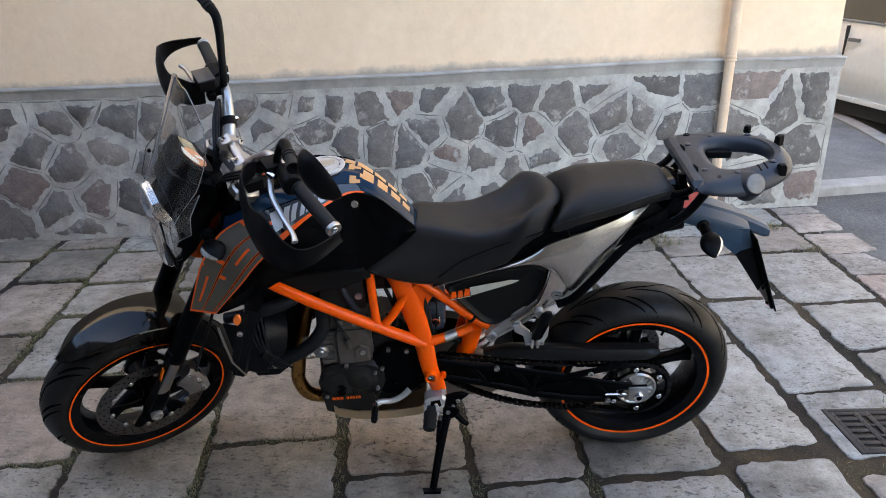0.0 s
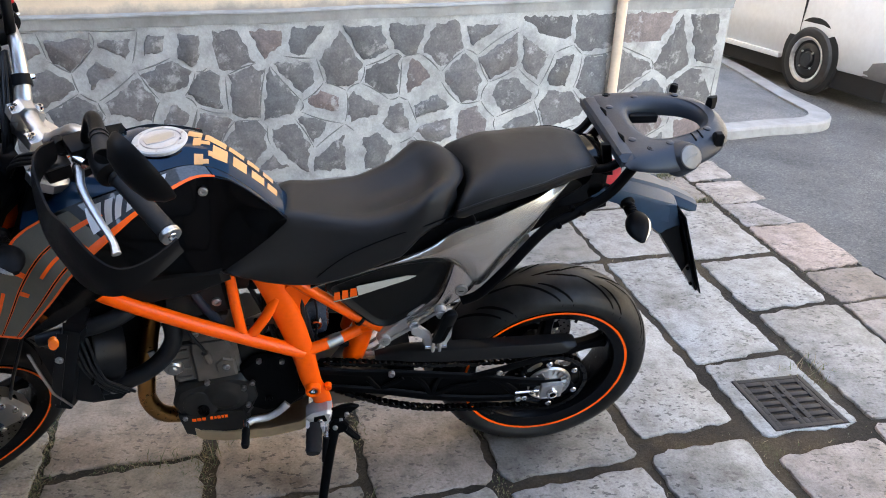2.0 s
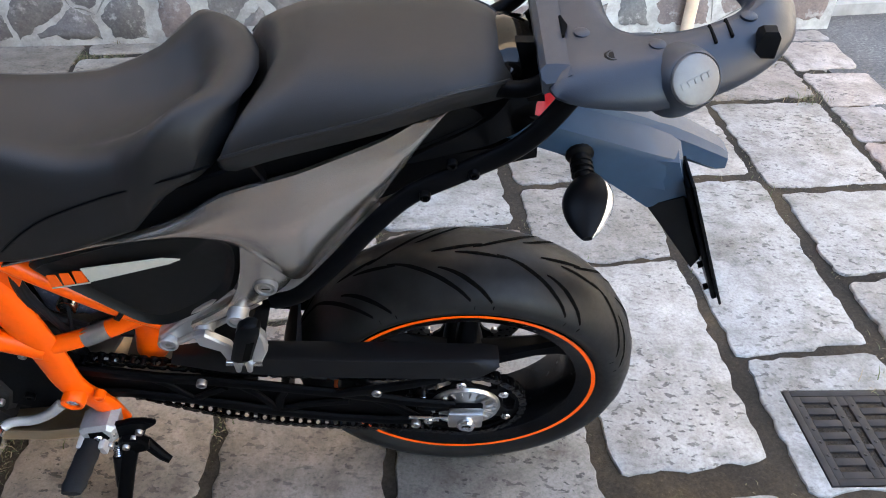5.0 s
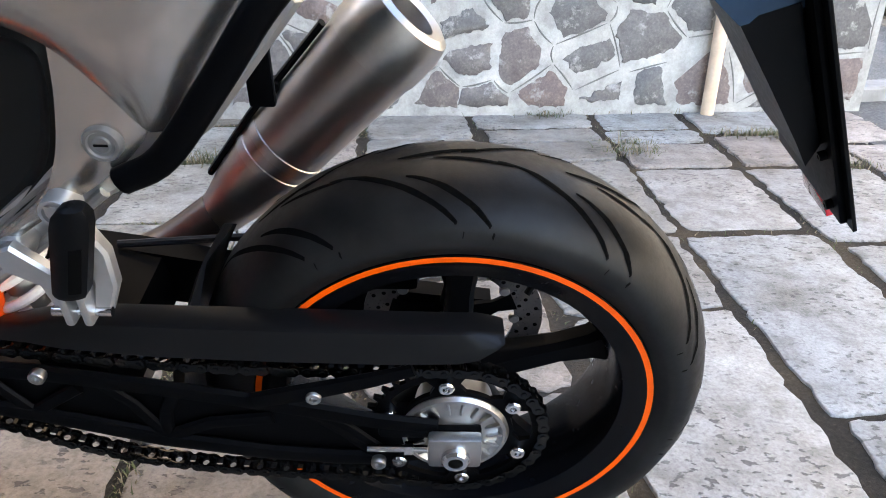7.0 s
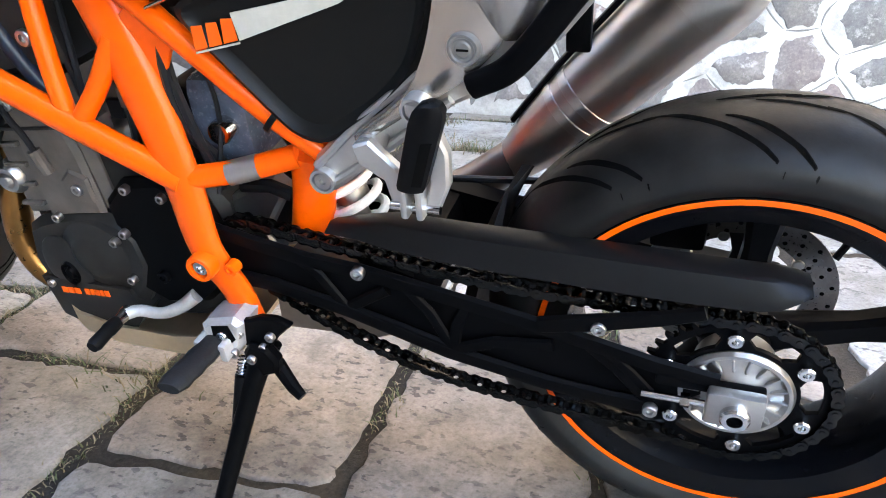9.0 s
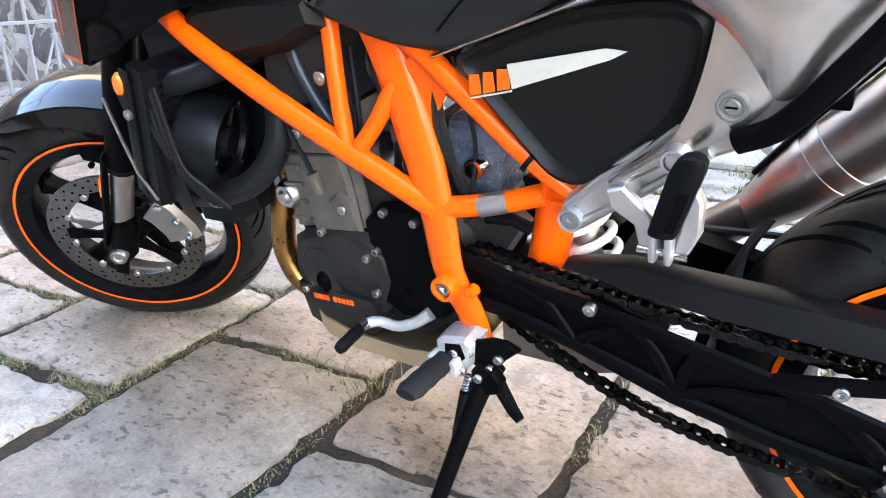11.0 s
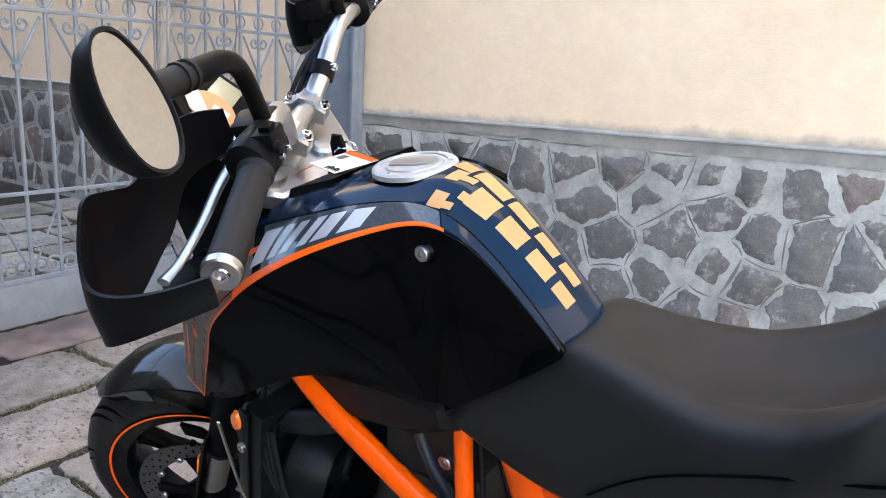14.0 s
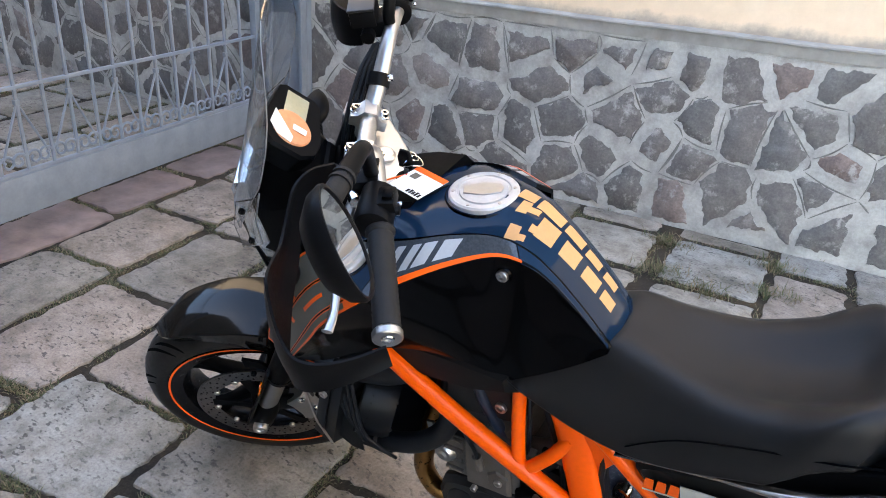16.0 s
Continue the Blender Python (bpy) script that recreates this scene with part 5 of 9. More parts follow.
P("skid_plate", loft([[(x, y * w, z + dz) for y, dz in ((-1, 0.045), (-1.0, 0.012), (-0.9, 0.0), (0.9, 0.0), (1.0, 0.012), (1, 0.045), (0.96, 0.045), (0.94, 0.008), (-0.94, 0.008), (-0.96, 0.045))] for x, w, z in ((-0.93, 0.112, 0.222), (-0.91, 0.118, 0.205), (-0.85, 0.122, 0.196), (-0.74, 0.124, 0.200), (-0.66, 0.122, 0.214), (-0.64, 0.118, 0.228))]), SKID, None, "bare aluminium skid plate under the engine")
P("exhaust_header", tube(smooth_path([(-0.935, 0.010, 0.640), (-0.985, -0.005, 0.56), (-1.012, -0.030, 0.46), (-1.026, -0.052, 0.38), (-1.030, -0.060, 0.315), (-1.000, -0.058, 0.258), (-0.93, -0.035, 0.236), (-0.85, 0.02, 0.250)], 8), 0.0215, 18), BRONZE, None, "heat-tinted bronze exhaust header pipe")
P("radiator_stay", side_slab([(-1.0, 0.50), (-0.985, 0.505), (-0.975, 0.44), (-0.99, 0.43)], -0.075, -0.069, 0.001), ALU)
ex = empty("silencer", None, bike)
ex["label"] = "brushed steel silencer with a clamp band"
_d = (Vector((-0.094, 0.172, 0.648)) - Vector((-0.292, 0.165, 0.436)))
EX = Matrix.Translation((-0.292, 0.165, 0.436)) @ _d.to_track_quat("Z", "Y").to_matrix().to_4x4()
part("body", lathe([(0.030, -0.03), (0.036, 0.0), (0.047, 0.05), (0.0505, 0.10), (0.055, 0.20), (0.0590, 0.285)], 44, EX), STEEL, ex)
part("end_cap", lathe([(0.0600, 0.282), (0.0612, 0.290), (0.0612, 0.325), (0.056, 0.345), (0.047, 0.350), (0.034, 0.346), (0.032, 0.31)], 44, EX), ALU, ex)
for h in (0.090, 0.118):
    rr = 0.0505 + 0.0045 * (h - 0.1) / 0.1
    part("clamp_band", lathe([(rr, h - 0.007), (rr + 0.0016, h - 0.006), (rr + 0.002, h), (rr + 0.0018, h + 0.006), (rr, h + 0.007)], 40, EX), ALU, ex)
part("link_pipe", tube(smooth_path([(-0.70, 0.08, 0.30), (-0.55, 0.10, 0.33), (-0.40, 0.145, 0.365), (-0.305, 0.164, 0.424)]), 0.030, 18), plain("dark_pipe_steel", (0.12, 0.10, 0.085), 0.4, metal=0.9, vary=0.2, scale=20), ex)
part("bracket", box((-0.235, 0.110, 0.60), (-0.205, 0.122, 0.68), 0.004), MATT_BLACK, ex)
_up = Vector((-0.73, -0.05, 0.68)).normalized()
part("upper_strap", tube([EX @ Vector((0, 0, h)) + _up * r for h, r in ((0.02, 0.046), (0.12, 0.057), (0.27, 0.064))], 0.0085, 8, 0.55), MATT_BLACK, ex)
part("strap_clamp", box((-0.014, -0.012, -0.010), (0.014, 0.012, 0.012), 0.004, Matrix.Translation(EX @ Vector((0, 0, 0.165)) + _up * 0.060)), MATT_BLACK, ex)
P("silencer_box", loft([[(x, y, z) for y, z in ((-0.06, z0), (0.10, z0), (0.11, z1), (-0.05, z1))] for x, z0, z1 in ((-0.60, 0.24, 0.33), (-0.45, 0.25, 0.36), (-0.38, 0.28, 0.36))]), plain("warm_grey_sheet_steel", (0.16, 0.125, 0.10), 0.4, metal=0.6, vary=0.2, scale=20), None, "dull steel exhaust box")

# -- shock absorber --
def shock():
    s = empty("shock_absorber", None, bike)
    s["label"] = "rear shock absorber with a white coil spring"
    top, low = Vector((-0.505, -0.010, 0.53)), Vector((-0.455, -0.020, 0.385))
    d = (low - top)
    q = Matrix.Translation(top) @ d.to_track_quat("Z", "Y").to_matrix().to_4x4()
    part("damper", lathe([(0.0, 0.0), (0.022, 0.0), (0.022, 0.09), (0.012, 0.10), (0.012, d.length), (0, d.length)], 20, q), STEEL, s)
    pts = [q @ Vector((0.034 * math.cos(a), 0.034 * math.sin(a), 0.03 + (d.length - 0.05) * k / 84)) for k, a in ((k, 2 * math.pi * 4 * k / 84) for k in range(85))]
    part("coil_spring", tube(pts, 0.0062, 10), plain("white_spring_enamel", (0.78, 0.78, 0.77), 0.35, vary=0.05), s)
    part("reservoir", tube([(-0.49, 0.03, 0.50), (-0.45, 0.03, 0.45)], 0.022, 16), BLACK, s)
shock()

# -- footrests, gear lever, stand --
fr = empty("rider_footrest", None, bike)
fr["label"] = "left rider footrest with a black rubber"
part("footrest_hanger", side_slab([(-0.645, 0.322), (-0.632, 0.334), (-0.592, 0.345), (-0.580, 0.336), (-0.586, 0.300), (-0.602, 0.281), (-0.640, 0.284)], -0.168, -0.118, 0.007), CAP_ALU, fr, "bare aluminium footrest hanger")
# dark plate painting the shade of the hanger's hole
part("footrest_hole_shade", side_slab([(-0.626, 0.328), (-0.600, 0.334), (-0.594, 0.312), (-0.606, 0.298), (-0.628, 0.302)], -0.1694, -0.160, 0.0012), RECESS_SHADE, fr)
part("footrest_pin", bolts([(-0.611, -0.168, 0.316)], 0.0075, 0.006), CHROME, fr)
for x in (-0.642, -0.606):
    part("footrest_prong", box((x - 0.005, -0.186, 0.286), (x + 0.005, -0.150, 0.312), 0.003), CAP_ALU, fr)
rings = []
for k in range(9):
    f = k / 8
    c = Vector((-0.626 - 0.004 * f, -0.160 - 0.102 * f, 0.300 + 0.010 * f))
    w, h = 0.0185 - 0.003 * (f > 0.9), 0.0115 - 0.003 * (f > 0.9)
    w += 0.0016 * (k % 2)
    rings.append([c + Vector((w * math.cos(a), 0, h * math.sin(a))) for a in (2 * math.pi * j / 14 for j in range(14))])
part("footrest_rubber", loft(rings), GRIP, fr, "ribbed black footrest rubber")
gl = empty("gear_lever", None, bike)
gl["label"] = "aluminium gear lever with a black rubber toe piece"
part("lever_arm", tube(smooth_path([(-0.690, -0.108, 0.318), (-0.715, -0.118, 0.300), (-0.745, -0.124, 0.288), (-0.775, -0.130, 0.292), (-0.793, -0.142, 0.292)], 6), [0.0105, 0.0090, 0.0085, 0.0085, 0.0095], 12), CAP_ALU, gl)
part("toe_rubber", tube([(-0.792, -0.156, 0.292), (-0.793, -0.160, 0.292), (-0.793, -0.176, 0.292), (-0.793, -0.180, 0.292), (-0.793, -0.204, 0.291), (-0.793, -0.210, 0.291)], [0.0085, 0.0100, 0.0104, 0.0096, 0.0104, 0.008], 16), BLACK, gl)
part("toe_pin", tube([(-0.792, -0.134, 0.292), (-0.792, -0.140, 0.292), (-0.792, -0.158, 0.292)], [0.0105, 0.0100, 0.0070], 12), CHROME, gl)
ss = empty("side_stand", None, bike)
ss["label"] = "black steel side stand with return springs, folded down"
part("stand_plate", side_slab([(-0.601, 0.332), (-0.575, 0.340), (-0.556, 0.349), (-0.534, 0.351), (-0.514, 0.342), (-0.536, 0.320), (-0.550, 0.300), (-0.580, 0.292), (-0.603, 0.298)], -0.160, -0.148, 0.003), MATT_BLACK, ss)
part("stand_knuckle", side_slab([(-0.578, 0.306), (-0.552, 0.304), (-0.540, 0.284), (-0.545, 0.262), (-0.566, 0.252), (-0.588, 0.262), (-0.590, 0.288)], -0.170, -0.150, 0.005), MATT_BLACK, ss)
part("stand_leg", tube(smooth_path([(-0.565, -0.140, 0.290), (-0.583, -0.168, 0.245), (-0.604, -0.222, 0.155), (-0.622, -0.275, 0.072)], 5), [0.0165, 0.0150, 0.0125, 0.0115], 12), MATT_BLACK, ss)
part("stand_foot", loft([[(x, -0.285 + dy, 0.070 + dz) for x, dy, dz in ((-0.650, -0.012, 0.010), (-0.600, -0.012, 0.010), (-0.595, 0.016, -0.005), (-0.655, 0.016, -0.005))], [(x, -0.288 + dy, 0.063 + dz) for x, dy, dz in ((-0.650, -0.012, 0.010), (-0.600, -0.012, 0.010), (-0.595, 0.016, -0.005), (-0.655, 0.016, -0.005))]]), MATT_BLACK, ss)
part("stand_lug", tube([(-0.556, -0.150, 0.262), (-0.528, -0.165, 0.238), (-0.515, -0.170, 0.230)], [0.011, 0.009, 0.007], 10), MATT_BLACK, ss)
part("spring_sleeve", tube([(-0.598, -0.172, 0.252), (-0.604, -0.198, 0.188)], 0.0095, 12), BLACK, ss)
for a, b in (((-0.595, -0.160, 0.275), (-0.598, -0.172, 0.252)), ((-0.604, -0.198, 0.188), (-0.606, -0.207, 0.168))):
    a, b = Vector(a), Vector(b)
    q = Matrix.Translation(a) @ (b - a).to_track_quat("Z", "Y").to_matrix().to_4x4()
    part("return_spring", tube([q @ Vector((0.0068 * math.cos(t), 0.0068 * math.sin(t), (b - a).length * k / 48)) for k, t in ((k, 2 * math.pi * 6 * k / 48) for k in range(49))], 0.0019, 6), CHROME, ss)
for x, z in ((-0.590, 0.318), (-0.560, 0.300), (-0.575, 0.285), (-0.600, 0.290), (-0.545, 0.322)):
    part("stand_bolt", bolts([(x, -0.162 if z > 0.295 else -0.171, z)], 0.0064, 0.005), STEEL, ss)

# -- subframe, passenger footrest --
sub = empty("subframe", None, bike)
sub["label"] = "cast aluminium rear subframe"
for s in (1, -1):
    arm = [(-0.468, 0.535), (-0.460, 0.520), (-0.442, 0.520), (-0.30, 0.632), (-0.255, 0.655), (-0.20, 0.70), (-0.12, 0.80), (-0.13, 0.82), (-0.24, 0.72), (-0.325, 0.676), (-0.395, 0.622), (-0.458, 0.562)]
    part("side_casting", side_slab(arm, -0.120 * s, -0.098 * s, 0.005), POLISHED, sub)
    for rim_ in ([(-0.452, -0.122 * s, 0.526), (-0.38, -0.122 * s, 0.576), (-0.30, -0.122 * s, 0.640)], [(-0.456, -0.122 * s, 0.553), (-0.395, -0.122 * s, 0.612), (-0.330, -0.122 * s, 0.664)]):
        part("raised_edge", tube(smooth_path(rim_, 4), 0.0050, 8), POLISHED, sub)
for x, y, z, r in ((-0.450, -0.118, 0.537, 0.0150), (-0.383, -0.132, 0.592, 0.0135), (-0.325, -0.148, 0.643, 0.0135)):
    at = Matrix.Translation((x, y, z)) @ LEFTWARD
    part("bolt_boss", lathe([(r * 0.72, 0.006), (r * 0.75, 0.012), (r * 0.95, 0.012), (r, 0.010), (r * 1.05, -0.012)], 24, at), POLISHED, sub)
    part("subframe_bolt", lathe([(0.0, 0.006), (0.0035, 0.006), (0.0040, 0.010), (r * 0.62, 0.010), (r * 0.68, 0.0085), (r * 0.70, 0.0)], 20, at), ALU, sub)
pf_ = empty("passenger_footrest", None, bike)
pf_["label"] = "folded passenger footrest on a polished bracket"
part("bracket_arm", side_slab([(-0.394, 0.600), (-0.376, 0.607), (-0.346, 0.578), (-0.338, 0.550), (-0.347, 0.535), (-0.359, 0.541), (-0.364, 0.564), (-0.390, 0.580)], -0.157, -0.143, 0.003), POLISHED, pf_)
part("bracket_arm", side_slab([(-0.336, 0.652), (-0.316, 0.650), (-0.295, 0.602), (-0.296, 0.566), (-0.310, 0.533), (-0.323, 0.539), (-0.316, 0.570), (-0.318, 0.606)], -0.159, -0.143, 0.003), POLISHED, pf_)
part("bracket_web", loft([[(x, -0.140, z0), (x, -0.150, z0), (x, -0.150, z1), (x, -0.140, z1)] for x, z0, z1 in ((-0.352, 0.548, 0.560), (-0.332, 0.552, 0.562), (-0.306, 0.552, 0.572))]), POLISHED, pf_)
for x in (-0.340, -0.324):
    part("peg_lug", box((x - 0.0040, -0.172, -0.020), (x + 0.0040, -0.150, 0.024), 0.0035, Matrix.Translation((0, 0, 0.552)) @ Matrix.Rotation(0.0, 4, "Y")), POLISHED, pf_)
part("clevis_pin", tube([(-0.358, -0.160, 0.540), (-0.306, -0.160, 0.540)], 0.0045, 12), CHROME, pf_)
bm = bmesh.new()
prof = [(1.0 * math.cos(a) if abs(math.cos(a)) < 0.8 else math.copysign(0.86, math.cos(a)), math.sin(a)) for a in (2 * math.pi * (k + 0.5) / 16 for k in range(16))]
add_loft(bm, [[(-0.331 + 0.029 * f + w * cx, -0.166 - 0.004 * f + h * cy, 0.566 + 0.095 * f) for cx, cy in prof] for f, w, h in ((0.0, 0.0150, 0.010), (0.06, 0.0170, 0.012), (0.78, 0.0185, 0.012), (0.90, 0.0165, 0.0118), (0.97, 0.0110, 0.0100), (1.0, 0.0040, 0.006))])
peg_ = part("peg", bm, BLACK, pf_, "black moulded foot peg")
part("peg_recess_shade", loft([[(-0.3265 + 0.029 * f + dx, y - 0.004 * f, 0.566 + 0.095 * f) for dx, y in ((-0.003, -0.1785), (0.007, -0.1770), (0.007, -0.1700), (-0.003, -0.1700))] for f in (0.10, 0.60)]), RECESS_SHADE, peg_)

# -- tank --
def lerp(x, xs, ys):
    return float(np.interp(x, xs, ys))


TX = (-1.14, -1.05, -0.948, -0.889, -0.834, -0.798, -0.757, -0.72, -0.69, -0.668, -0.655)
T_TOP = (0.955, 1.000, 1.028, 1.036, 1.037, 1.026, 0.994, 0.956, 0.922, 0.894, 0.876)
T_EDGE = (0.150, 0.148, 0.136, 0.109, 0.086, 0.078, 0.072, 0.069, 0.067, 0.065, 0.062)
T_EDGE_Z = (0.925, 0.970, 1.003, 1.014, 1.016, 1.007, 0.980, 0.944, 0.910, 0.883, 0.866)


def middle_y(x):
    """The bodywork's middle line, which runs a little askew to the wheels."""
    return 0.011 + 0.0345 * x


def tank_point(x, f, lift=0.0):
    """A point of the tank's upper skin: f from -1 (left edge) to 1."""
    zt, w, ze = lerp(x, TX, T_TOP), lerp(x, TX, T_EDGE), lerp(x, TX, T_EDGE_Z)
    z = zt - (zt - ze) * abs(f) ** 2.4 - 0.012 * lerp(x, (-0.84, -0.76), (0.0, 1.0)) * max(0.0, f - 0.45) / 0.55
    return Vector((x, middle_y(x) + (w + middle_y(x)) * f, z + lift))


def tank():
    t = empty("fuel_tank", None, bike)
    t["label"] = "gloss black fuel tank with pale orange camouflage graphics"
    rings = []
    n = 17
    for k in range(44):
        x = -1.14 + 0.485 * k / 43
        top = [tank_point(x, -1 + 2 * j / (n - 1)) for j in range(n)]
        w, ze = lerp(x, TX, T_EDGE), lerp(x, TX, T_EDGE_Z)
        low = max(0.80, ze - 0.16)
        mid, half = middle_y(x), w + middle_y(x)
        rings.append(top + [Vector((x, mid + half * 0.98, (ze + low) / 2)), Vector((x, mid + half * 0.9, low)), Vector((x, mid - half * 0.9, low)), Vector((x, mid - half * 0.98, (ze + low) / 2))])
    part("tank_shell", loft(rings), SKY_TINTED_BLACK, t, angle=40)
    # filler cap
    c = Matrix.Translation(tank_point(-0.889, 0, -0.0042)) @ Matrix.Rotation(radians(-2), 4, "Y")
    cap = part("filler_cap", lathe([(0.0, 0.006), (0.036, 0.006), (0.037, 0.0035), (0.040, 0.0035), (0.041, 0.006), (0.050, 0.0055), (0.053, 0.003), (0.054, -0.004)], 48, c), CAP_ALU, t, "silver round filler cap")
    for i in range(6):
        a = 2 * math.pi * (i + 0.5) / 6
        part("cap_screw", lathe([(0.0, 0.0012), (0.0024, 0.0012), (0.0028, 0.0)], 10, c @ Matrix.Translation((0.0455 * math.cos(a), 0.0455 * math.sin(a), 0.0058))), STEEL, cap)
    part("lock_flap", slab([(-0.030, -0.010), (0.0, -0.017), (0.026, -0.012), (0.030, 0.0), (0.026, 0.012), (0.0, 0.017), (-0.030, 0.010)], 0.0022, c @ Matrix.Translation((0, 0, 0.0058)) @ Matrix.Rotation(0.5, 4, "Z"), 0.0008), ALU, cap)
    # recessed surround of the cap
    part("cap_surround", lathe([(0.0545, -0.003), (0.058, -0.001), (0.060, -0.004)], 48, c), GLOSS, t)
    # pale graphic blocks that run down the rear slope in two columns
    def patch(x0, x1, f0, f1, skew=0.0, mat=PEACH):
        bm = bmesh.new()
        nx, nf = 6, 5
        vs = [[bm.verts.new(tank_point(x0 + (x1 - x0) * i / nx, f0 + (f1 - f0) * j / nf + skew * i / nx, 0.0007)) for j in range(nf + 1)] for i in range(nx + 1)]
        for i in range(nx):
            for j in range(nf):
                bm.faces.new((vs[i][j], vs[i + 1][j], vs[i + 1][j + 1], vs[i][j + 1]))
        return part("graphic_patch", bm, mat, t, "pale orange printed block")
    for x0, x1, f0, f1, sk in ((-0.790, -0.764, -0.66, -0.05, 0.05), (-0.754, -0.730, -0.58, -0.05, 0.05), (-0.721, -0.698, -0.50, -0.06, 0.04), (-0.692, -0.674, -0.45, -0.08, 0.03),
                               (-0.806, -0.768, 0.05, 0.46, 0.04), (-0.763, -0.736, 0.10, 0.46, 0.04), (-0.730, -0.708, 0.12, 0.44, 0.03), (-0.701, -0.682, 0.14, 0.44, 0.02),
                               (-0.822, -0.806, -0.98, -0.66, 0.02), (-0.806, -0.796, -0.94, -0.80, 0.02), (-0.826, -0.812, -0.36, 0.05, 0.06), (-0.838, -0.812, 0.08, 0.44, 0.05), (-0.812, -0.796, -0.22, -0.02, 0.04), (-0.797, -0.790, -0.66, -0.45, 0.03)):
        patch(x0, x1, f0, f1, sk)
    return t


tank()
# side panels: from front to rear, the upper edge, the fold below it, and the lower edge
UPPER = [(-1.256, 0.188, 0.697), (-1.228, 0.191, 0.773), (-1.199, 0.193, 0.847), (-1.167, 0.172, 0.898), (-1.131, 0.152, 0.929), (-1.05, 0.150, 0.972), (-0.948, 0.138, 1.005), (-0.889, 0.112, 1.017), (-0.834, 0.089, 1.019), (-0.790, 0.080, 1.006), (-0.750, 0.074, 0.976), (-0.703, 0.071, 0.928), (-0.660, 0.068, 0.876)]
FOLD = [(-1.185, 0.204, 0.697), (-1.127, 0.222, 0.770), (-1.088, 0.233, 0.819), (-1.051, 0.243, 0.869), (-1.020, 0.240, 0.902), (-0.969, 0.226, 0.945), (-0.920, 0.188, 0.974), (-0.866, 0.142, 0.993), (-0.818, 0.109, 1.002), (-0.776, 0.097, 0.994), (-0.742, 0.090, 0.970), (-0.696, 0.085, 0.924), (-0.656, 0.080, 0.876)]
LOWER = [(-1.182, 0.200, 0.692), (-1.12, 0.192, 0.714), (-1.07, 0.176, 0.740), (-1.02, 0.156, 0.762), (-0.97, 0.140, 0.772), (-0.92, 0.129, 0.776), (-0.87, 0.123, 0.777), (-0.835, 0.120, 0.774), (-0.802, 0.117, 0.768), (-0.766, 0.113, 0.790), (-0.730, 0.107, 0.815), (-0.692, 0.097, 0.842), (-0.656, 0.082, 0.868)]
S_END = 12.0


def along(curve, s):
    """A smooth curve through the stations."""
    i = min(int(s), len(curve) - 2)
    p0, p1, p2, p3 = (Vector(curve[min(max(k, 0), len(curve) - 1)]) for k in (i - 1, i, i + 1, i + 2))
    f = s - i
    return 0.5 * (2 * p1 + (p2 - p0) * f + (2 * p0 - 5 * p1 + 4 * p2 - p3) * f * f + (3 * p1 - p0 - 3 * p2 + p3) * f * f * f)


def panel_point(s, v, out=0.0):
    """Left panel: s 0 at the front to 12 at the rear; v 0 at the upper edge, 0.25 at the fold, 1 at the lower edge."""
    a, f, l = along(UPPER, s), along(FOLD, s), along(LOWER, s)
    if v <= 0.25:
        p = a.lerp(f, v / 0.25)
        p.y += out * 0.8
        p.z += out * 0.5
    else:
        t = (v - 0.25) / 0.75
        p = f.lerp(l, t)
        p.y += out - 0.006 * math.sin(math.pi * t)
    return Vector((p.x, -p.y, p.z))


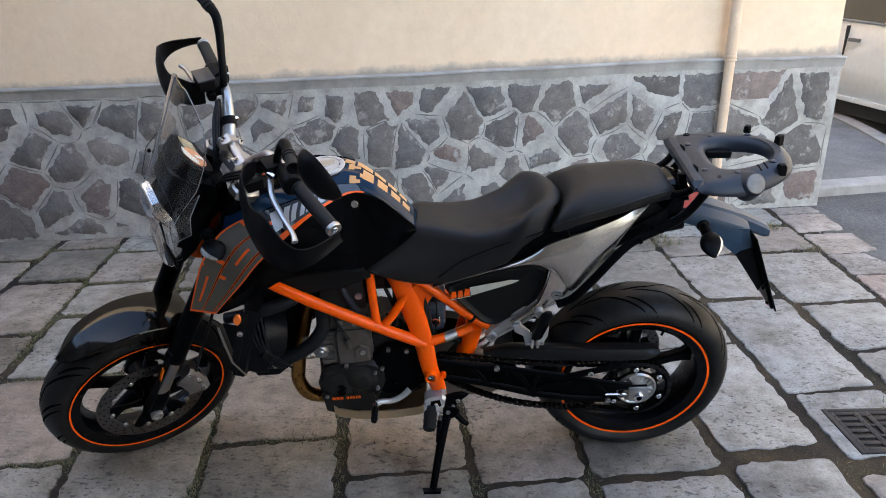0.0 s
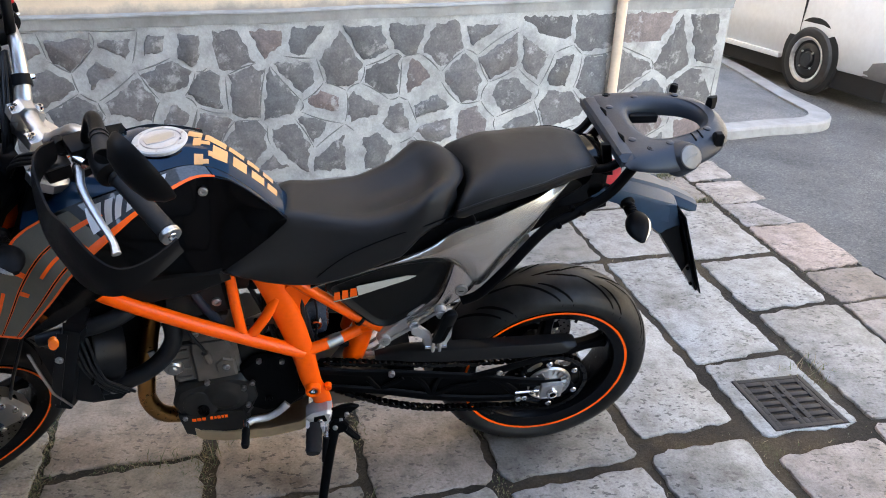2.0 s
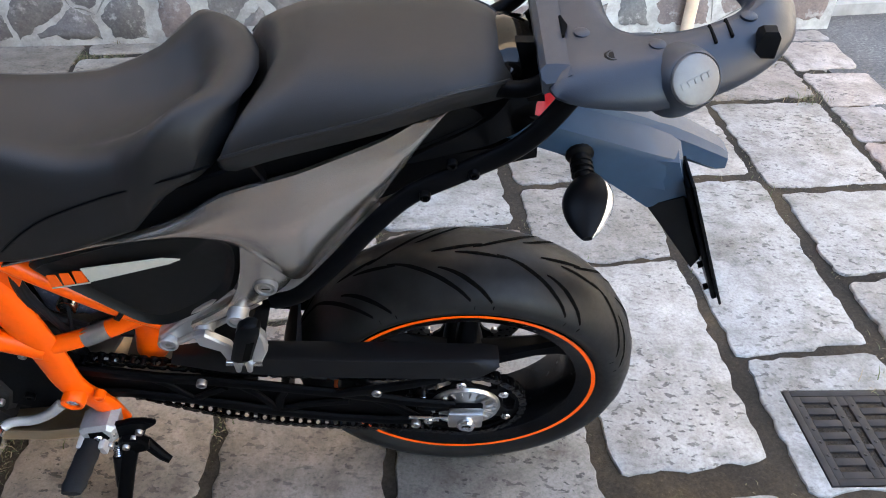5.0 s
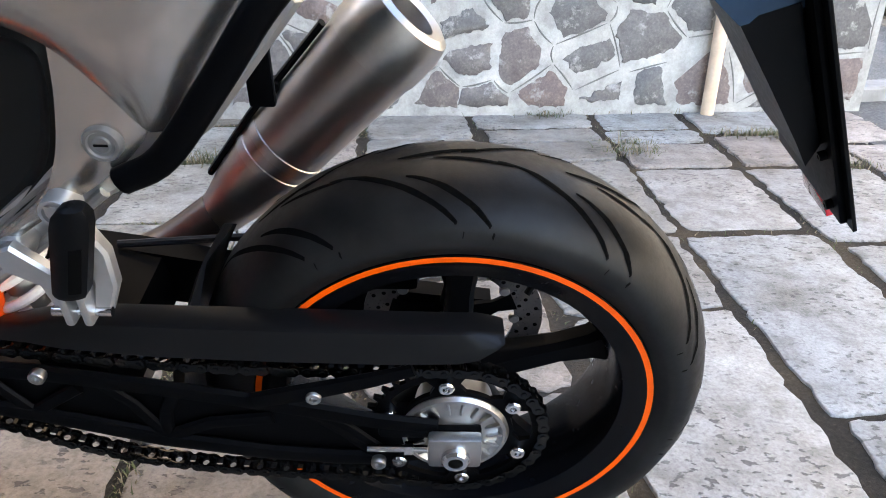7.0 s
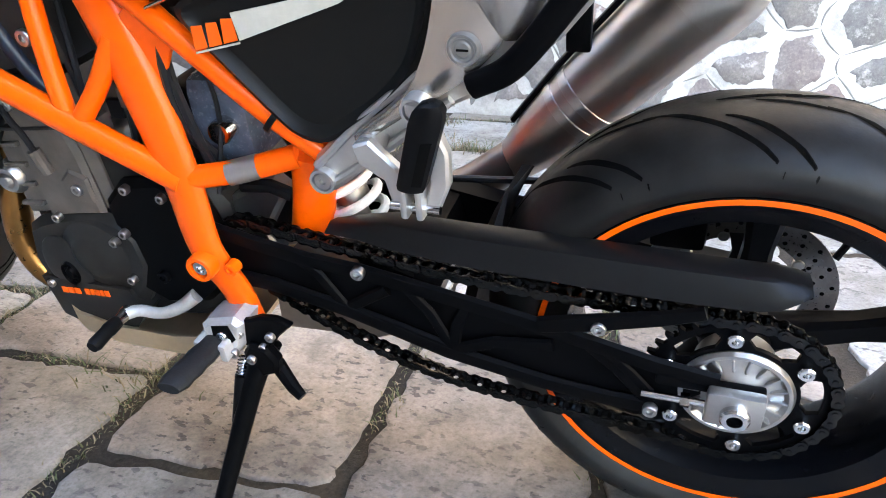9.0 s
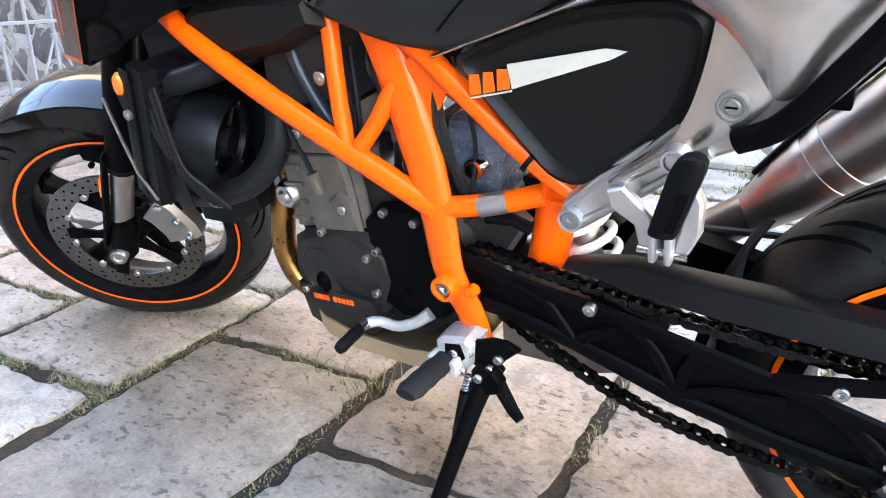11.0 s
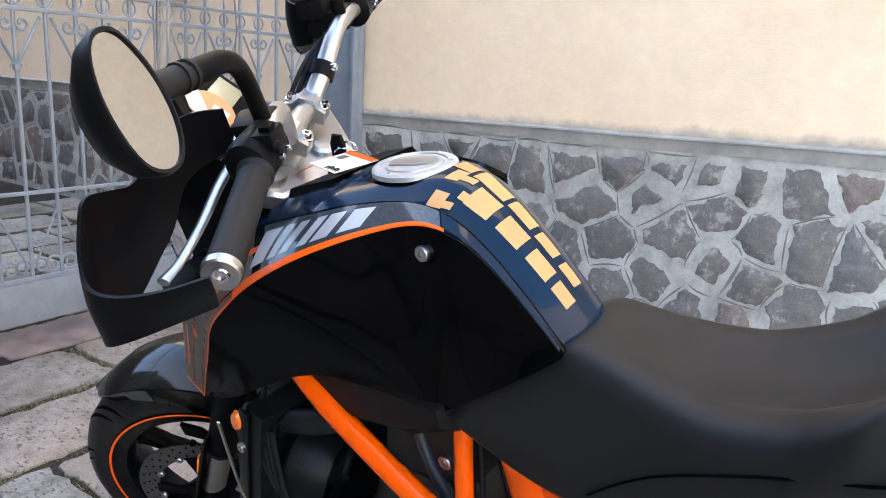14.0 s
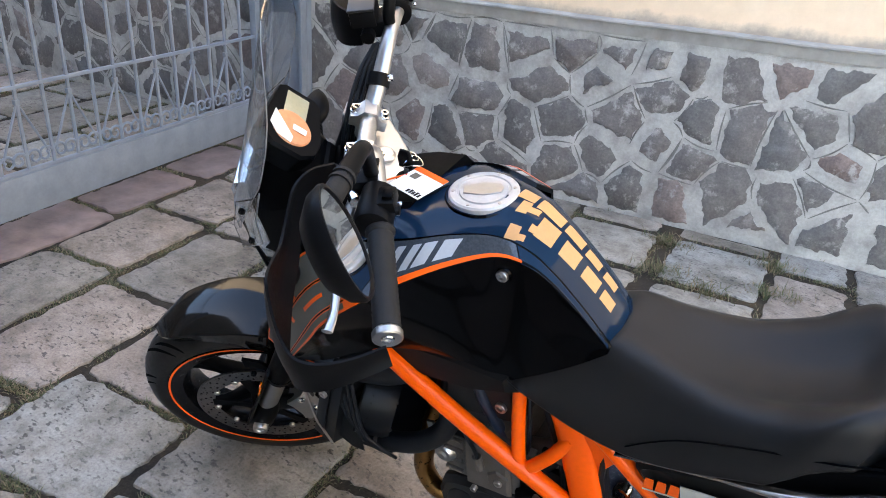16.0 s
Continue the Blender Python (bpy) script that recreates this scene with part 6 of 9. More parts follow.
def side_panel(s):
    flip = Matrix() if s > 0 else Matrix(((1, 0, 0, 0), (0.069, -1, 0, 0.022), (0, 0, 1, 0), (0, 0, 0, 1)))
    p = empty("tank_side_panel", None, bike)
    p["label"] = "gloss black tank shroud with orange-edged graphics"
    vs_ = [0, 0.06, 0.125, 0.19, 0.25, 0.29, 0.36, 0.45, 0.55, 0.66, 0.78, 0.88, 0.96, 1.0]
    bm = bmesh.new()
    rings = []
    for k in range(73):
        x = (S_END if s > 0 else 7.9) * k / 72
        outer = [flip @ panel_point(x, v) for v in vs_]
        inner = [flip @ panel_point(x, v, -0.008) for v in vs_[::-1]]
        rings.append(outer + inner)
    add_loft(bm, rings)
    part("shroud", bm, GLOSS, p, angle=48)
    def band(name, x0, x1, v0, v1, mat, out=0.0007, n=28, label="", slant=0.0):
        bm = bmesh.new()
        m_ = 5
        g = [[bm.verts.new(flip @ panel_point(x0 + (x1 - x0) * i / n + slant * (v0 + (v1 - v0) * j / m_), v0 + (v1 - v0) * j / m_, out)) for j in range(m_ + 1)] for i in range(n + 1)]
        for i in range(n):
            for j in range(m_):
                bm.faces.new((g[i][j], g[i + 1][j], g[i + 1][j + 1], g[i][j + 1]))
        return part(name, bm, mat, p, label)
    band("carbon_band", 5.2, 8.7 if s > 0 else 7.8, 0.012, 0.215, plain("dark_carbon_print", (0.030, 0.036, 0.044), 0.3, vary=0.35, scale=260, coat=0.8, spec=0.1), 0.0006)
    band("orange_line", 0.1, 8.8 if s > 0 else 7.8, 0.214, 0.252, ORANGE_DECAL, 0.0010, 80)
    band("orange_line", 0.1, 4.6, 0.0, 0.020, ORANGE_DECAL, 0.0010, 50)
    band("orange_line", 3.6, 5.4, 0.10, 0.125, ORANGE_DECAL, 0.0010, 30)
    band("grey_band", 0.1, 5.0, 0.020, 0.214, GREY_DECAL, 0.0006, 40)
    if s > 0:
        # band that carries the reflected sky along the rear edge in its colour
        band("rear_edge", 8.75, 11.95, 0.015, 0.26, SKY_TINTED_BLACK, 0.0005, 40, "black shroud rear edge with sky reflection painted in")
    # slanted pale blocks of the printed wordmark
    for x0, w in ((5.35, 0.30), (5.72, 0.16), (5.95, 0.16), (6.25, 0.18), (6.50, 0.30), (6.95, 0.42)):
        band("print_block", x0, x0 + w, 0.045, 0.185, PALE_DECAL, 0.0012, 6, "pale slanted printed block", slant=-2.2)
    return p
side_panel(1)
side_panel(-1)


# outlined numerals on the shield ahead of the fold
def number_panel():
    def piece(name, u0, u1, v0, v1, mat, lift, label="", n=10):
        """u across the band from its outer edge, v along it from the front tip."""
        bm = bmesh.new()
        g = [[bm.verts.new(panel_point(4.6 * (v0 + (v1 - v0) * j / n), 0.25 * (u0 + (u1 - u0) * i / n), lift)) for j in range(n + 1)] for i in range(n + 1)]
        for i in range(n):
            for j in range(n):
                bm.faces.new((g[i][j], g[i + 1][j], g[i + 1][j + 1], g[i][j + 1]))
        return part(name, bm, mat, np_, label)
    np_ = empty("number_panel", None, bike)
    np_["label"] = "grey number graphic with orange outlines"
    piece("outline", 0.0, 1.0, 0.0, 1.0, ORANGE_DECAL, 0.0014, "orange outline")
    # three tall numerals side by side, each a grey block with narrow counters
    for u0, u1, six in ((0.04, 0.44, True), (0.49, 0.84, False), (0.89, 0.97, None)):
        w = u1 - u0
        piece("numeral", u0, u1, 0.03, 0.97, GREY_DECAL, 0.0020, "grey numeral")
        if six is None:
            continue
        lo, hi = ((0.12, 0.36), (0.52, 0.82)) if six else ((0.58, 0.84), (0.14, 0.42))
        piece("counter_line", u0 + 0.42 * w, u0 + 0.58 * w, *lo, ORANGE_DECAL, 0.0024, "orange line")
        a0, a1 = (u0 + 0.58 * w, u1) if six else (u0, u0 + 0.42 * w)
        b0 = hi[0] if six else hi[1] - 0.04
        piece("counter_line", a0, a1, b0, b0 + 0.04, ORANGE_DECAL, 0.0024, "orange line")
    piece("numeral_gap", 0.455, 0.475, 0.02, 0.98, GLOSS, 0.0020)
    piece("numeral_gap", 0.855, 0.875, 0.02, 0.98, GLOSS, 0.0020)
number_panel()
P("tank_bolt", bolts([(-0.8095, -0.1065, 0.9695)], 0.0095, 0.006), ALU)
P("tank_bolt_seat", lathe([(0.010, 0.0), (0.0125, 0.001), (0.014, -0.003)], 20, Matrix.Translation((-0.811, -0.106, 0.968)) @ LEFTWARD), GLOSS)
P("shroud_plug", bolts([(-1.055, -0.158, 0.795)], 0.0085, 0.004), BLACK)
P("under_tank_cover", side_slab([(-1.07, 0.735), (-1.0, 0.772), (-0.90, 0.785), (-0.79, 0.785), (-0.782, 0.740), (-0.86, 0.703), (-0.955, 0.686), (-1.045, 0.706)], -0.125, 0.10, 0.018), PANEL_BLACK, None, "matt dark cover below the tank")
P("frame_bolt", bolts([(-0.822, -0.092, 0.666)], 0.0105, 0.007), ALU)

# -- seat --
def seat_ring(x, zt, zb, w, wb, dish):
    half = [(0.0, zt - dish), (0.30 * w, zt - dish * 0.9), (0.55 * w, zt - dish * 0.25), (0.74 * w, zt), (0.90 * w, zt - 0.008), (1.0 * w, zt - 0.026), (w + (wb - w) * 0.5, (zt - 0.026 + zb) / 2), (wb, zb + 0.008), (wb - 0.004, zb), (wb * 0.5, zb - 0.002)]
    bow = lerp(x, (-0.42, -0.29, -0.24, -0.12), (0.0, 4.2, 4.2, 0.0))
    return [(x - bow * y * y, -y, z) for y, z in half] + [(x - bow * y * y, y, z) for y, z in half[:0:-1]]


def stations(rows, n):
    xs = [r[0] for r in rows]
    out = []
    for k in range(n + 1):
        x = xs[0] + (xs[-1] - xs[0]) * (k / n)
        out.append((x, *[lerp(x, xs, [r[i] for r in rows]) for i in range(1, len(rows[0]))]))
    # soften the corners of the interpolation
    sm = out[:]
    for _ in range(2):
        sm = [sm[0]] + [tuple([sm[i][0]] + [(sm[i - 1][j] + 2 * sm[i][j] + sm[i + 1][j]) / 4 for j in range(1, len(sm[i]))]) for i in range(1, n)] + [sm[-1]]
    return sm


seat = empty("seat", None, bike)
seat["label"] = "black vinyl two-part motorcycle seat"
rider = [(-0.800, 0.784, 0.768, 0.112, 0.120, 0.0), (-0.775, 0.800, 0.758, 0.112, 0.124, 0.0), (-0.70, 0.850, 0.736, 0.092, 0.127, 0.0), (-0.655, 0.880, 0.727, 0.080, 0.128, 0.0), (-0.60, 0.871, 0.725, 0.088, 0.129, 0.002), (-0.55, 0.866, 0.738, 0.100, 0.132, 0.006), (-0.50, 0.866, 0.760, 0.112, 0.136, 0.012), (-0.455, 0.880, 0.784, 0.122, 0.138, 0.022), (-0.40, 0.908, 0.808, 0.128, 0.139, 0.036), (-0.350, 0.934, 0.834, 0.128, 0.138, 0.036), (-0.322, 0.950, 0.852, 0.125, 0.136, 0.012), (-0.305, 0.952, 0.855, 0.123, 0.135, 0.003), (-0.283, 0.950, 0.868, 0.118, 0.132, 0.003), (-0.270, 0.938, 0.875, 0.112, 0.128, 0.0)]
part("rider_seat", loft([seat_ring(*r) for r in stations(rider, 60)]), VINYL, seat, angle=70)
pil = [(-0.262, 0.925, 0.892, 0.112), (-0.245, 0.964, 0.907, 0.126), (-0.20, 0.986, 0.934, 0.127), (-0.12, 0.991, 0.964, 0.116), (-0.05, 0.992, 0.980, 0.098), (-0.005, 0.987, 0.978, 0.079), (0.015, 0.979, 0.971, 0.063), (0.024, 0.969, 0.963, 0.046)]


def pillion_ring(x, zt, ze, w):
    """A crowned cushion with a crisp piped edge and a narrow side."""
    d = zt - ze
    half = [(0.0, zt), (0.45 * w, zt - 0.06 * d), (0.72 * w, zt - 0.26 * d), (0.90 * w, zt - 0.62 * d), (w, ze), (w + 0.0005, ze - 0.006), (w - 0.004, ze - 0.026), (w - 0.012, ze - 0.030), (w * 0.5, ze - 0.032)]
    bow = lerp(x, (-0.26, -0.24, -0.12), (3.6, 3.6, 0.0))
    return [(x - bow * y * y, -y, z) for y, z in half] + [(x - bow * y * y, y, z) for y, z in half[:0:-1]]


_rings = [pillion_ring(*r) for r in stations(pil, 40)]
part("pillion_seat", loft(_rings), VINYL, seat, angle=70)
for s in (4, -4):
    part("piping", tube([_rings[k][s] for k in range(2, 40)], 0.0022, 6), VINYL, seat)
base = [(-0.300, 0.880, 0.846, 0.118, 0.121, 0.0), (-0.20, 0.90, 0.868, 0.110, 0.112, 0.0), (-0.10, 0.922, 0.885, 0.094, 0.096, 0.0), (0.0, 0.955, 0.915, 0.062, 0.064, 0.0), (0.02, 0.958, 0.925, 0.045, 0.047, 0.0)]
part("seat_base", loft([seat_ring(*r) for r in stations(base, 16)]), MATT_BLACK, seat)
# stitched seam along the rider seat's flank
for s in (1, -1):
    part("seam", tube(smooth_path([(-0.600, -0.1265 * s, 0.748), (-0.565, -0.1255 * s, 0.780), (-0.520, -0.1235 * s, 0.810), (-0.44, -0.1275 * s, 0.850), (-0.36, -0.1315 * s, 0.882), (-0.31, -0.1265 * s, 0.900)], 6), 0.0016, 6), MATT_BLACK, seat)

for s in (1, -1):
    part("seat_skirt", side_slab([(-0.62, 0.722), (-0.50, 0.752), (-0.36, 0.785), (-0.29, 0.80), (-0.25, 0.86), (-0.27, 0.90), (-0.36, 0.86), (-0.48, 0.80), (-0.60, 0.755)], -0.122 * s, -0.104 * s, 0.003), MATT_BLACK, seat)

# -- silver tail panels and the black panel they frame --
def skin_y(x):
    return lerp(x, (-0.62, -0.46, -0.33, -0.22, -0.12, -0.05), (0.124, 0.132, 0.139, 0.128, 0.104, 0.080))


def tail_panel(s):
    flip = Matrix() if s > 0 else MIRRORED
    bm = bmesh.new()
    def patch(A, Bs, rows=9, bulge=0.020):
        n = len(A)
        outer, inner = [], []
        for i in range(n):
            a, b = Vector((A[i][0], 0, A[i][1])), Vector((Bs[i][0], 0, Bs[i][1]))
            o_, i_ = [], []
            for j in range(rows + 1):
                f = j / rows
                p = a.lerp(b, f)
                y = skin_y(p.x) + bulge * lerp(p.x, (-0.47, -0.36, -0.25, -0.05), (0.10, 0.6, 1.0, 0.5)) * math.sin(math.pi * min(1.0, f * 0.98 + 0.01))
                o_.append(bm.verts.new(flip @ Vector((p.x, -y, p.z))))
                i_.append(bm.verts.new(flip @ Vector((p.x, -y + 0.007, p.z))))
            outer.append(o_)
            inner.append(i_)
        for g in (outer, inner):
            for i in range(n - 1):
                for j in range(rows):
                    bm.faces.new((g[i][j], g[i + 1][j], g[i + 1][j + 1], g[i][j + 1]))
        for i in range(n - 1):
            for j in (0, rows):
                bm.faces.new((outer[i][j], outer[i + 1][j], inner[i + 1][j], inner[i][j]))
        for i in (0, n - 1):
            for j in range(rows):
                bm.faces.new((outer[i][j], outer[i][j + 1], inner[i][j + 1], inner[i][j]))
    def dense(pts, n=5):
        return [(p.x, p.y) for p in smooth_path([(x, z, 0) for x, z in pts], n)]
    patch(dense([(-0.615, 0.718), (-0.50, 0.762), (-0.43, 0.788), (-0.36, 0.822), (-0.31, 0.858), (-0.25, 0.879), (-0.19, 0.897), (-0.12, 0.920), (-0.050, 0.954)]),
          dense([(-0.615, 0.7145), (-0.50, 0.756), (-0.43, 0.780), (-0.36, 0.794), (-0.302, 0.774), (-0.245, 0.702), (-0.200, 0.744), (-0.142, 0.812), (-0.053, 0.945)]))
    patch(dense([(-0.300, 0.778), (-0.308, 0.73), (-0.322, 0.682), (-0.345, 0.645), (-0.40, 0.600)]), dense([(-0.243, 0.722), (-0.252, 0.695), (-0.285, 0.664), (-0.335, 0.632), (-0.395, 0.590)]), 6, 0.006)
    return part("tail_panel", bm, SILVER, bike, "satin silver tail side panel", angle=50)
tail_panel(1)
tail_panel(-1)
lock = P("seat_lock", lathe([(0.0, 0.003), (0.0062, 0.003), (0.0078, 0.0018), (0.0102, 0.0018), (0.0113, 0.0036), (0.0138, 0.0036), (0.0153, 0.001), (0.0153, -0.006)], 28, Matrix.Translation((-0.280, -0.1405, 0.697)) @ LEFTWARD), BADGE, None, "round seat lock")
part("key_slot", box((-0.2855, -0.1442, 0.6960), (-0.2745, -0.1434, 0.6980)), RECESS_SHADE, lock)


def airbox_panel(s):
    flip = Matrix() if s > 0 else MIRRORED
    o = [(-0.585, 0.716), (-0.545, 0.735), (-0.44, 0.774), (-0.33, 0.784), (-0.305, 0.768), (-0.312, 0.72), (-0.330, 0.668), (-0.37, 0.625), (-0.440, 0.580), (-0.475, 0.588), (-0.515, 0.632), (-0.565, 0.688)]
    cx, cz = -0.43, 0.69
    dense = []
    for i in range(len(o)):
        a, b = Vector(o[i - 1]), Vector(o[i])
        dense += [a.lerp(b, k / 4) for k in range(4)]
    for _ in range(2):
        dense = [(dense[i - 1] + 2 * dense[i] + dense[(i + 1) % len(dense)]) / 4 for i in range(len(dense))]
    bm = bmesh.new()
    rings = []
    for sc, y in ((1.03, 0.105), (1.02, 0.122), (0.95, 0.127), (0.90, 0.121), (0.84, 0.118), (0.45, 0.119)):
        rings.append([flip @ Vector((cx + (p.x - cx) * sc, -y, cz + (p.y - cz) * sc)) for p in dense])
    add_loft(bm, rings)
    return part("airbox_panel", bm, PANEL_BLACK, bike, "matt black airbox side panel", angle=25)
airbox_panel(1)
airbox_panel(-1)
for x0, x1, z0 in ((-0.566, -0.551, 0.6765), (-0.548, -0.533, 0.6805), (-0.530, -0.514, 0.6850)):
    P("brand_block", side_slab([(x0, z0), (x1, z0 + (x1 - x0) * 0.24), (x1 - 0.001, z0 + 0.0255), (x0 + 0.002, z0 + 0.0245)], -0.1280, -0.1265, 0.0), ORANGE_DECAL, None, "orange printed block")
P("brand_rule", side_slab([(-0.566, 0.6725), (-0.512, 0.6855), (-0.512, 0.6875), (-0.566, 0.6745)], -0.1278, -0.1265, 0.0), STRIPE)
P("brand_stripe", side_slab([(-0.511, 0.689), (-0.40, 0.728), (-0.383, 0.737), (-0.405, 0.739), (-0.515, 0.716)], -0.1285, -0.1265, 0.0), STRIPE, None, "off-white printed stripe running to a point")

# -- tail, light, number plate holder, indicators --
tail = empty("tail_section", None, bike)
tail["label"] = "black plastic tail with number plate holder"
part("tail_cover", loft([[(x, 0.008 - w, z0), (x, 0.008 - w * 0.92, z1 - 0.012), (x, 0.008 - w * 0.6, z1), (x, 0.008 + w * 0.6, z1), (x, 0.008 + w * 0.92, z1 - 0.012), (x, 0.008 + w, z0)] for x, w, z0, z1 in ((-0.10, 0.088, 0.86, 0.935), (0.0, 0.074, 0.880, 0.962), (0.035, 0.066, 0.895, 0.962), (0.052, 0.058, 0.905, 0.950))]), GLOSS, tail)
lens = part("tail_light", loft([[(x, 0.010 - w, z0), (x, 0.010 - w * 0.72, z1), (x, 0.010 + w * 0.72, z1), (x, 0.010 + w, z0)] for x, w, z0, z1 in ((0.036, 0.058, 0.918, 0.952), (0.062, 0.056, 0.906, 0.966), (0.088, 0.044, 0.908, 0.950), (0.102, 0.026, 0.914, 0.930))]), RED_LENS, tail, "faceted red tail light lens")
part("light_trim", tube([(0.036, -0.049, 0.916), (0.066, -0.047, 0.903), (0.096, -0.030, 0.908)], 0.0032, 8), MATT_BLACK, lens)
part("under_tail", loft([[(x, -w, z + 0.012), (x, -w * 0.9, z + h), (x, w * 0.9, z + h), (x, w, z + 0.012), (x, w * 0.8, z), (x, -w * 0.8, z)] for x, w, z, h in ((-0.22, 0.10, 0.76, 0.06), (-0.10, 0.088, 0.815, 0.05), (0.0, 0.072, 0.838, 0.036), (0.06, 0.060, 0.845, 0.030))]), MATT_BLACK, tail)
TAIL_Y = 0.012
# tongue: a flat-topped beam with a chamfer along each side, falling to the rear
part("plate_tongue", loft([[(x, TAIL_Y + y * w, z + dz) for y, dz in ((-1, -h), (-1.0, -0.010), (-0.93, 0.0), (-0.42, 0.010), (0.42, 0.010), (0.93, 0.0), (1.0, -0.010), (1, -h), (0.8, -h - 0.004), (-0.8, -h - 0.004))] for x, w, z, h in ((0.02, 0.060, 0.898, 0.020), (0.085, 0.070, 0.896, 0.034), (0.15, 0.072, 0.877, 0.046), (0.20, 0.071, 0.860, 0.050), (0.236, 0.066, 0.846, 0.050), (0.250, 0.056, 0.838, 0.046))]), TAIL_PLASTIC, tail, angle=28)
part("tongue_ridge", loft([[(x, TAIL_Y + y * w, z + dz) for y, dz in ((-1, 0), (-0.72, 0.009), (0.72, 0.009), (1, 0))] for x, w, z in ((0.06, 0.026, 0.905), (0.13, 0.030, 0.891), (0.20, 0.027, 0.868), (0.235, 0.022, 0.852))]), TAIL_PLASTIC, tail)
part("plate_lamp", loft([[(x, TAIL_Y + w * y, z + h * v) for y, v in ((-1, -0.5), (-0.86, 0.6), (-0.5, 1), (0.5, 1), (0.86, 0.6), (1, -0.5), (0.7, -1), (-0.7, -1))] for x, w, h, z in ((0.195, 0.034, 0.018, 0.858), (0.238, 0.033, 0.020, 0.842), (0.268, 0.030, 0.020, 0.828), (0.310, 0.026, 0.018, 0.808), (0.326, 0.020, 0.013, 0.800))]), TAIL_PLASTIC, tail, "bevelled plate lamp housing", angle=28)
part("apron_upper", loft([[(x0, TAIL_Y - w, z0), (x0, TAIL_Y + w, z0), (x1, TAIL_Y + w * 0.94, z1), (x1 + 0.006, TAIL_Y + w * 0.5, z1), (x1 + 0.006, TAIL_Y - w * 0.5, z1), (x1, TAIL_Y - w * 0.94, z1)] for x0, z0, x1, z1, w in ((0.085, 0.866, 0.240, 0.846, 0.0715), (0.135, 0.830, 0.250, 0.822, 0.0705), (0.180, 0.796, 0.262, 0.800, 0.069), (0.219, 0.764, 0.272, 0.780, 0.066))]), TAIL_PLASTIC, tail, angle=28)
part("apron_lower", loft([[(x0, TAIL_Y - w, z0), (x0, TAIL_Y + w, z0), (x1 - 0.008, TAIL_Y + w, z1), (x1, TAIL_Y + w * 0.8, z1), (x1, TAIL_Y - w * 0.8, z1), (x1 - 0.008, TAIL_Y - w, z1)] for x0, z0, x1, z1, w in ((0.217, 0.768, 0.271, 0.784, 0.0655), (0.262, 0.708, 0.292, 0.735, 0.065), (0.300, 0.656, 0.314, 0.688, 0.064), (0.318, 0.630, 0.332, 0.652, 0.060))]), BLACK, tail, angle=28)
_pl = Matrix.Translation((0.308, TAIL_Y, 0.703)) @ Matrix.Rotation(radians(-24.4), 4, "Y")
part("number_plate", box((0.004, -0.088, -0.142), (0.008, 0.088, 0.130), 0.001, _pl), BLACK, tail, "number plate seen from its dark back edge")
part("plate_frame", box((-0.004, -0.080, -0.136), (0.0038, 0.080, 0.124), 0.003, _pl), MATT_BLACK, tail)
part("reflector", box((0.000, -0.03, -0.166), (0.008, 0.03, -0.144), 0.002, _pl), RED_LENS, tail)
for dz in (-0.118, -0.06):
    part("plate_screw", bolts([(-0.005, -0.066, dz)], 0.005, 0.006, Matrix.Rotation(-math.pi / 2, 4, "Y")), MATT_BLACK, tail, m=_pl)



INDICATOR_LENS = plain("clear_ribbed_lens", (0.46, 0.46, 0.46), 0.16, metal=0.45, vary=0.45, scale=90, coat=1.0)


def indicator(name, at, out, back, parent, m=None):
    """Ribbed stalk and a leaf-shaped body along it; out is the stalk's way, back the lens's way."""
    g = empty(name, m, parent)
    a, o, b = Vector(at), Vector(out).normalized(), Vector(back).normalized()
    part("stalk", tube([a, a + o * 0.010, a + o * 0.014, a + o * 0.046], [0.019, 0.0175, 0.0125, 0.0110], 16), BLACK, g)
    for k in range(3):
        part("stalk_ring", tube([a + o * (0.020 + 0.008 * k), a + o * (0.0235 + 0.008 * k)], 0.0140, 14), BLACK, g)
    b = (b - o * b.dot(o)).normalized()
    side = o.cross(b).normalized()
    c = a + o * 0.084
    def body(t0, t1, sc):
        """A leaf: its outline narrows to a point at the outer end; t goes round from the housing's back to the lens."""
        rings = []
        for k in range(15):
            f = k / 14
            l = 0.043 * (2 * f - 1)
            w = 0.029 * (math.sin(math.pi * (0.06 + 0.90 * f) ** 0.85)) ** 0.75 + 0.0015
            h = 0.62 * w
            arc = [t0 + (t1 - t0) * j / 12 for j in range(13)]
            rings.append([c + o * (l * (1 + 0.12 * (sc > 1))) - b * 0.006 * (2 * f - 1) + (b * (w * math.cos(t)) + side * (h * math.sin(t))) * sc for t in arc])
        return loft(rings)
    part("housing", body(radians(46), radians(314), 1.0), BLACK, g, angle=50)
    part("lens", body(radians(-48), radians(48), 0.985), INDICATOR_LENS, g, "clear silvery lens", angle=50)
    return g
indicator("rear_indicator", (0.112, -0.050, 0.862), (0.03, -0.96, -0.17), (0.98, 0.1, 0.10), bike)
indicator("rear_indicator", (0.112, 0.074, 0.862), (0.03, 0.96, -0.17), (0.98, -0.1, 0.10), bike)

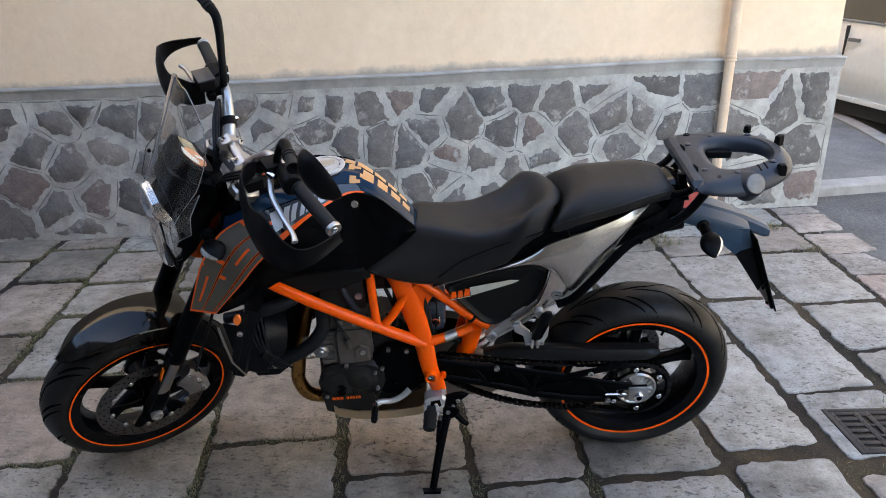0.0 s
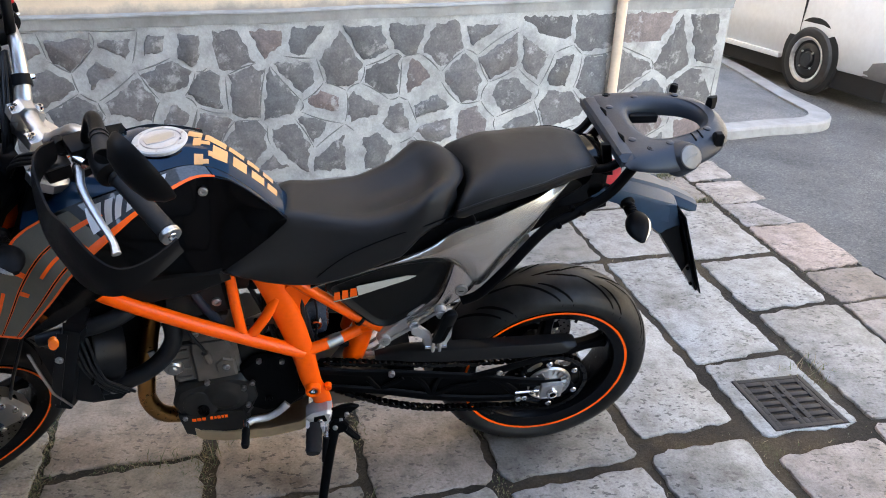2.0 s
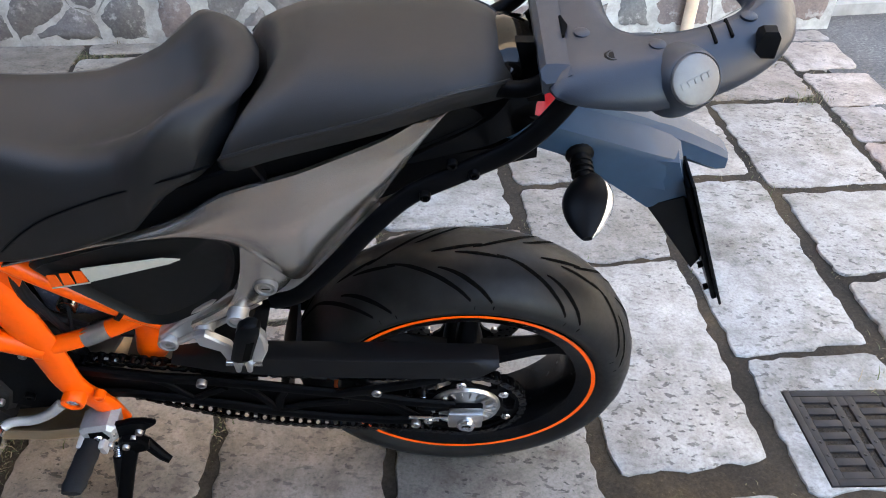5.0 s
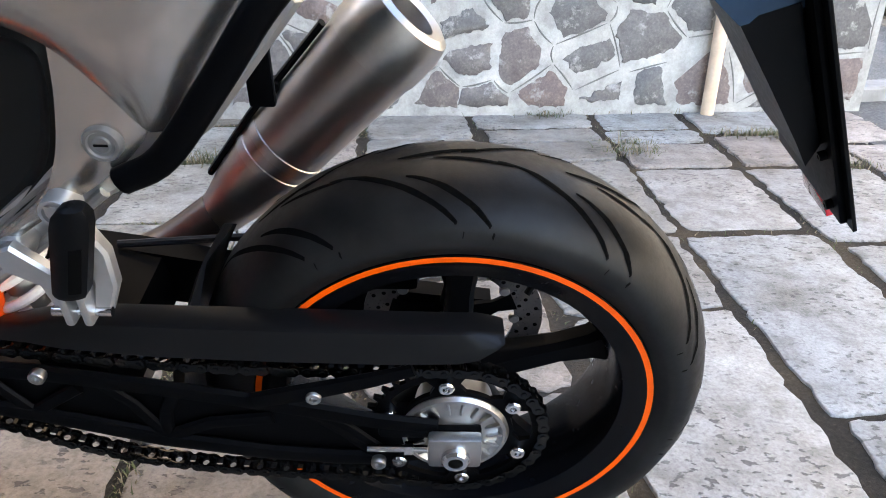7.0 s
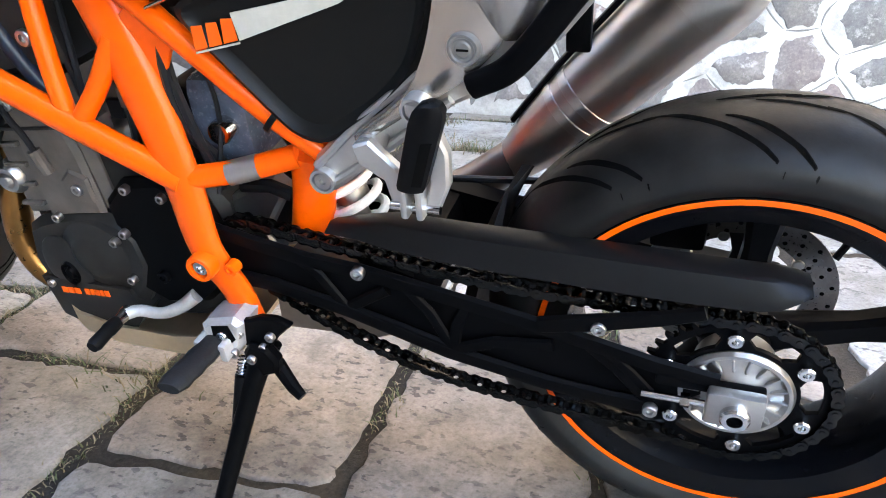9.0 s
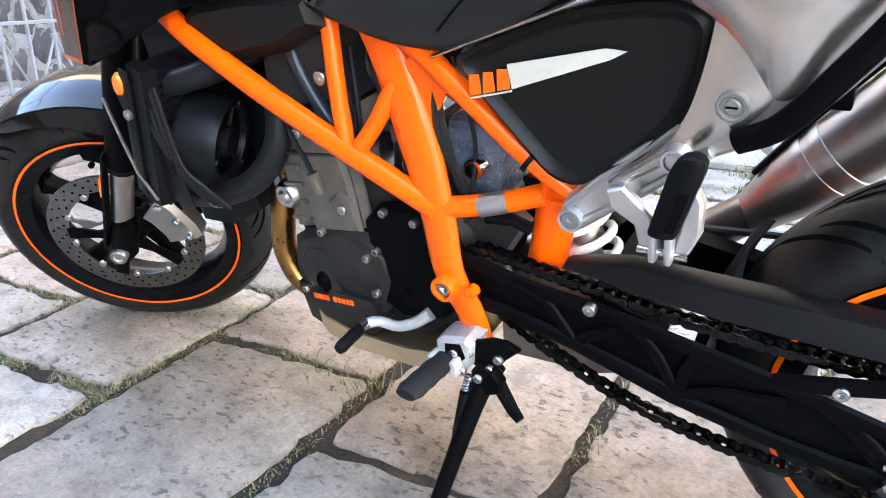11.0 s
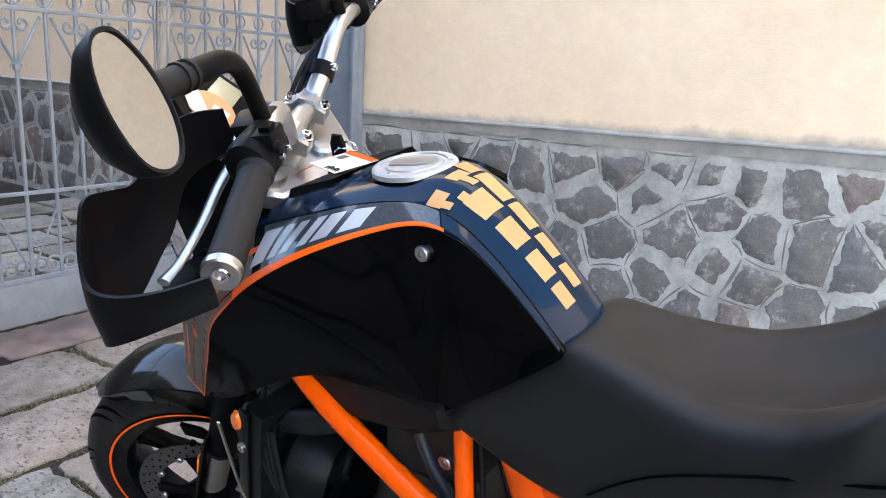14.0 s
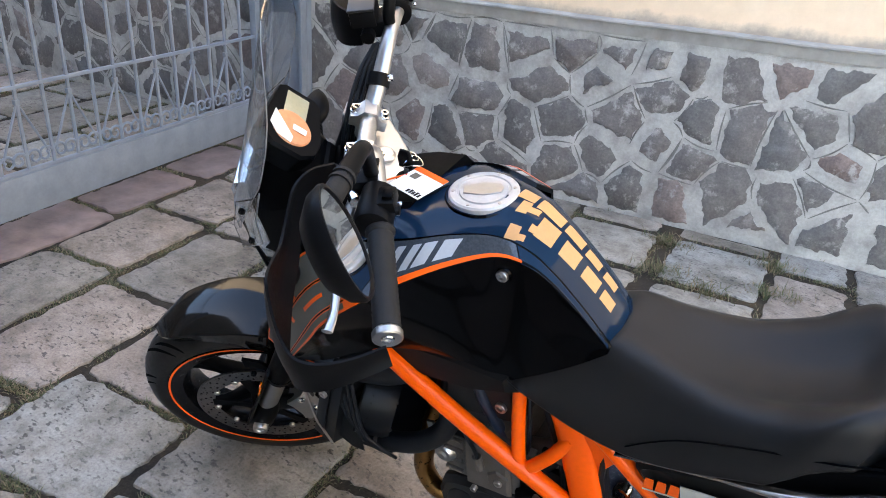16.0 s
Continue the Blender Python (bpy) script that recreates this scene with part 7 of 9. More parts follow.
# cowl behind the pillion seat
P("tail_cowl", loft([[(x, 0.010 - w, z0), (x, 0.010 - w * 0.93, z1 - 0.014), (x, 0.010 - w * 0.78, z1), (x, 0.010 - w * 0.4, z1 + 0.006), (x, 0.010 + w * 0.4, z1 + 0.006), (x, 0.010 + w * 0.78, z1), (x, 0.010 + w * 0.93, z1 - 0.014), (x, 0.010 + w, z0)] for x, w, z0, z1 in ((-0.06, 0.074, 0.900, 0.945), (-0.02, 0.070, 0.905, 0.968), (0.015, 0.067, 0.912, 0.979), (0.042, 0.060, 0.918, 0.978), (0.058, 0.050, 0.925, 0.968), (0.064, 0.040, 0.935, 0.955))]), MIRROR_BLACK, None, "gloss dark cowl behind the seat", angle=45)


# -- luggage rack --
def rack():
    r = empty("luggage_rack", Matrix.Translation((0, 0, 0.014)), bike)
    r["label"] = "black plastic luggage plate on tubular steel arms"
    n = 96
    mid, deck_z, slope = (0.19, 0.022), 1.0075, 0.13      # the deck climbs to the rear
    def loop(side):
        """Closed outline from one half of it, as radius by angle round the middle."""
        pts = [(x, y) for x, y in side] + [(x, -y) for x, y in side[-2:0:-1]]
        k = len(pts)
        fine = []
        for i in range(k):
            a, b, c, d = (Vector(pts[(i + j) % k]) for j in (-1, 0, 1, 2))
            for j in range(10):
                t = j / 10
                fine.append(0.5 * (2 * b + (c - a) * t + (2 * a - 5 * b + 4 * c - d) * t * t + (3 * b - a - 3 * c + d) * t ** 3))
        polar = sorted((math.atan2(p.y, p.x - mid[0]) % (2 * math.pi), math.hypot(p.x - mid[0], p.y)) for p in fine)
        ang, rad = [p[0] for p in polar], [p[1] for p in polar]
        return lambda a: float(np.interp(a % (2 * math.pi), ang, rad, period=2 * math.pi))
    outer = loop([(0.331, 0.0), (0.326, 0.040), (0.307, 0.082), (0.264, 0.122), (0.212, 0.149), (0.155, 0.162), (0.105, 0.165), (0.066, 0.160), (0.049, 0.143), (0.047, 0.080), (0.047, 0.0)])
    hole = loop([(0.278, 0.0), (0.271, 0.024), (0.247, 0.048), (0.206, 0.066), (0.166, 0.072), (0.137, 0.064), (0.125, 0.040), (0.122, 0.0)])
    def deck(x, y, lift=0.0):
        return Vector((x, y + mid[1], deck_z + slope * (x - 0.05) + lift))
    rows = [(outer, -0.050, 0.0), (outer, -0.032, -0.002), (outer, -0.016, -0.010), (outer, -0.004, -0.024), (outer, 0.0, -0.033), (outer, -0.001, -0.040), (outer, -0.010, -0.045), (outer, -0.028, -0.043), (hole, 0.012, -0.040), (hole, 0.001, -0.036), (hole, 0.0, -0.030), (hole, 0.002, -0.014), (hole, 0.010, -0.005), (hole, 0.022, 0.0)]
    bm = bmesh.new()
    vs = []
    for k in range(n):
        a = 2 * math.pi * k / n
        vs.append([bm.verts.new(deck(mid[0] + (f(a) + g) * math.cos(a), (f(a) + g) * math.sin(a), z * lerp(mid[0] + f(a) * math.cos(a), (0.05, 0.15, 0.25), (0.50, 1.0, 1.0)))) for f, g, z in rows])
    for k in range(n):
        for j in range(len(rows)):
            a, b = vs[k], vs[(k + 1) % n]
            bm.faces.new((a[j], b[j], b[(j + 1) % len(rows)], a[(j + 1) % len(rows)]))
    part("plate", bm, TEXTURED, r, angle=45)
    # upright lip along the front edge, sloping away at its near end
    part("front_lip", loft([[deck(x, y, z) for x, z in ((0.043, -0.024), (0.040, -0.005), (0.045, 0.001 + up), (0.054, 0.001 + up), (0.070, -0.002), (0.060, -0.020))] for y, up in ((-0.140, -0.012), (-0.124, 0.0), (-0.05, 0.001), (0.06, 0.001), (0.128, 0.0), (0.144, -0.010))]), TEXTURED, r, angle=25)
    for y0, y1 in ((-0.078, -0.040), (0.040, 0.078)):
        part("lip_groove", loft([[deck(x, y, 0.0012) for x in (0.0665, 0.0665 + w)] + [deck(x, y, -0.004) for x in (0.0665 + w, 0.0665)] for y, w in ((y0, 0.002), ((y0 + y1) / 2, 0.007), (y1, 0.002))]), RECESS_SHADE, r)
    for x, y, rad, h in ((0.113, -0.117, 0.0100, 0.004), (0.100, 0.132, 0.0100, 0.005), (0.262, 0.122, 0.0100, 0.012)):
        at = Matrix.Translation(deck(x, y, -0.004))
        part("rubber_stop", lathe([(0.0, h), (rad * 0.55, h), (rad * 0.6, h - 0.002), (rad * 0.8, h), (rad, h * 0.7), (rad, -0.006)], 18, at), BLACK, r)
    part("rubber_stop", loft([[deck(0.266 + x * k, -0.106 + y * k, z) for x, y in ((-0.010, -0.008), (0.010, -0.012), (0.012, 0.008), (-0.008, 0.012))] for k, z in ((1.0, -0.022), (0.9, 0.001), (0.6, 0.006))]), BLACK, r)
    part("catch", loft([[deck(0.308 + x, 0.026 + y * k, z) for y, x in ((-0.017, -0.004), (-0.009, 0.010), (0.009, 0.012), (0.017, -0.002), (0.0, -0.012))] for k, z in ((0.9, -0.008), (0.8, 0.010), (0.4, 0.018))]), BLACK, r)
    for x, y in ((0.087, -0.074), (0.158, -0.106), (0.256, -0.072), (0.087, 0.074), (0.158, 0.106), (0.250, 0.088)):
        part("plug", lathe([(0.0, 0.0016), (0.0072, 0.0016), (0.0088, 0.0008), (0.0090, -0.006)], 16, Matrix.Translation(deck(x, y, 0.0))), TEXTURED, r)
    for x, y in ((0.214, -0.094), (0.232, -0.086)):
        part("vent_slot", loft([[deck(x + dx, y + dy, z) for dx, z in ((-0.0013, 0.001), (0.0013, 0.001), (0.0013, -0.008), (-0.0013, -0.008))] for dy in (-0.018, 0.012)]), RECESS_SHADE, r)
    part("latch_bar", box((0.135, 0.076, 0.978), (0.205, 0.100, 0.998), 0.004), BLACK, r)
    # round badge on a boss at the left rim
    q = Matrix.Translation(deck(0.188, -0.150, -0.014)) @ Vector((0.16, -0.80, 0.58)).normalized().to_track_quat("Z", "Y").to_matrix().to_4x4()
    part("badge_boss", lathe([(0.0265, 0.002), (0.0285, 0.0), (0.033, -0.014), (0.040, -0.040)], 32, q), TEXTURED, r)
    bd = part("badge", lathe([(0.0, 0.0052), (0.0215, 0.0050), (0.0245, 0.004), (0.0262, 0.0)], 40, q), BADGE, r, "round silver badge")
    bm = bmesh.new()
    for k, w in enumerate((0.004, 0.006, 0.005, 0.006, 0.0035)):
        add_box(bm, (-0.0175 + 0.0074 * k, -0.003, 0.0045), (-0.0175 + 0.0074 * k + w, 0.003, 0.0060), 0, q @ Matrix.Rotation(0.35, 4, "Z"))
    part("badge_mark", bm, BADGE, bd, "raised bars of a plain mark")
    part("cowl_bracket", loft([[(x, y, z) for x, y in ((x0, -0.056), (x0 + 0.020, -0.056), (x0 + 0.020, -0.044), (x0, -0.044))] for x0, z in ((0.018, 1.002), (0.030, 0.965), (0.040, 0.925))]), MATT_BLACK, r)
    for s in (1, -1):
        part("rack_arm", tube(smooth_path([(-0.275, -0.138 * s, 0.648), (-0.235, -0.142 * s, 0.672), (-0.185, -0.142 * s, 0.735), (-0.140, -0.136 * s, 0.795), (-0.093, -0.122 * s, 0.838), (-0.03, -0.112 * s, 0.868), (0.035, -0.104 * s, 0.905), (0.080, -0.096 * s, 0.965), (0.092, -0.092 * s, 0.99)], 6), 0.0125, 14, 0.75, (0, 1, 0)), MATT_BLACK, r)
        part("front_stay", tube(smooth_path([(0.060, 0.012 - 0.10 * s, 0.985), (0.035, 0.012 - 0.088 * s, 0.958), (0.0, 0.012 - 0.072 * s, 0.944), (-0.035, 0.012 - 0.062 * s, 0.930)], 4), 0.0100, 12), MATT_BLACK, r)
        for x, y, z in ((-0.02, -0.120, 0.872), (-0.075, -0.132, 0.848), (-0.045, -0.113, 0.88)):
            part("arm_bolt", bolts([(x, y, z)] if s > 0 else [(x, -y + 0.0, z)], 0.0065, 0.005), MATT_BLACK, r)
rack()

# -- front end (built straight ahead, then turned on the steering axis) --
LEG = Vector((math.sin(radians(27.3)), 0, math.cos(radians(27.3))))


def on_leg(s, d):
    """A point of a fork leg: s left (1) or right (-1), d metres above the axle along the axis."""
    return Vector((FRONT[0], -0.098 * s - 0.028 * max(0, d), FRONT[2])) + LEG * d


def fork():
    f = empty("front_fork", STEER, bike)
    f["label"] = "upside-down front fork turned to its left"
    for s in (1, -1):
        part("outer_tube", tube([on_leg(s, 0.225), on_leg(s, 0.232), on_leg(s, 0.60), on_leg(s, 0.845)], [0.0275, 0.0285, 0.0275, 0.0260], 24), MATT_BLACK, f)
        part("slider", tube([on_leg(s, 0.03), on_leg(s, 0.24)], 0.0215, 24), STEEL, f, "polished steel fork slider")
        part("axle_clamp", loft([[on_leg(s, d) + Vector((w * math.cos(a), h * math.sin(a), 0)) for a in (2 * math.pi * k / 16 for k in range(16))] for d, w, h in ((-0.045, 0.022, 0.018), (-0.03, 0.034, 0.024), (0.02, 0.036, 0.027), (0.06, 0.030, 0.028), (0.085, 0.0235, 0.0235))]), MATT_BLACK, f)
        part("axle_cap", lathe([(0.0, 0.006), (0.008, 0.006), (0.010, 0.010), (0.0155, 0.010), (0.0175, 0.007), (0.0175, -0.01)], 20, Matrix.Translation(on_leg(s, -0.005) + Vector((0, -0.028 * s, 0))) @ (LEFTWARD if s > 0 else Matrix.Rotation(-math.pi / 2, 4, "X"))), ALU, f)
        part("fork_cap", lathe([(0.0, 0.016), (0.010, 0.016), (0.011, 0.012), (0.021, 0.012), (0.023, 0.008), (0.023, -0.004)], 24, Matrix.Translation(on_leg(s, 0.845)) @ AXIS.to_track_quat("Z", "Y").to_matrix().to_4x4()), ALU, f)
        part("wiper", tube([on_leg(s, 0.217), on_leg(s, 0.228)], 0.0300, 24), BLACK, f)
        part("guard_blade", loft([[on_leg(s, d) + Vector((-0.030 + dx, -0.012 * s + dy * s, 0)) for dx, dy in ((-0.003, -0.016), (0.002, -0.016), (0.002, 0.012), (-0.003, 0.012))] for d in (0.02, 0.1, 0.2, 0.27)]), BLACK, f)
        part("side_reflector", box((-0.0025, -0.006, -0.024), (0.0025, 0.006, 0.024), 0.002, Matrix.Translation(on_leg(s, 0.19) + Vector((-0.036, -0.020 * s, 0.0))) @ Matrix.Rotation(RAKE, 4, "Y")), AMBER, f, "small amber reflector")
    q = Matrix.Translation(AXIS_FOOT) @ Matrix.Translation((0, -0.023, 0)) @ Matrix.Rotation(RAKE, 4, "Y")
    # top yoke in bare aluminium, lower yoke black
    yoke = []
    for x, y in ((0.030, 0.0), (0.028, 0.03), (0.012, 0.062), (-0.010, 0.098), (-0.030, 0.128), (-0.058, 0.133), (-0.086, 0.118), (-0.090, 0.085), (-0.060, 0.055), (-0.052, 0.0)):
        yoke.append((x, y))
    yoke = [(x, -y) for x, y in yoke[::-1]] + yoke[1:-1]
    part("top_yoke", slab(yoke, 0.028, q @ Matrix.Translation((0.072, 0, 0.820)), 0.005), WHITE_ALU, f, "bare aluminium top yoke")
    part("lower_yoke", slab(yoke, 0.036, q @ Matrix.Translation((0.052, 0.006, 0.60)), 0.006), MATT_BLACK, f)
    part("stem_nut", lathe([(0.0, 0.010), (0.012, 0.010), (0.017, 0.006), (0.017, 0.0)], 20, q @ Matrix.Translation((0.060, 0, 0.848))), ALU, f)
    for s in (1, -1):
        part("riser", box((-0.017, -0.015, 0.0), (0.017, 0.015, 0.026), 0.005, q @ Matrix.Translation((0.022, -0.047 * s, 0.846))), WHITE_ALU, f)
        part("bar_clamp", loft([[q @ Vector((0.022 + x, -0.047 * s + w * 0.016, 0.846 + z)) for x, z in ((-0.030, 0.024), (-0.030, 0.042), (-0.018, 0.046), (-0.010, 0.0565), (0.010, 0.0565), (0.018, 0.046), (0.030, 0.042), (0.030, 0.024))] for w in (-1, 1)]), WHITE_ALU, f)
        for dx in (-0.0235, 0.0235):
            part("clamp_bolt", lathe([(0.0025, 0.004), (0.0032, 0.010), (0.0060, 0.010), (0.0066, 0.0085), (0.0068, 0.002), (0.0088, 0.0018), (0.0088, 0.0)], 16, q @ Matrix.Translation((0.022 + dx, -0.047 * s, 0.889))), CHROME, f)
    # brake caliper behind the left leg
    cal = part("brake_caliper", loft([[Vector(FRONT) + Vector((r * math.cos(a), y, r * math.sin(a))) for r, y in ((0.105, -0.052), (0.160, -0.052), (0.172, -0.062), (0.172, -0.098), (0.160, -0.108), (0.105, -0.108))] for a in (radians(-2), radians(8), radians(30), radians(40))]), ALU, f, "cast aluminium brake caliper")
    for a in (2, 19, 36):
        part("caliper_bolt", bolts([Vector(FRONT) + Vector((0.15 * math.cos(radians(a)), -0.108, 0.15 * math.sin(radians(a))))], 0.008, 0.006), CHROME, cal)
    part("caliper_bracket", box((-0.02, -0.010, -0.03), (0.13, 0.0, 0.03), 0.004, Matrix.Translation(on_leg(1, 0.06) + Vector((0, 0.012, 0)))), MATT_BLACK, f)
    part("brake_hose", tube(smooth_path([Vector(FRONT) + Vector((0.14, -0.09, 0.06)), on_leg(1, 0.20) + Vector((0.075, -0.015, 0)), on_leg(1, 0.40) + Vector((0.06, 0.0, 0)), on_leg(1, 0.62) + Vector((0.03, 0.06, 0))]), 0.0042, 8), HOSE, f)
    part("front_axle", tube([(FRONT[0], -0.12, FRONT[2]), (FRONT[0], 0.12, FRONT[2])], 0.011, 12), STEEL, f)
fork()


def front_mudguard():
    g = empty("front_mudguard", STEER, bike)
    g["label"] = "gloss black pointed front mudguard"
    rings = []
    n = 24
    for k in range(n + 1):
        f = k / n
        a = radians(-36 + 70 * f)
        w = lerp(f, (0, 0.06, 0.2, 0.5, 0.8, 1.0), (0.010, 0.034, 0.062, 0.077, 0.078, 0.066))
        r = 0.316 + lerp(f, (0, 0.25, 0.6, 1.0), (-0.004, 0.006, 0.010, 0.006))
        drop = lerp(f, (0, 0.12, 0.35, 0.58, 0.66, 0.86, 1.0), (0.003, 0.012, 0.030, 0.044, 0.066, 0.070, 0.030))
        er, et = Vector((math.sin(a), 0, math.cos(a))), Vector((0, 1, 0))
        c = Vector(FRONT)
        pts = [(-w * 0.90, r - 0.008 - drop), (-w, r - 0.007), (-w * 0.97, r - 0.004), (-w * 0.5, r + 0.004), (0, r + 0.008), (w * 0.5, r + 0.004), (w * 0.97, r - 0.004), (w, r - 0.007), (w * 0.90, r - 0.008 - drop)]
        under = [(y * 0.95, rr - 0.004) for y, rr in pts[::-1]]
        rings.append([c + er * rr + et * y for y, rr in pts + under])
    part("blade", loft(rings), MIRROR_BLACK, g, angle=22)
    for s in (1, -1):
        part("mudguard_stay", loft([[on_leg(s, d) + Vector((x0, 0.018 * s, 0)) + Vector((0, dy, dz)) for dy, dz in ((-0.004, -0.014), (0.004, -0.014), (0.004, 0.014), (-0.004, 0.014))] for x0, d in ((-0.09, 0.255), (-0.045, 0.235), (-0.012, 0.20))]), MATT_BLACK, g)
        part("stay_bolt", bolts([on_leg(s, 0.235) + Vector((-0.06, -0.002 * s, 0))], 0.006, 0.005), MATT_BLACK, g)
front_mudguard()


def handlebar():
    h = empty("handlebar", STEER, bike)
    h["label"] = "wide bare aluminium handlebar with black controls"
    path = [(-1.048, -0.452, 1.133), (-1.062, -0.30, 1.143), (-1.078, -0.175, 1.152), (-1.098, -0.118, 1.112), (-1.116, -0.080, 1.076), (-1.120, -0.024, 1.069), (-1.116, 0.036, 1.072), (-1.098, 0.079, 1.104), (-1.078, 0.145, 1.144), (-1.062, 0.270, 1.135), (-1.048, 0.422, 1.125)]
    sp = smooth_path(path, 8)
    part("bar", tube(sp, [lerp(abs(p.y), (0, 0.06, 0.12, 0.2, 0.46), (0.0145, 0.0145, 0.0125, 0.0112, 0.0112)) for p in sp], 20), WHITE_ALU, h, "bare aluminium bar")
    for s in (1, -1):
        before = set(h.children)
        a, b = Vector((-1.0655, -0.295 * s, 1.1425)), Vector((-1.049, -0.440 * s, 1.1335))
        d = (b - a)
        n = 34
        pts = [a + d * k / n for k in range(n + 1)]
        part("grip", tube(pts, [0.0195 if k < 2 else (0.0162 + (0.0009 if k % 2 else 0.0)) for k in range(n + 1)], 22), GRIP, h, "ribbed black rubber grip")
        q = Matrix.Translation(b) @ d.to_track_quat("Z", "Y").to_matrix().to_4x4()
        be = part("bar_end", lathe([(0.0, 0.010), (0.006, 0.010), (0.007, 0.013), (0.0165, 0.013), (0.0182, 0.0115), (0.0185, 0.004), (0.0165, 0.001), (0.0150, 0.0)], 28, q), ALU, h, "aluminium bar end weight")
        part("bar_end_screw", lathe([(0.0, 0.0105), (0.004, 0.0105), (0.0045, 0.0145), (0.0075, 0.0145), (0.0085, 0.013)], 14, q), CHROME, be)
        # switch housing
        m = Matrix.Translation((-1.070, -0.262 * s, 1.1455)) @ Matrix.Rotation(radians(-5 * s), 4, "Z")
        sw = part("switch_housing", loft([[m @ Vector((0.024 * rr * math.cos(t) - 0.002, y * s, 0.026 * rr * math.sin(t) + 0.002)) for t in (2 * math.pi * k / 18 for k in range(18))] for y, rr in ((0.032, 0.7), (0.028, 0.98), (0.0, 1.05), (-0.022, 1.08), (-0.030, 1.0), (-0.033, 0.72))]), BLACK, h)
        part("switch_block", box((0.004, -0.016, 0.010), (0.028, 0.016, 0.030), 0.004, m), BLACK, sw)
        if s > 0:
            part("rocker", box((0.012, -0.010, 0.028), (0.026, 0.006, 0.036), 0.003, m), MATT_BLACK, sw)
            part("horn_button", lathe([(0.0, 0.006), (0.006, 0.005), (0.0075, 0.0)], 14, m @ Matrix.Translation((0.028, -0.012, 0.014)) @ Matrix.Rotation(math.pi / 2, 4, "Y")), BLACK, sw)
        else:
            part("kill_switch", box((0.010, -0.011, 0.026), (0.026, 0.009, 0.040), 0.003, m), plain("red_switch", (0.62, 0.02, 0.02), 0.4), sw, "red engine stop switch")
        for dx in (-0.006, 0.012):
            part("switch_screw", bolts([m @ Vector((0.027, dx, 0.0))], 0.003, 0.003, Matrix.Rotation(math.pi / 2, 4, "Y")), CHROME, sw)
        # lever perch, reservoir and lever
        pm = Matrix.Translation((-1.083, -0.205 * s, 1.150))
        lv = empty("clutch_lever" if s > 0 else "brake_lever", None, h)
        part("perch", box((-0.030, -0.024, -0.014), (0.014, 0.024, 0.016), 0.006, pm), BLACK, lv)
        if s > 0:
            pm = pm @ Matrix.Translation((-0.014, 0.026, -0.078))
        wd = 0.030 if s < 0 else 0.020
        part("reservoir", box((-0.060, -wd, 0.010), (-0.016, wd, 0.040), 0.006, pm), BLACK, lv)
        part("reservoir_lid", box((-0.061, -wd - 0.001, 0.0405), (-0.015, wd + 0.001, 0.0460), 0.003, pm), plain("grey_lid", (0.022, 0.022, 0.022), 0.4, metal=0.2, vary=0.15), lv, "grey reservoir lid")
        part("lever_blade", tube(smooth_path([(-1.108, -0.232 * s, 1.136), (-1.122, -0.270 * s, 1.122), (-1.124, -0.33 * s, 1.110), (-1.124, -0.39 * s, 1.106), (-1.130, -0.418 * s, 1.104)], 6), [0.0080, 0.0074, 0.0064, 0.0058, 0.0078], 14, 0.62, (0, 0, 1)), ALU, lv, "bare aluminium lever")
        part("adjuster", tube([(-1.108, -0.225 * s, 1.148), (-1.100, -0.245 * s, 1.147)], 0.0095, 14), CHROME, lv)
        part("master_cap", tube([(-1.118, -0.168 * s, 1.146), (-1.116, -0.185 * s, 1.147)], 0.012, 16), BLACK, lv)
        # guard: a bent blade from the bar end round to the perch
        stn = [(-1.046, -0.470, 1.122, 1.146, 0.0), (-1.082, -0.482, 1.116, 1.144, 0.0), (-1.120, -0.488, 1.106, 1.145, 0.002), (-1.150, -0.480, 1.092, 1.149, 0.005), (-1.168, -0.455, 1.076, 1.160, 0.009), (-1.178, -0.425, 1.064, 1.176, 0.012), (-1.184, -0.395, 1.058, 1.188, 0.014), (-1.188, -0.355, 1.058, 1.172, 0.016), (-1.188, -0.320, 1.064, 1.158, 0.016), (-1.184, -0.280, 1.076, 1.166, 0.012), (-1.176, -0.242, 1.106, 1.180, 0.008), (-1.158, -0.212, 1.114, 1.180, 0.004), (-1.128, -0.196, 1.122, 1.174, 0.0)]
        lo_ = smooth_path([q_[:3] for q_ in stn], 4)
        hi_ = smooth_path([(q_[0], q_[1], q_[3]) for q_ in stn], 4)
        stn = [(u.x, u.y, u.z, v.z, lerp(k / 4, range(len(stn)), [q_[4] for q_ in stn])) for k, (u, v) in enumerate(zip(lo_, hi_))]
        rings = []
        for i, (x, y, z0, z1, bow) in enumerate(stn):
            p0, p1 = Vector(stn[max(0, i - 1)][:2]), Vector(stn[min(len(stn) - 1, i + 1)][:2])
            t = (p1 - p0).normalized()
            nn = Vector((t.y, -t.x))
            if nn.dot(Vector((x + 1.10, y + 0.33))) < 0:
                nn = -nn
            row = []
            for side in (1, -1):
                for j in range(7):
                    f = j / 6 if side > 0 else 1 - j / 6
                    o = bow * math.sin(math.pi * f) + side * 0.0018 + (0.010 * (1 - f) ** 3)
                    row.append((x + nn.x * o, (y + nn.y * o) * s, z0 + (z1 - z0) * f))
            rings.append(row)
        part("hand_guard", loft(rings), BLACK, h, "black plastic hand guard", angle=50)
        # mirror on its cranked stem
        mi = empty("rear_view_mirror", None, h)
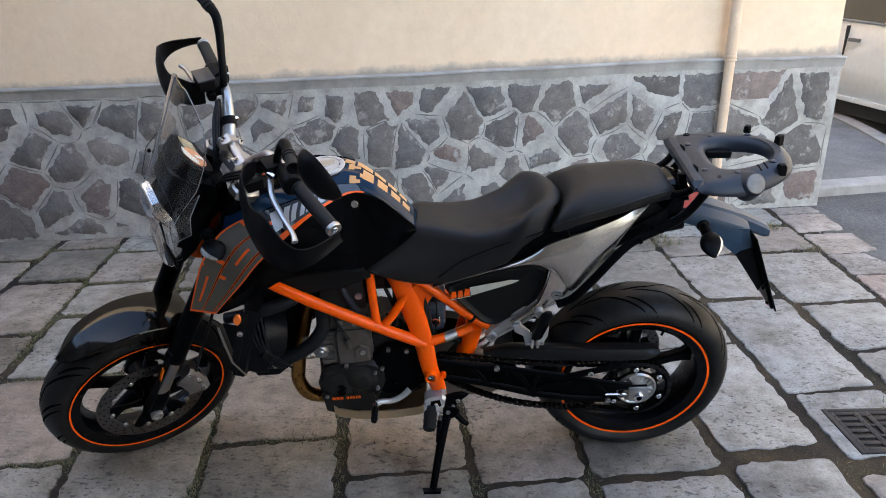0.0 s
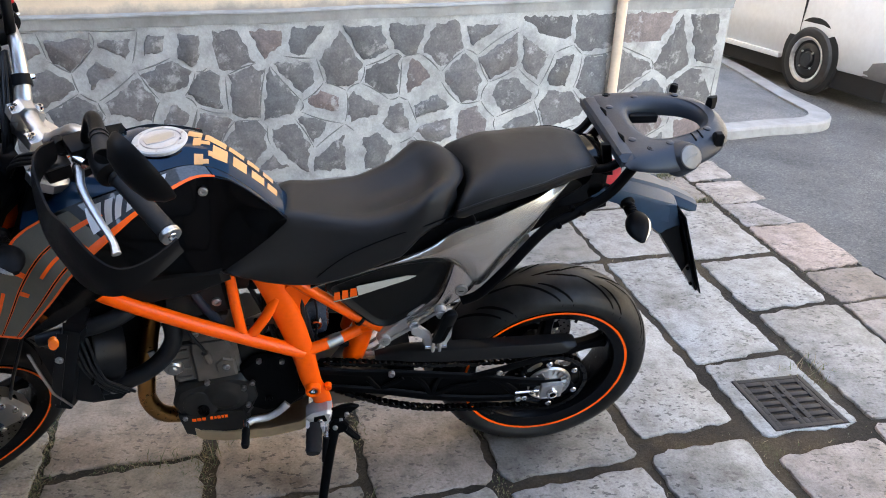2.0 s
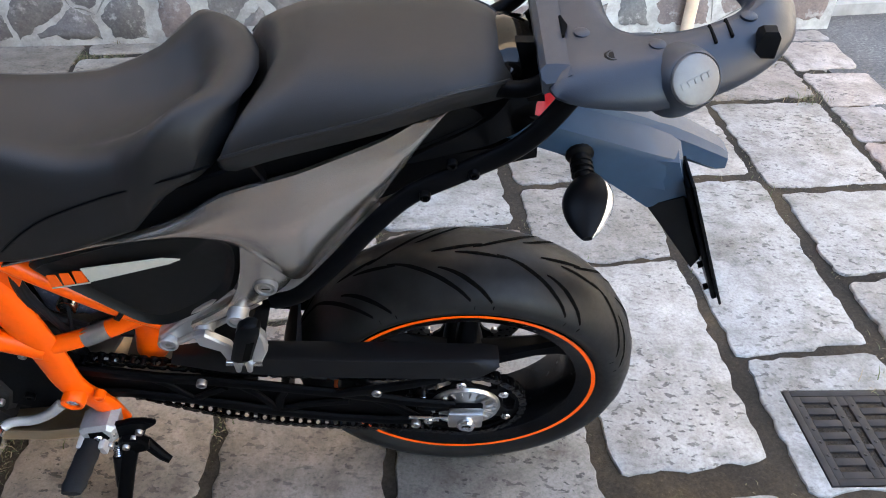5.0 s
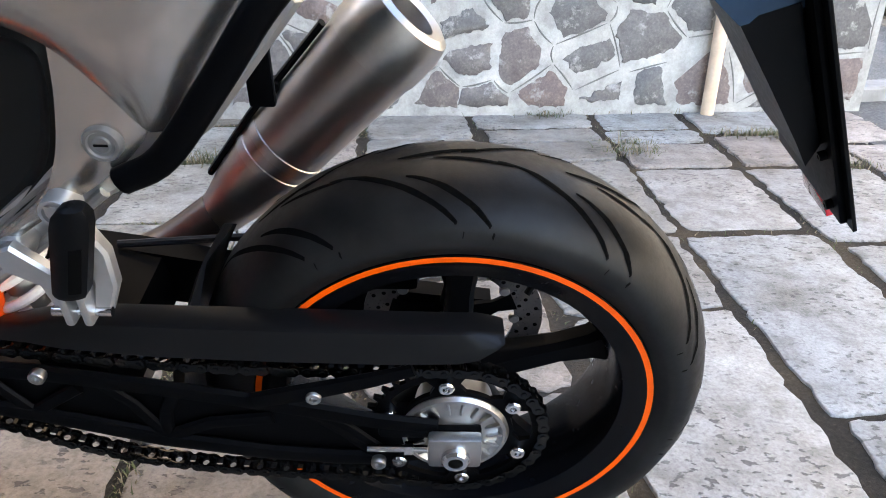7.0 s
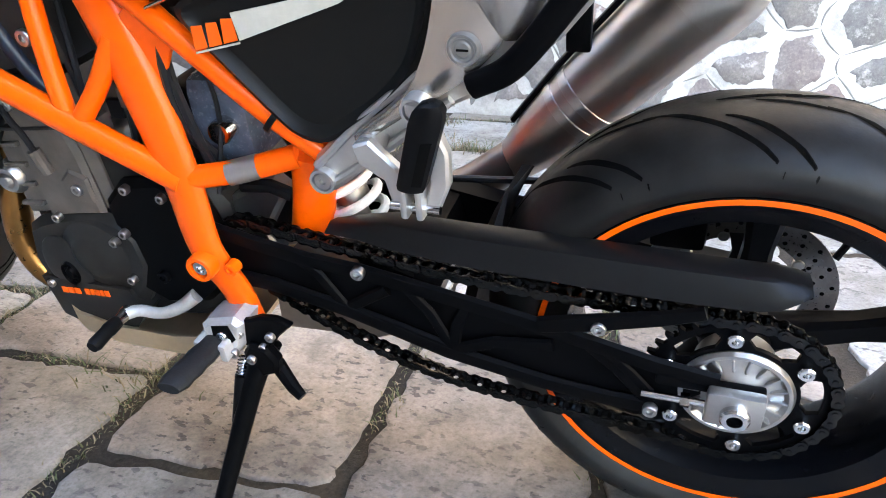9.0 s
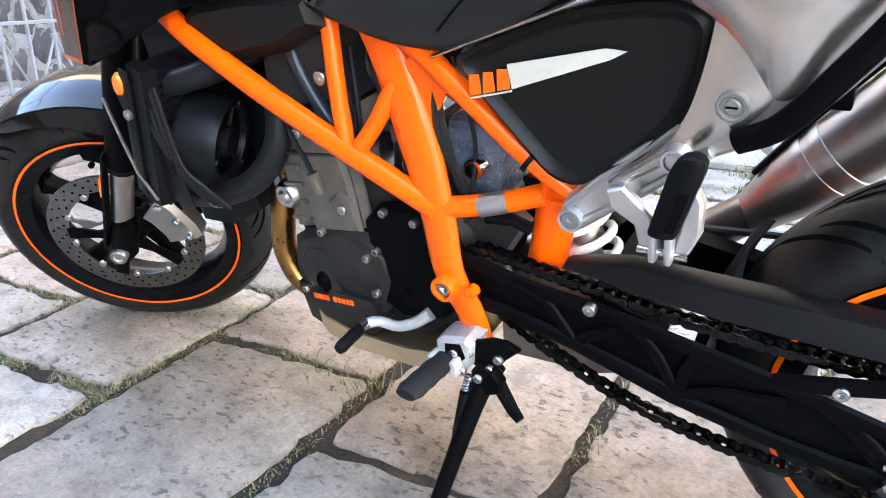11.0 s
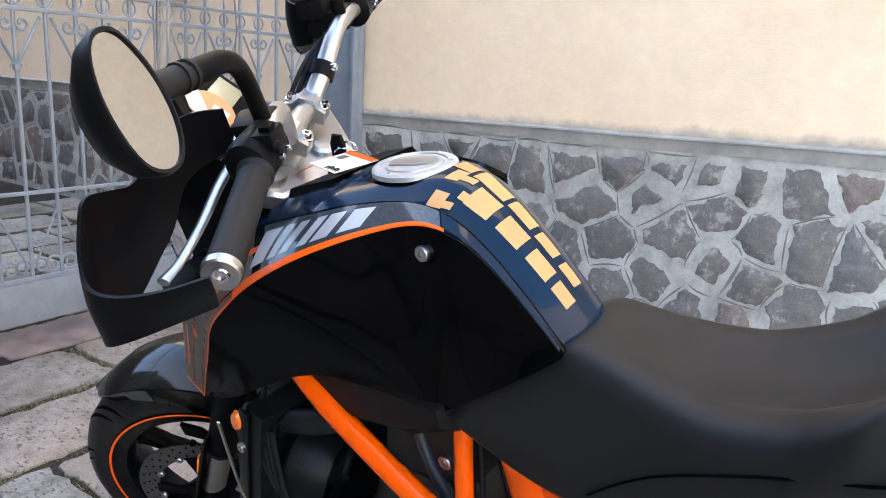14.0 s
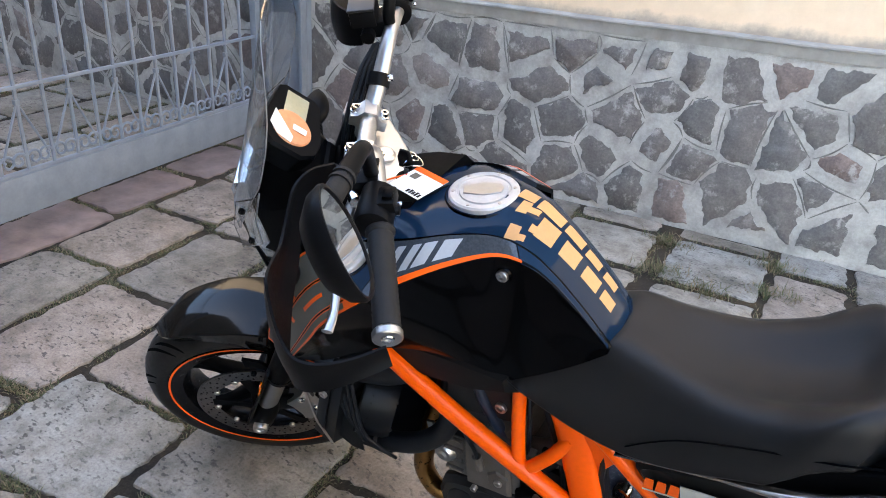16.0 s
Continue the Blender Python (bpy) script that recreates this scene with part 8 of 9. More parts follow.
        if s > 0:
            way, hub = [(-1.080, -0.206, 1.150), (-1.078, -0.214, 1.178), (-1.072, -0.236, 1.228), (-1.072, -0.262, 1.250), (-1.080, -0.30, 1.258), (-1.098, -0.372, 1.270)], (-1.066, -0.438, 1.286)
        else:
            way, hub = [(-1.080, 0.190, 1.150), (-1.076, 0.182, 1.185), (-1.062, 0.214, 1.236), (-1.048, 0.250, 1.284), (-1.044, 0.285, 1.316), (-1.062, 0.362, 1.340)], (-1.030, 0.428, 1.352)
        part("stem", tube(smooth_path(way, 6), [0.0105, 0.0100, 0.0100, 0.0112, 0.0125, 0.0120], 16), BLACK, mi)
        part("stem_boot", tube(way[-2:], [0.0120, 0.0142], 16), GRIP, mi)
        part("boot_ring", tube([Vector(way[-2]).lerp(Vector(way[-1]), k) for k in (0.18, 0.24)], 0.0150, 16), GRIP, mi)
        part("boot_ring", tube([Vector(way[-2]).lerp(Vector(way[-1]), k) for k in (0.34, 0.40)], 0.0152, 16), GRIP, mi)
        leaf = [(-0.060, -0.008), (-0.046, 0.026), (-0.012, 0.047), (0.026, 0.045), (0.052, 0.022), (0.060, -0.006), (0.034, -0.036), (0.0, -0.048), (-0.030, -0.046), (-0.054, -0.028)]
        hexa = [(w, -l) for l, w in leaf]
        for _ in range(2):
            hexa = [((1 - k) * hexa[i - 1][0] + k * hexa[i][0], (1 - k) * hexa[i - 1][1] + k * hexa[i][1]) for i in range(len(hexa)) for k in (0.25, 0.75)]
        # the glass faces the rider, its long side hanging outwards and down
        across, down, face = Vector((0.136, 0.522, -0.842)), Vector((0.299, -0.832, -0.467)), Vector((0.944, 0.188, 0.270))
        if s < 0:
            across, down, face = (Vector((v.x, -v.y, v.z)) for v in (across, down, face))
            across = -across
        mm = Matrix(((down.x, across.x, face.x, hub[0]), (down.y, across.y, face.y, hub[1]), (down.z, across.z, face.z, hub[2]), (0, 0, 0, 1)))
        # local: x down the picture of the glass, y across, z along the view to the rear
        rows = []
        for sc, z in ((0.30, -0.032), (0.70, -0.027), (1.0, -0.011), (1.09, 0.003), (1.07, 0.007), (1.01, 0.007), (0.99, 0.004)):
            rows.append([mm @ Vector((-py * sc, px * sc * s, z)) for px, py in hexa])
        part("mirror_shell", loft(rows), BLACK, mi, angle=40)
        gm = bmesh.new()
        gv = [gm.verts.new(mm @ Vector((-py * 0.998, px * 0.998 * s, 0.0052))) for px, py in hexa]
        gm.faces.new(gv)
        rr_ = bmesh.ops.extrude_face_region(gm, geom=gm.faces[:])
        bmesh.ops.translate(gm, vec=(mm.to_3x3() @ Vector((0, 0, -0.001))), verts=[v for v in rr_["geom"] if isinstance(v, bmesh.types.BMVert)])
        part("mirror_glass", gm, MIRROR_GLASS, mi, "mirror glass")
        if s < 0:
            # the bar sits a little to the left in its clamps
            for ob in set(h.children) - before:
                ob.location += Vector((0, -0.030, -0.008))
    # cable clamp on the right of the bar, with the harness
    part("cable_clamp", tube([(-1.1035, 0.066, 1.093), (-1.0985, 0.082, 1.106)], 0.0185, 18), BLACK, h)
    part("clamp_screw", bolts([(-1.082, 0.072, 1.104)], 0.006, 0.005, Matrix.Rotation(math.pi / 2, 4, "Y")), CHROME, h)
    for k in range(4):
        o = 0.006 * (k - 1.5)
        part("control_cable", tube(smooth_path([(-1.105 + o * 0.4, 0.138 + o * 0.3, 1.127), (-1.130 + o, 0.088, 1.090 - o), (-1.160 + o, 0.035 + o, 1.03 - o), (-1.19 + o, 0.02 + o, 0.93)], 6), 0.0038 + 0.0008 * (k % 2), 8), HOSE, h)
    for k in range(3):
        o = 0.008 * (k - 1)
        part("control_cable", tube(smooth_path([(-1.10, -0.19, 1.14 + o), (-1.15 + o, -0.13, 1.09 + o), (-1.185 + o, -0.06, 1.03 + o), (-1.20, -0.02 + o, 0.93)], 6), 0.0042, 8), HOSE, h)
handlebar()


def cockpit():
    c = empty("headlight_and_screen", STEER, bike)
    c["label"] = "black headlight mask with clear windscreen and instrument"
    # mask behind the screen
    part("mask", loft([[(x + 1.0 * y * y, y, z) for y, z in ((-w * 0.55, z1), (-w * 0.9, z1 - 0.03), (-w, (z0 + z1) / 2), (-w * 0.72, z0 + 0.02), (-w * 0.3, z0), (w * 0.3, z0), (w * 0.72, z0 + 0.02), (w, (z0 + z1) / 2), (w * 0.9, z1 - 0.03), (w * 0.55, z1))] for x, w, z0, z1 in ((-1.200, 0.060, 0.92, 1.010), (-1.25, 0.082, 0.86, 1.035), (-1.29, 0.094, 0.815, 1.030), (-1.325, 0.092, 0.785, 1.005), (-1.345, 0.086, 0.785, 0.985))]), BLACK, c, angle=30)
    silver = plain("headlight_silver", (0.62, 0.63, 0.64), 0.10, metal=0.9, vary=0.35, scale=45, coat=1.0)
    part("headlight_lens", loft([[(x + 3.2 * (y * w) ** 2, y * w, 0.892 + z * hh) for y, z in ((-0.45, -1), (-0.85, -0.55), (-1, 0.1), (-0.92, 0.7), (-0.5, 1), (0.5, 1), (0.92, 0.7), (1, 0.1), (0.85, -0.55), (0.45, -1))] for x, w, hh in ((-1.345, 0.090, 0.118), (-1.364, 0.090, 0.116), (-1.374, 0.080, 0.100), (-1.378, 0.055, 0.070))]), silver, c, "silvery headlight lens")
    for s in (1, -1):
        part("lens_divider", tube([(-1.346, -0.080 * s, 0.80), (-1.353, -0.076 * s, 0.88), (-1.353, -0.074 * s, 0.97)], 0.004, 8), BLACK, c)
    # screen
    bm = bmesh.new()
    nv, nu = 22, 16
    def sp(u, v, th):
        z = 0.985 + 0.318 * v
        w = lerp(v, (0.0, 0.12, 0.16, 0.36, 0.55, 0.70, 0.82, 0.90, 0.96, 1.0), (0.112, 0.118, 0.122, 0.142, 0.142, 0.134, 0.116, 0.092, 0.064, 0.034))
        y = u * w
        x = -1.366 + 0.148 * v ** 0.95 + 2.3 * y * y + th
        return (x, y - 0.012, z)
    f_, b_ = [[[bm.verts.new(sp(-1 + 2 * j / nu, i / nv, th)) for j in range(nu + 1)] for i in range(nv + 1)] for th in (-0.0015, 0.0015)]
    for g in (f_, b_):
        for i in range(nv):
            for j in range(nu):
                bm.faces.new((g[i][j], g[i][j + 1], g[i + 1][j + 1], g[i + 1][j]))
    for i in range(nv):
        for j in (0, nu):
            bm.faces.new((f_[i][j], f_[i + 1][j], b_[i + 1][j], b_[i][j]))
    for j in range(nu):
        for i in (0, nv):
            bm.faces.new((f_[i][j], f_[i][j + 1], b_[i][j + 1], b_[i][j]))
    scr = part("windscreen", bm, SCREEN, c, "clear plastic windscreen")
    scr.visible_shadow = False
    edge = plain("frosted_edge", (0.20, 0.205, 0.21), 0.3, vary=0.05)
    for s in (1, -1):
        part("screen_edge", tube([sp(-s * 1.0, i / 20, 0.0) for i in range(21)], 0.0010, 6), edge, c, "bright cut edge of the screen")
        wing = [(-1.316, 1.062), (-1.270, 1.085), (-1.258, 1.098), (-1.292, 1.026), (-1.300, 0.968), (-1.350, 0.940), (-1.346, 1.000)]
        fl = Matrix.Translation((-1.3, -0.012 - 0.136 * s, 0)) @ Matrix.Rotation(radians(-24 * s), 4, "Z") @ Matrix.Translation((1.3, 0, 0)) @ LEFTWARD
        part("screen_wing", slab(wing, 0.003, fl, 0.001), SCREEN, c, "clear wing below the screen").visible_shadow = False
        part("wing_edge", tube([fl @ Vector((x, z, 0.0015)) for x, z in wing[2:6]], 0.0013, 6), edge, c, "bright cut edge of the wing")
        for x, z in ((-1.310, 1.045), (-1.320, 0.972)):
            part("fairing_bolt", bolts([fl @ Vector((x, z, 0.003 if s > 0 else 0.0))], 0.0055, 0.004, LEFTWARD if s > 0 else Matrix.Rotation(-math.pi / 2, 4, "X")), BLACK, c)
    part("instrument_cowl", loft([[(x, -0.012 - w, z0), (x, -0.012 - w * 0.9, z1 - 0.012), (x, -0.012 - w * 0.6, z1), (x, -0.012 + w * 0.6, z1), (x, -0.012 + w * 0.9, z1 - 0.012), (x, -0.012 + w, z0)] for x, w, z0, z1 in ((-1.318, 0.070, 0.985, 1.050), (-1.290, 0.082, 0.985, 1.090), (-1.262, 0.080, 0.985, 1.092), (-1.230, 0.066, 0.985, 1.060), (-1.205, 0.050, 0.985, 1.030))]), MATT_BLACK, c)
    # instrument, tilted up towards the rider
    m = Matrix.Translation((-1.237, -0.014, 1.102)) @ Matrix.Rotation(radians(47), 4, "Y") @ Matrix.Rotation(-math.pi / 2, 4, "Z")
    dash = part("instrument", loft([[m @ Vector((x * k, y * k, z)) for x, y in ((-0.066, -0.026), (-0.058, -0.036), (0.024, -0.050), (0.056, -0.046), (0.074, -0.024), (0.074, 0.026), (0.056, 0.050), (0.024, 0.056), (-0.058, 0.042), (-0.066, 0.030))] for k, z in ((0.7, -0.050), (0.95, -0.034), (1.0, 0.004), (0.95, 0.010))]), BLACK, c, "black digital instrument")
    part("display", box((-0.052, -0.020, 0.0102), (-0.003, 0.020, 0.0122), 0.001, m), LCD, dash, "olive liquid crystal display")
    part("tachometer", lathe([(0.0, 0.0126), (0.033, 0.0122), (0.035, 0.0100)], 36, m @ Matrix.Translation((0.024, 0.0, 0.0))), plain("orange_dial", (0.60, 0.25, 0.11), 0.35, vary=0.15, scale=90), dash, "orange round dial")
    # glare on the dial, painted as a flat white patch
    part("dial_glare", slab([(0.004, -0.033), (0.036, -0.037), (0.053, -0.022), (0.058, 0.002), (0.044, 0.004), (0.020, -0.018)], 0.0012, m @ Matrix.Translation((0, 0, 0.0122)), 0.0), WHITE, dash, "white patch painted as glare on the dial")
    part("needle", box((0.018, 0.0, 0.0142), (0.030, 0.024, 0.0150), 0, m), WHITE, dash)
    part("wiring_cover", loft([[(x, -w, z), (x, w, z), (x, w * 0.8, z + 0.05), (x, -w * 0.8, z + 0.05)] for x, w, z in ((-1.23, 0.07, 0.92), (-1.19, 0.06, 0.94), (-1.165, 0.04, 0.96))]), BLACK, c)
cockpit()
indicator("front_indicator", (-1.258, -0.125, 0.932), (-0.10, -0.97, 0.20), (-0.98, 0.10, -0.15), bike, STEER)
indicator("front_indicator", (-1.258, 0.125, 0.932), (-0.10, 0.97, 0.20), (-0.98, -0.10, -0.15), bike, STEER)


def radiator():
    r = empty("radiator", None, bike)
    SATIN = plain("satin_black_radiator", (0.0045, 0.005, 0.006), 0.36, vary=0.25, scale=30, spec=0.10)
    r["label"] = "black radiator with fan and rubber coolant hoses"
    m = Matrix.Translation((-1.130, 0, 0.570)) @ Matrix.Rotation(radians(17), 4, "Y")
    part("core", box((-0.022, -0.165, -0.115), (0.016, 0.165, 0.120), 0.005, m), SATIN, r)
    for k in range(16):
        part("core_fin", box((0.0165, -0.160, -0.108 + 0.0142 * k), (0.0190, 0.160, -0.103 + 0.0142 * k), 0, m), SATIN, r)
    for s in (1, -1):
        part("side_tank", loft([[m @ Vector((x, -s * y, z)) for x, y in ((-0.026, 0.163), (-0.020, 0.186), (0.012, 0.186), (0.020, 0.163))] for z in (-0.118, -0.09, 0.10, 0.125)]), SATIN, r)
        part("side_plate", box((-0.030, -0.192 if s > 0 else 0.188, -0.100), (-0.010, -0.188 if s > 0 else 0.192, 0.118), 0.001, m), SATIN, r)
    part("side_reflector", lathe([(0.0, 0.008), (0.012, 0.006), (0.015, 0.0)], 20, m @ Matrix.Translation((-0.034, -0.190, 0.090)) @ LEFTWARD @ Matrix.Diagonal((0.75, 1.3, 1, 1))), AMBER, r, "amber side reflector")
    part("plate_bolt", bolts([m @ Vector((-0.02, -0.193, 0.045))], 0.008, 0.005), ALU, r)
    F = m @ Matrix.Translation((0.050, -0.098, -0.010)) @ Matrix.Rotation(radians(22), 4, "Z") @ Matrix.Rotation(math.pi / 2, 4, "Y")
    fan = part("fan_shroud", lathe([(0.056, 0.022), (0.060, 0.032), (0.070, 0.034), (0.075, 0.022), (0.078, -0.030)], 44, F), SATIN, r)
    part("fan_motor", lathe([(0.0, 0.034), (0.020, 0.033), (0.026, 0.026), (0.028, -0.02)], 24, F), SATIN, fan)
    for k in range(3):
        part("motor_stay", box((0.026, -0.004, 0.020), (0.060, 0.004, 0.027), 0.002, F @ Matrix.Rotation(0.5 + 2 * math.pi * k / 3, 4, "Z")), SATIN, fan)
        part("stay_screw", lathe([(0.0, 0.004), (0.004, 0.004), (0.005, 0.0)], 10, F @ Matrix.Rotation(0.5 + 2 * math.pi * k / 3, 4, "Z") @ Matrix.Translation((0.064, 0, 0.033))), SATIN, fan)
    for k in range(8):
        part("fan_blade", box((0.024, -0.002, -0.010), (0.056, 0.002, 0.014), 0.001, F @ Matrix.Rotation(2 * math.pi * k / 8, 4, "Z") @ Matrix.Rotation(0.6, 4, "X")), SATIN, fan)
    part("fan_backing", lathe([(0.0, -0.012), (0.077, -0.012), (0.077, -0.034), (0.0, -0.034)], 32, F), RECESS_SHADE, fan)
    part("edge_strip", loft([[(x, -0.1905, z), (x + w, -0.1905, z), (x + w, -0.1935, z), (x, -0.1935, z)] for x, w, z in ((-1.194, 0.006, 0.640), (-1.186, 0.006, 0.575), (-1.176, 0.006, 0.515), (-1.148, 0.005, 0.470))]), STEEL, r, "bare aluminium radiator edge")
    part("cowl_panel", loft([[(x, -0.168 + d, z) for x, z, d in ((x0, z0, 0.0), (x0, z0 + 0.010, -0.004), (x1, z1, -0.004), (x1, z1 - 0.010, 0.0))] for x0, z0, x1, z1 in ((-1.165, 0.470, -1.185, 0.640), (-1.115, 0.450, -1.125, 0.625), (-1.085, 0.455, -1.095, 0.600))]), SATIN, r)
    part("upper_hose", tube(smooth_path([(-1.185, -0.140, 0.630), (-1.135, -0.142, 0.642), (-1.07, -0.135, 0.656), (-1.01, -0.120, 0.672), (-0.96, -0.07, 0.69)], 6), [0.0165, 0.0165, 0.0195, 0.0195, 0.018], 16), HOSE, r)
    part("lower_hose", tube(smooth_path([(-1.155, -0.130, 0.444), (-1.10, -0.130, 0.452), (-1.05, -0.128, 0.466), (-0.995, -0.122, 0.490), (-0.952, -0.112, 0.525), (-0.928, -0.100, 0.568), (-0.932, -0.080, 0.620), (-0.950, -0.04, 0.66)], 6), [0.0165, 0.0165, 0.0200, 0.0205, 0.0205, 0.0205, 0.020, 0.020], 16), HOSE, r)
    for p, q, rr in (((-1.112, -0.1415, 0.6465), (-1.104, -0.1410, 0.6480), 0.0205), ((-1.078, -0.1294, 0.458), (-1.070, -0.1290, 0.460), 0.0205)):
        part("hose_clip", tube([p, q], rr, 16), STEEL, r)
    for k in range(4):
        o = 0.012 * k
        part("wire", tube(smooth_path([(-1.115 + o, -0.175, 0.66), (-1.105 + o, -0.180, 0.58 - o), (-1.08 + o, -0.170, 0.50), (-1.06 + o, -0.15, 0.455)], 5), 0.0036, 7), HOSE, r)
    # added dark boxes, filling gaps where the engine bay stays black
    part("dark_filler", loft([[(x, y0, z0), (x, y1, z0), (x, y1, z1), (x, y0, z1)] for x, y0, y1, z0, z1 in ((-1.115, 0.0, 0.15, 0.45, 0.72), (-1.03, 0.02, 0.12, 0.46, 0.74), (-0.96, 0.03, 0.10, 0.50, 0.74))]), SATIN, r)
    part("upper_dark_filler", loft([[(x, -0.105, z0), (x, 0.05, z0), (x, 0.05, 0.76), (x, -0.105, 0.76)] for x, z0 in ((-1.170, 0.650), (-1.08, 0.645), (-0.99, 0.66))]), SATIN, r)
    part("lower_fairing", loft([[(x, -w, z0), (x, -w, z1), (x, w, z1), (x, w, z0)] for x, w, z0, z1 in ((-1.165, 0.11, 0.44, 0.50), (-1.13, 0.13, 0.405, 0.47), (-1.07, 0.12, 0.40, 0.44), (-1.03, 0.09, 0.42, 0.445))]), SATIN, r)
radiator()
ign = P("ignition_lock", lathe([(0.0, 0.006), (0.016, 0.006), (0.020, 0.002), (0.020, -0.03)], 24, Matrix.Translation((-1.045, 0.0, 1.000))), BLACK)
part("key_blade", box((-1.049, -0.0015, 1.006), (-1.041, 0.0015, 1.022)), STEEL, ign)
part("key_head", slab([(-0.012, 0.0), (0.012, 0.0), (0.014, 0.018), (0.008, 0.032), (-0.008, 0.032), (-0.014, 0.018)], 0.006, Matrix.Translation((-1.045, 0.003, 1.020)) @ Matrix.Rotation(math.pi / 2, 4, "X"), 0.0015), BLACK, ign)
P("neck_cover", loft([[(x, -w, z), (x, -w * 0.7, z + h), (x, w * 0.7, z + h), (x, w, z)] for x, w, z, h in ((-1.16, 0.10, 0.90, 0.05), (-1.10, 0.12, 0.94, 0.045), (-1.04, 0.125, 0.965, 0.040), (-0.98, 0.11, 0.985, 0.036))]), MATT_BLACK)
# key ring with a card tag lying on the tank
tag = tagged(empty("key_tag", BIKE @ Matrix.Translation((-0.9895, -0.044, 1.033)) @ Matrix.Rotation(radians(76.4), 4, "Z")), "white and orange card tag on a key ring", "key tag")
part("card", box((-0.032, -0.033, -0.0006), (0.032, 0.033, 0.0006), 0.0004), WHITE, tag)
part("orange_edge", box((0.0205, -0.0332, 0.0004), (0.0322, 0.0332, 0.0010)), ORANGE_DECAL, tag)
part("print_square", box((0.002, 0.010, 0.0004), (0.016, 0.024, 0.0010)), GREY_DECAL, tag)
bm = bmesh.new()
for k in range(5):
    add_box(bm, (-0.029, -0.030 + 0.0060 * k, 0.0004), (-0.021 + 0.002 * (k % 2), -0.0258 + 0.0060 * k, 0.0010))
part("print_bars", bm, MATT_BLACK, tag)
for cx, cy, cz, r in ((0.030, 0.045, 0.003, 0.015), (0.040, 0.062, 0.000, 0.011)):
    part("ring", tube([(cx + r * math.cos(a), cy + r * math.sin(a), cz + 0.004 * math.sin(2 * a)) for a in (2 * math.pi * k / 24 for k in range(25))], 0.0012, 6), CHROME, tag)
part("strap", tube([(0.004, 0.030, 0.0008), (-0.010, 0.050, -0.008), (-0.026, 0.078, -0.022)], 0.003, 6, 0.3), ORANGE_DECAL, tag)

# ---- stones of the dado ----
STONES_LEFT = [(-2.51, 0.69), (-2.22, 0.72), (-1.87, 0.70), (-1.67, 0.66), (-1.42, 0.72), (-1.21, 0.77), (-2.69, 0.50), (-2.35, 0.54), (-2.20, 0.44), (-1.96, 0.53), (-1.67, 0.42),
               (-1.34, 0.58), (-1.07, 0.63), (-2.43, 0.32), (-2.58, 0.12), (-2.27, 0.19), (-2.06, 0.26), (-1.84, 0.22), (-1.66, 0.28), (-1.44, 0.30), (-1.23, 0.38), (-1.53, 0.12), (-1.20, 0.19)]
STONES_MIDDLE = [(-0.81, 0.76), (-0.96, 0.48), (-0.65, 0.74), (-0.47, 0.72), (-0.75, 0.60), (-0.58, 0.51), (-0.39, 0.51), (-0.27, 0.81), (-0.22, 0.48), (-0.11, 0.57), (-0.72, 0.38),
                 (-0.62, 0.34), (-1.02, 0.28), (-0.82, 0.11), (-0.65, 0.12), (-0.41, 0.20), (-0.16, 0.21), (-0.02, 0.29), (0.02, 0.41), (0.07, 0.17)]
STONES_RIGHT = [(0.12, 0.64), (0.29, 0.74), (0.49, 0.79), (0.68, 0.72), (0.93, 0.78), (0.25, 0.39), (0.36, 0.57), (0.30, 0.18), (0.62, 0.39), (0.82, 0.56), (1.01, 0.65), (1.10, 0.45),
                (1.26, 0.65), (1.35, 0.77), (1.42, 0.58), (1.60, 0.77), (1.62, 0.54), (1.40, 0.33), (1.86, 0.55), (1.94, 0.75), (2.15, 0.64), (2.35, 0.70), (2.32, 0.40), (1.99, 0.22), (1.18, 0.25)]


def clip_cell(cell, a, b):
    """Keeps the part of a convex cell that is nearer to a than to b."""
    mx, my, dx, dy = (a[0] + b[0]) / 2, (a[1] + b[1]) / 2, b[0] - a[0], b[1] - a[1]
    out = []
    for i in range(len(cell)):
        p, q = cell[i - 1], cell[i]
        sp, sq = (p[0] - mx) * dx + (p[1] - my) * dy, (q[0] - mx) * dx + (q[1] - my) * dy
        if (sp < 0) != (sq < 0):
            t = sp / (sp - sq)
            out.append((p[0] + (q[0] - p[0]) * t, p[1] + (q[1] - p[1]) * t))
        if sq < 0:
            out.append(q)
    return out


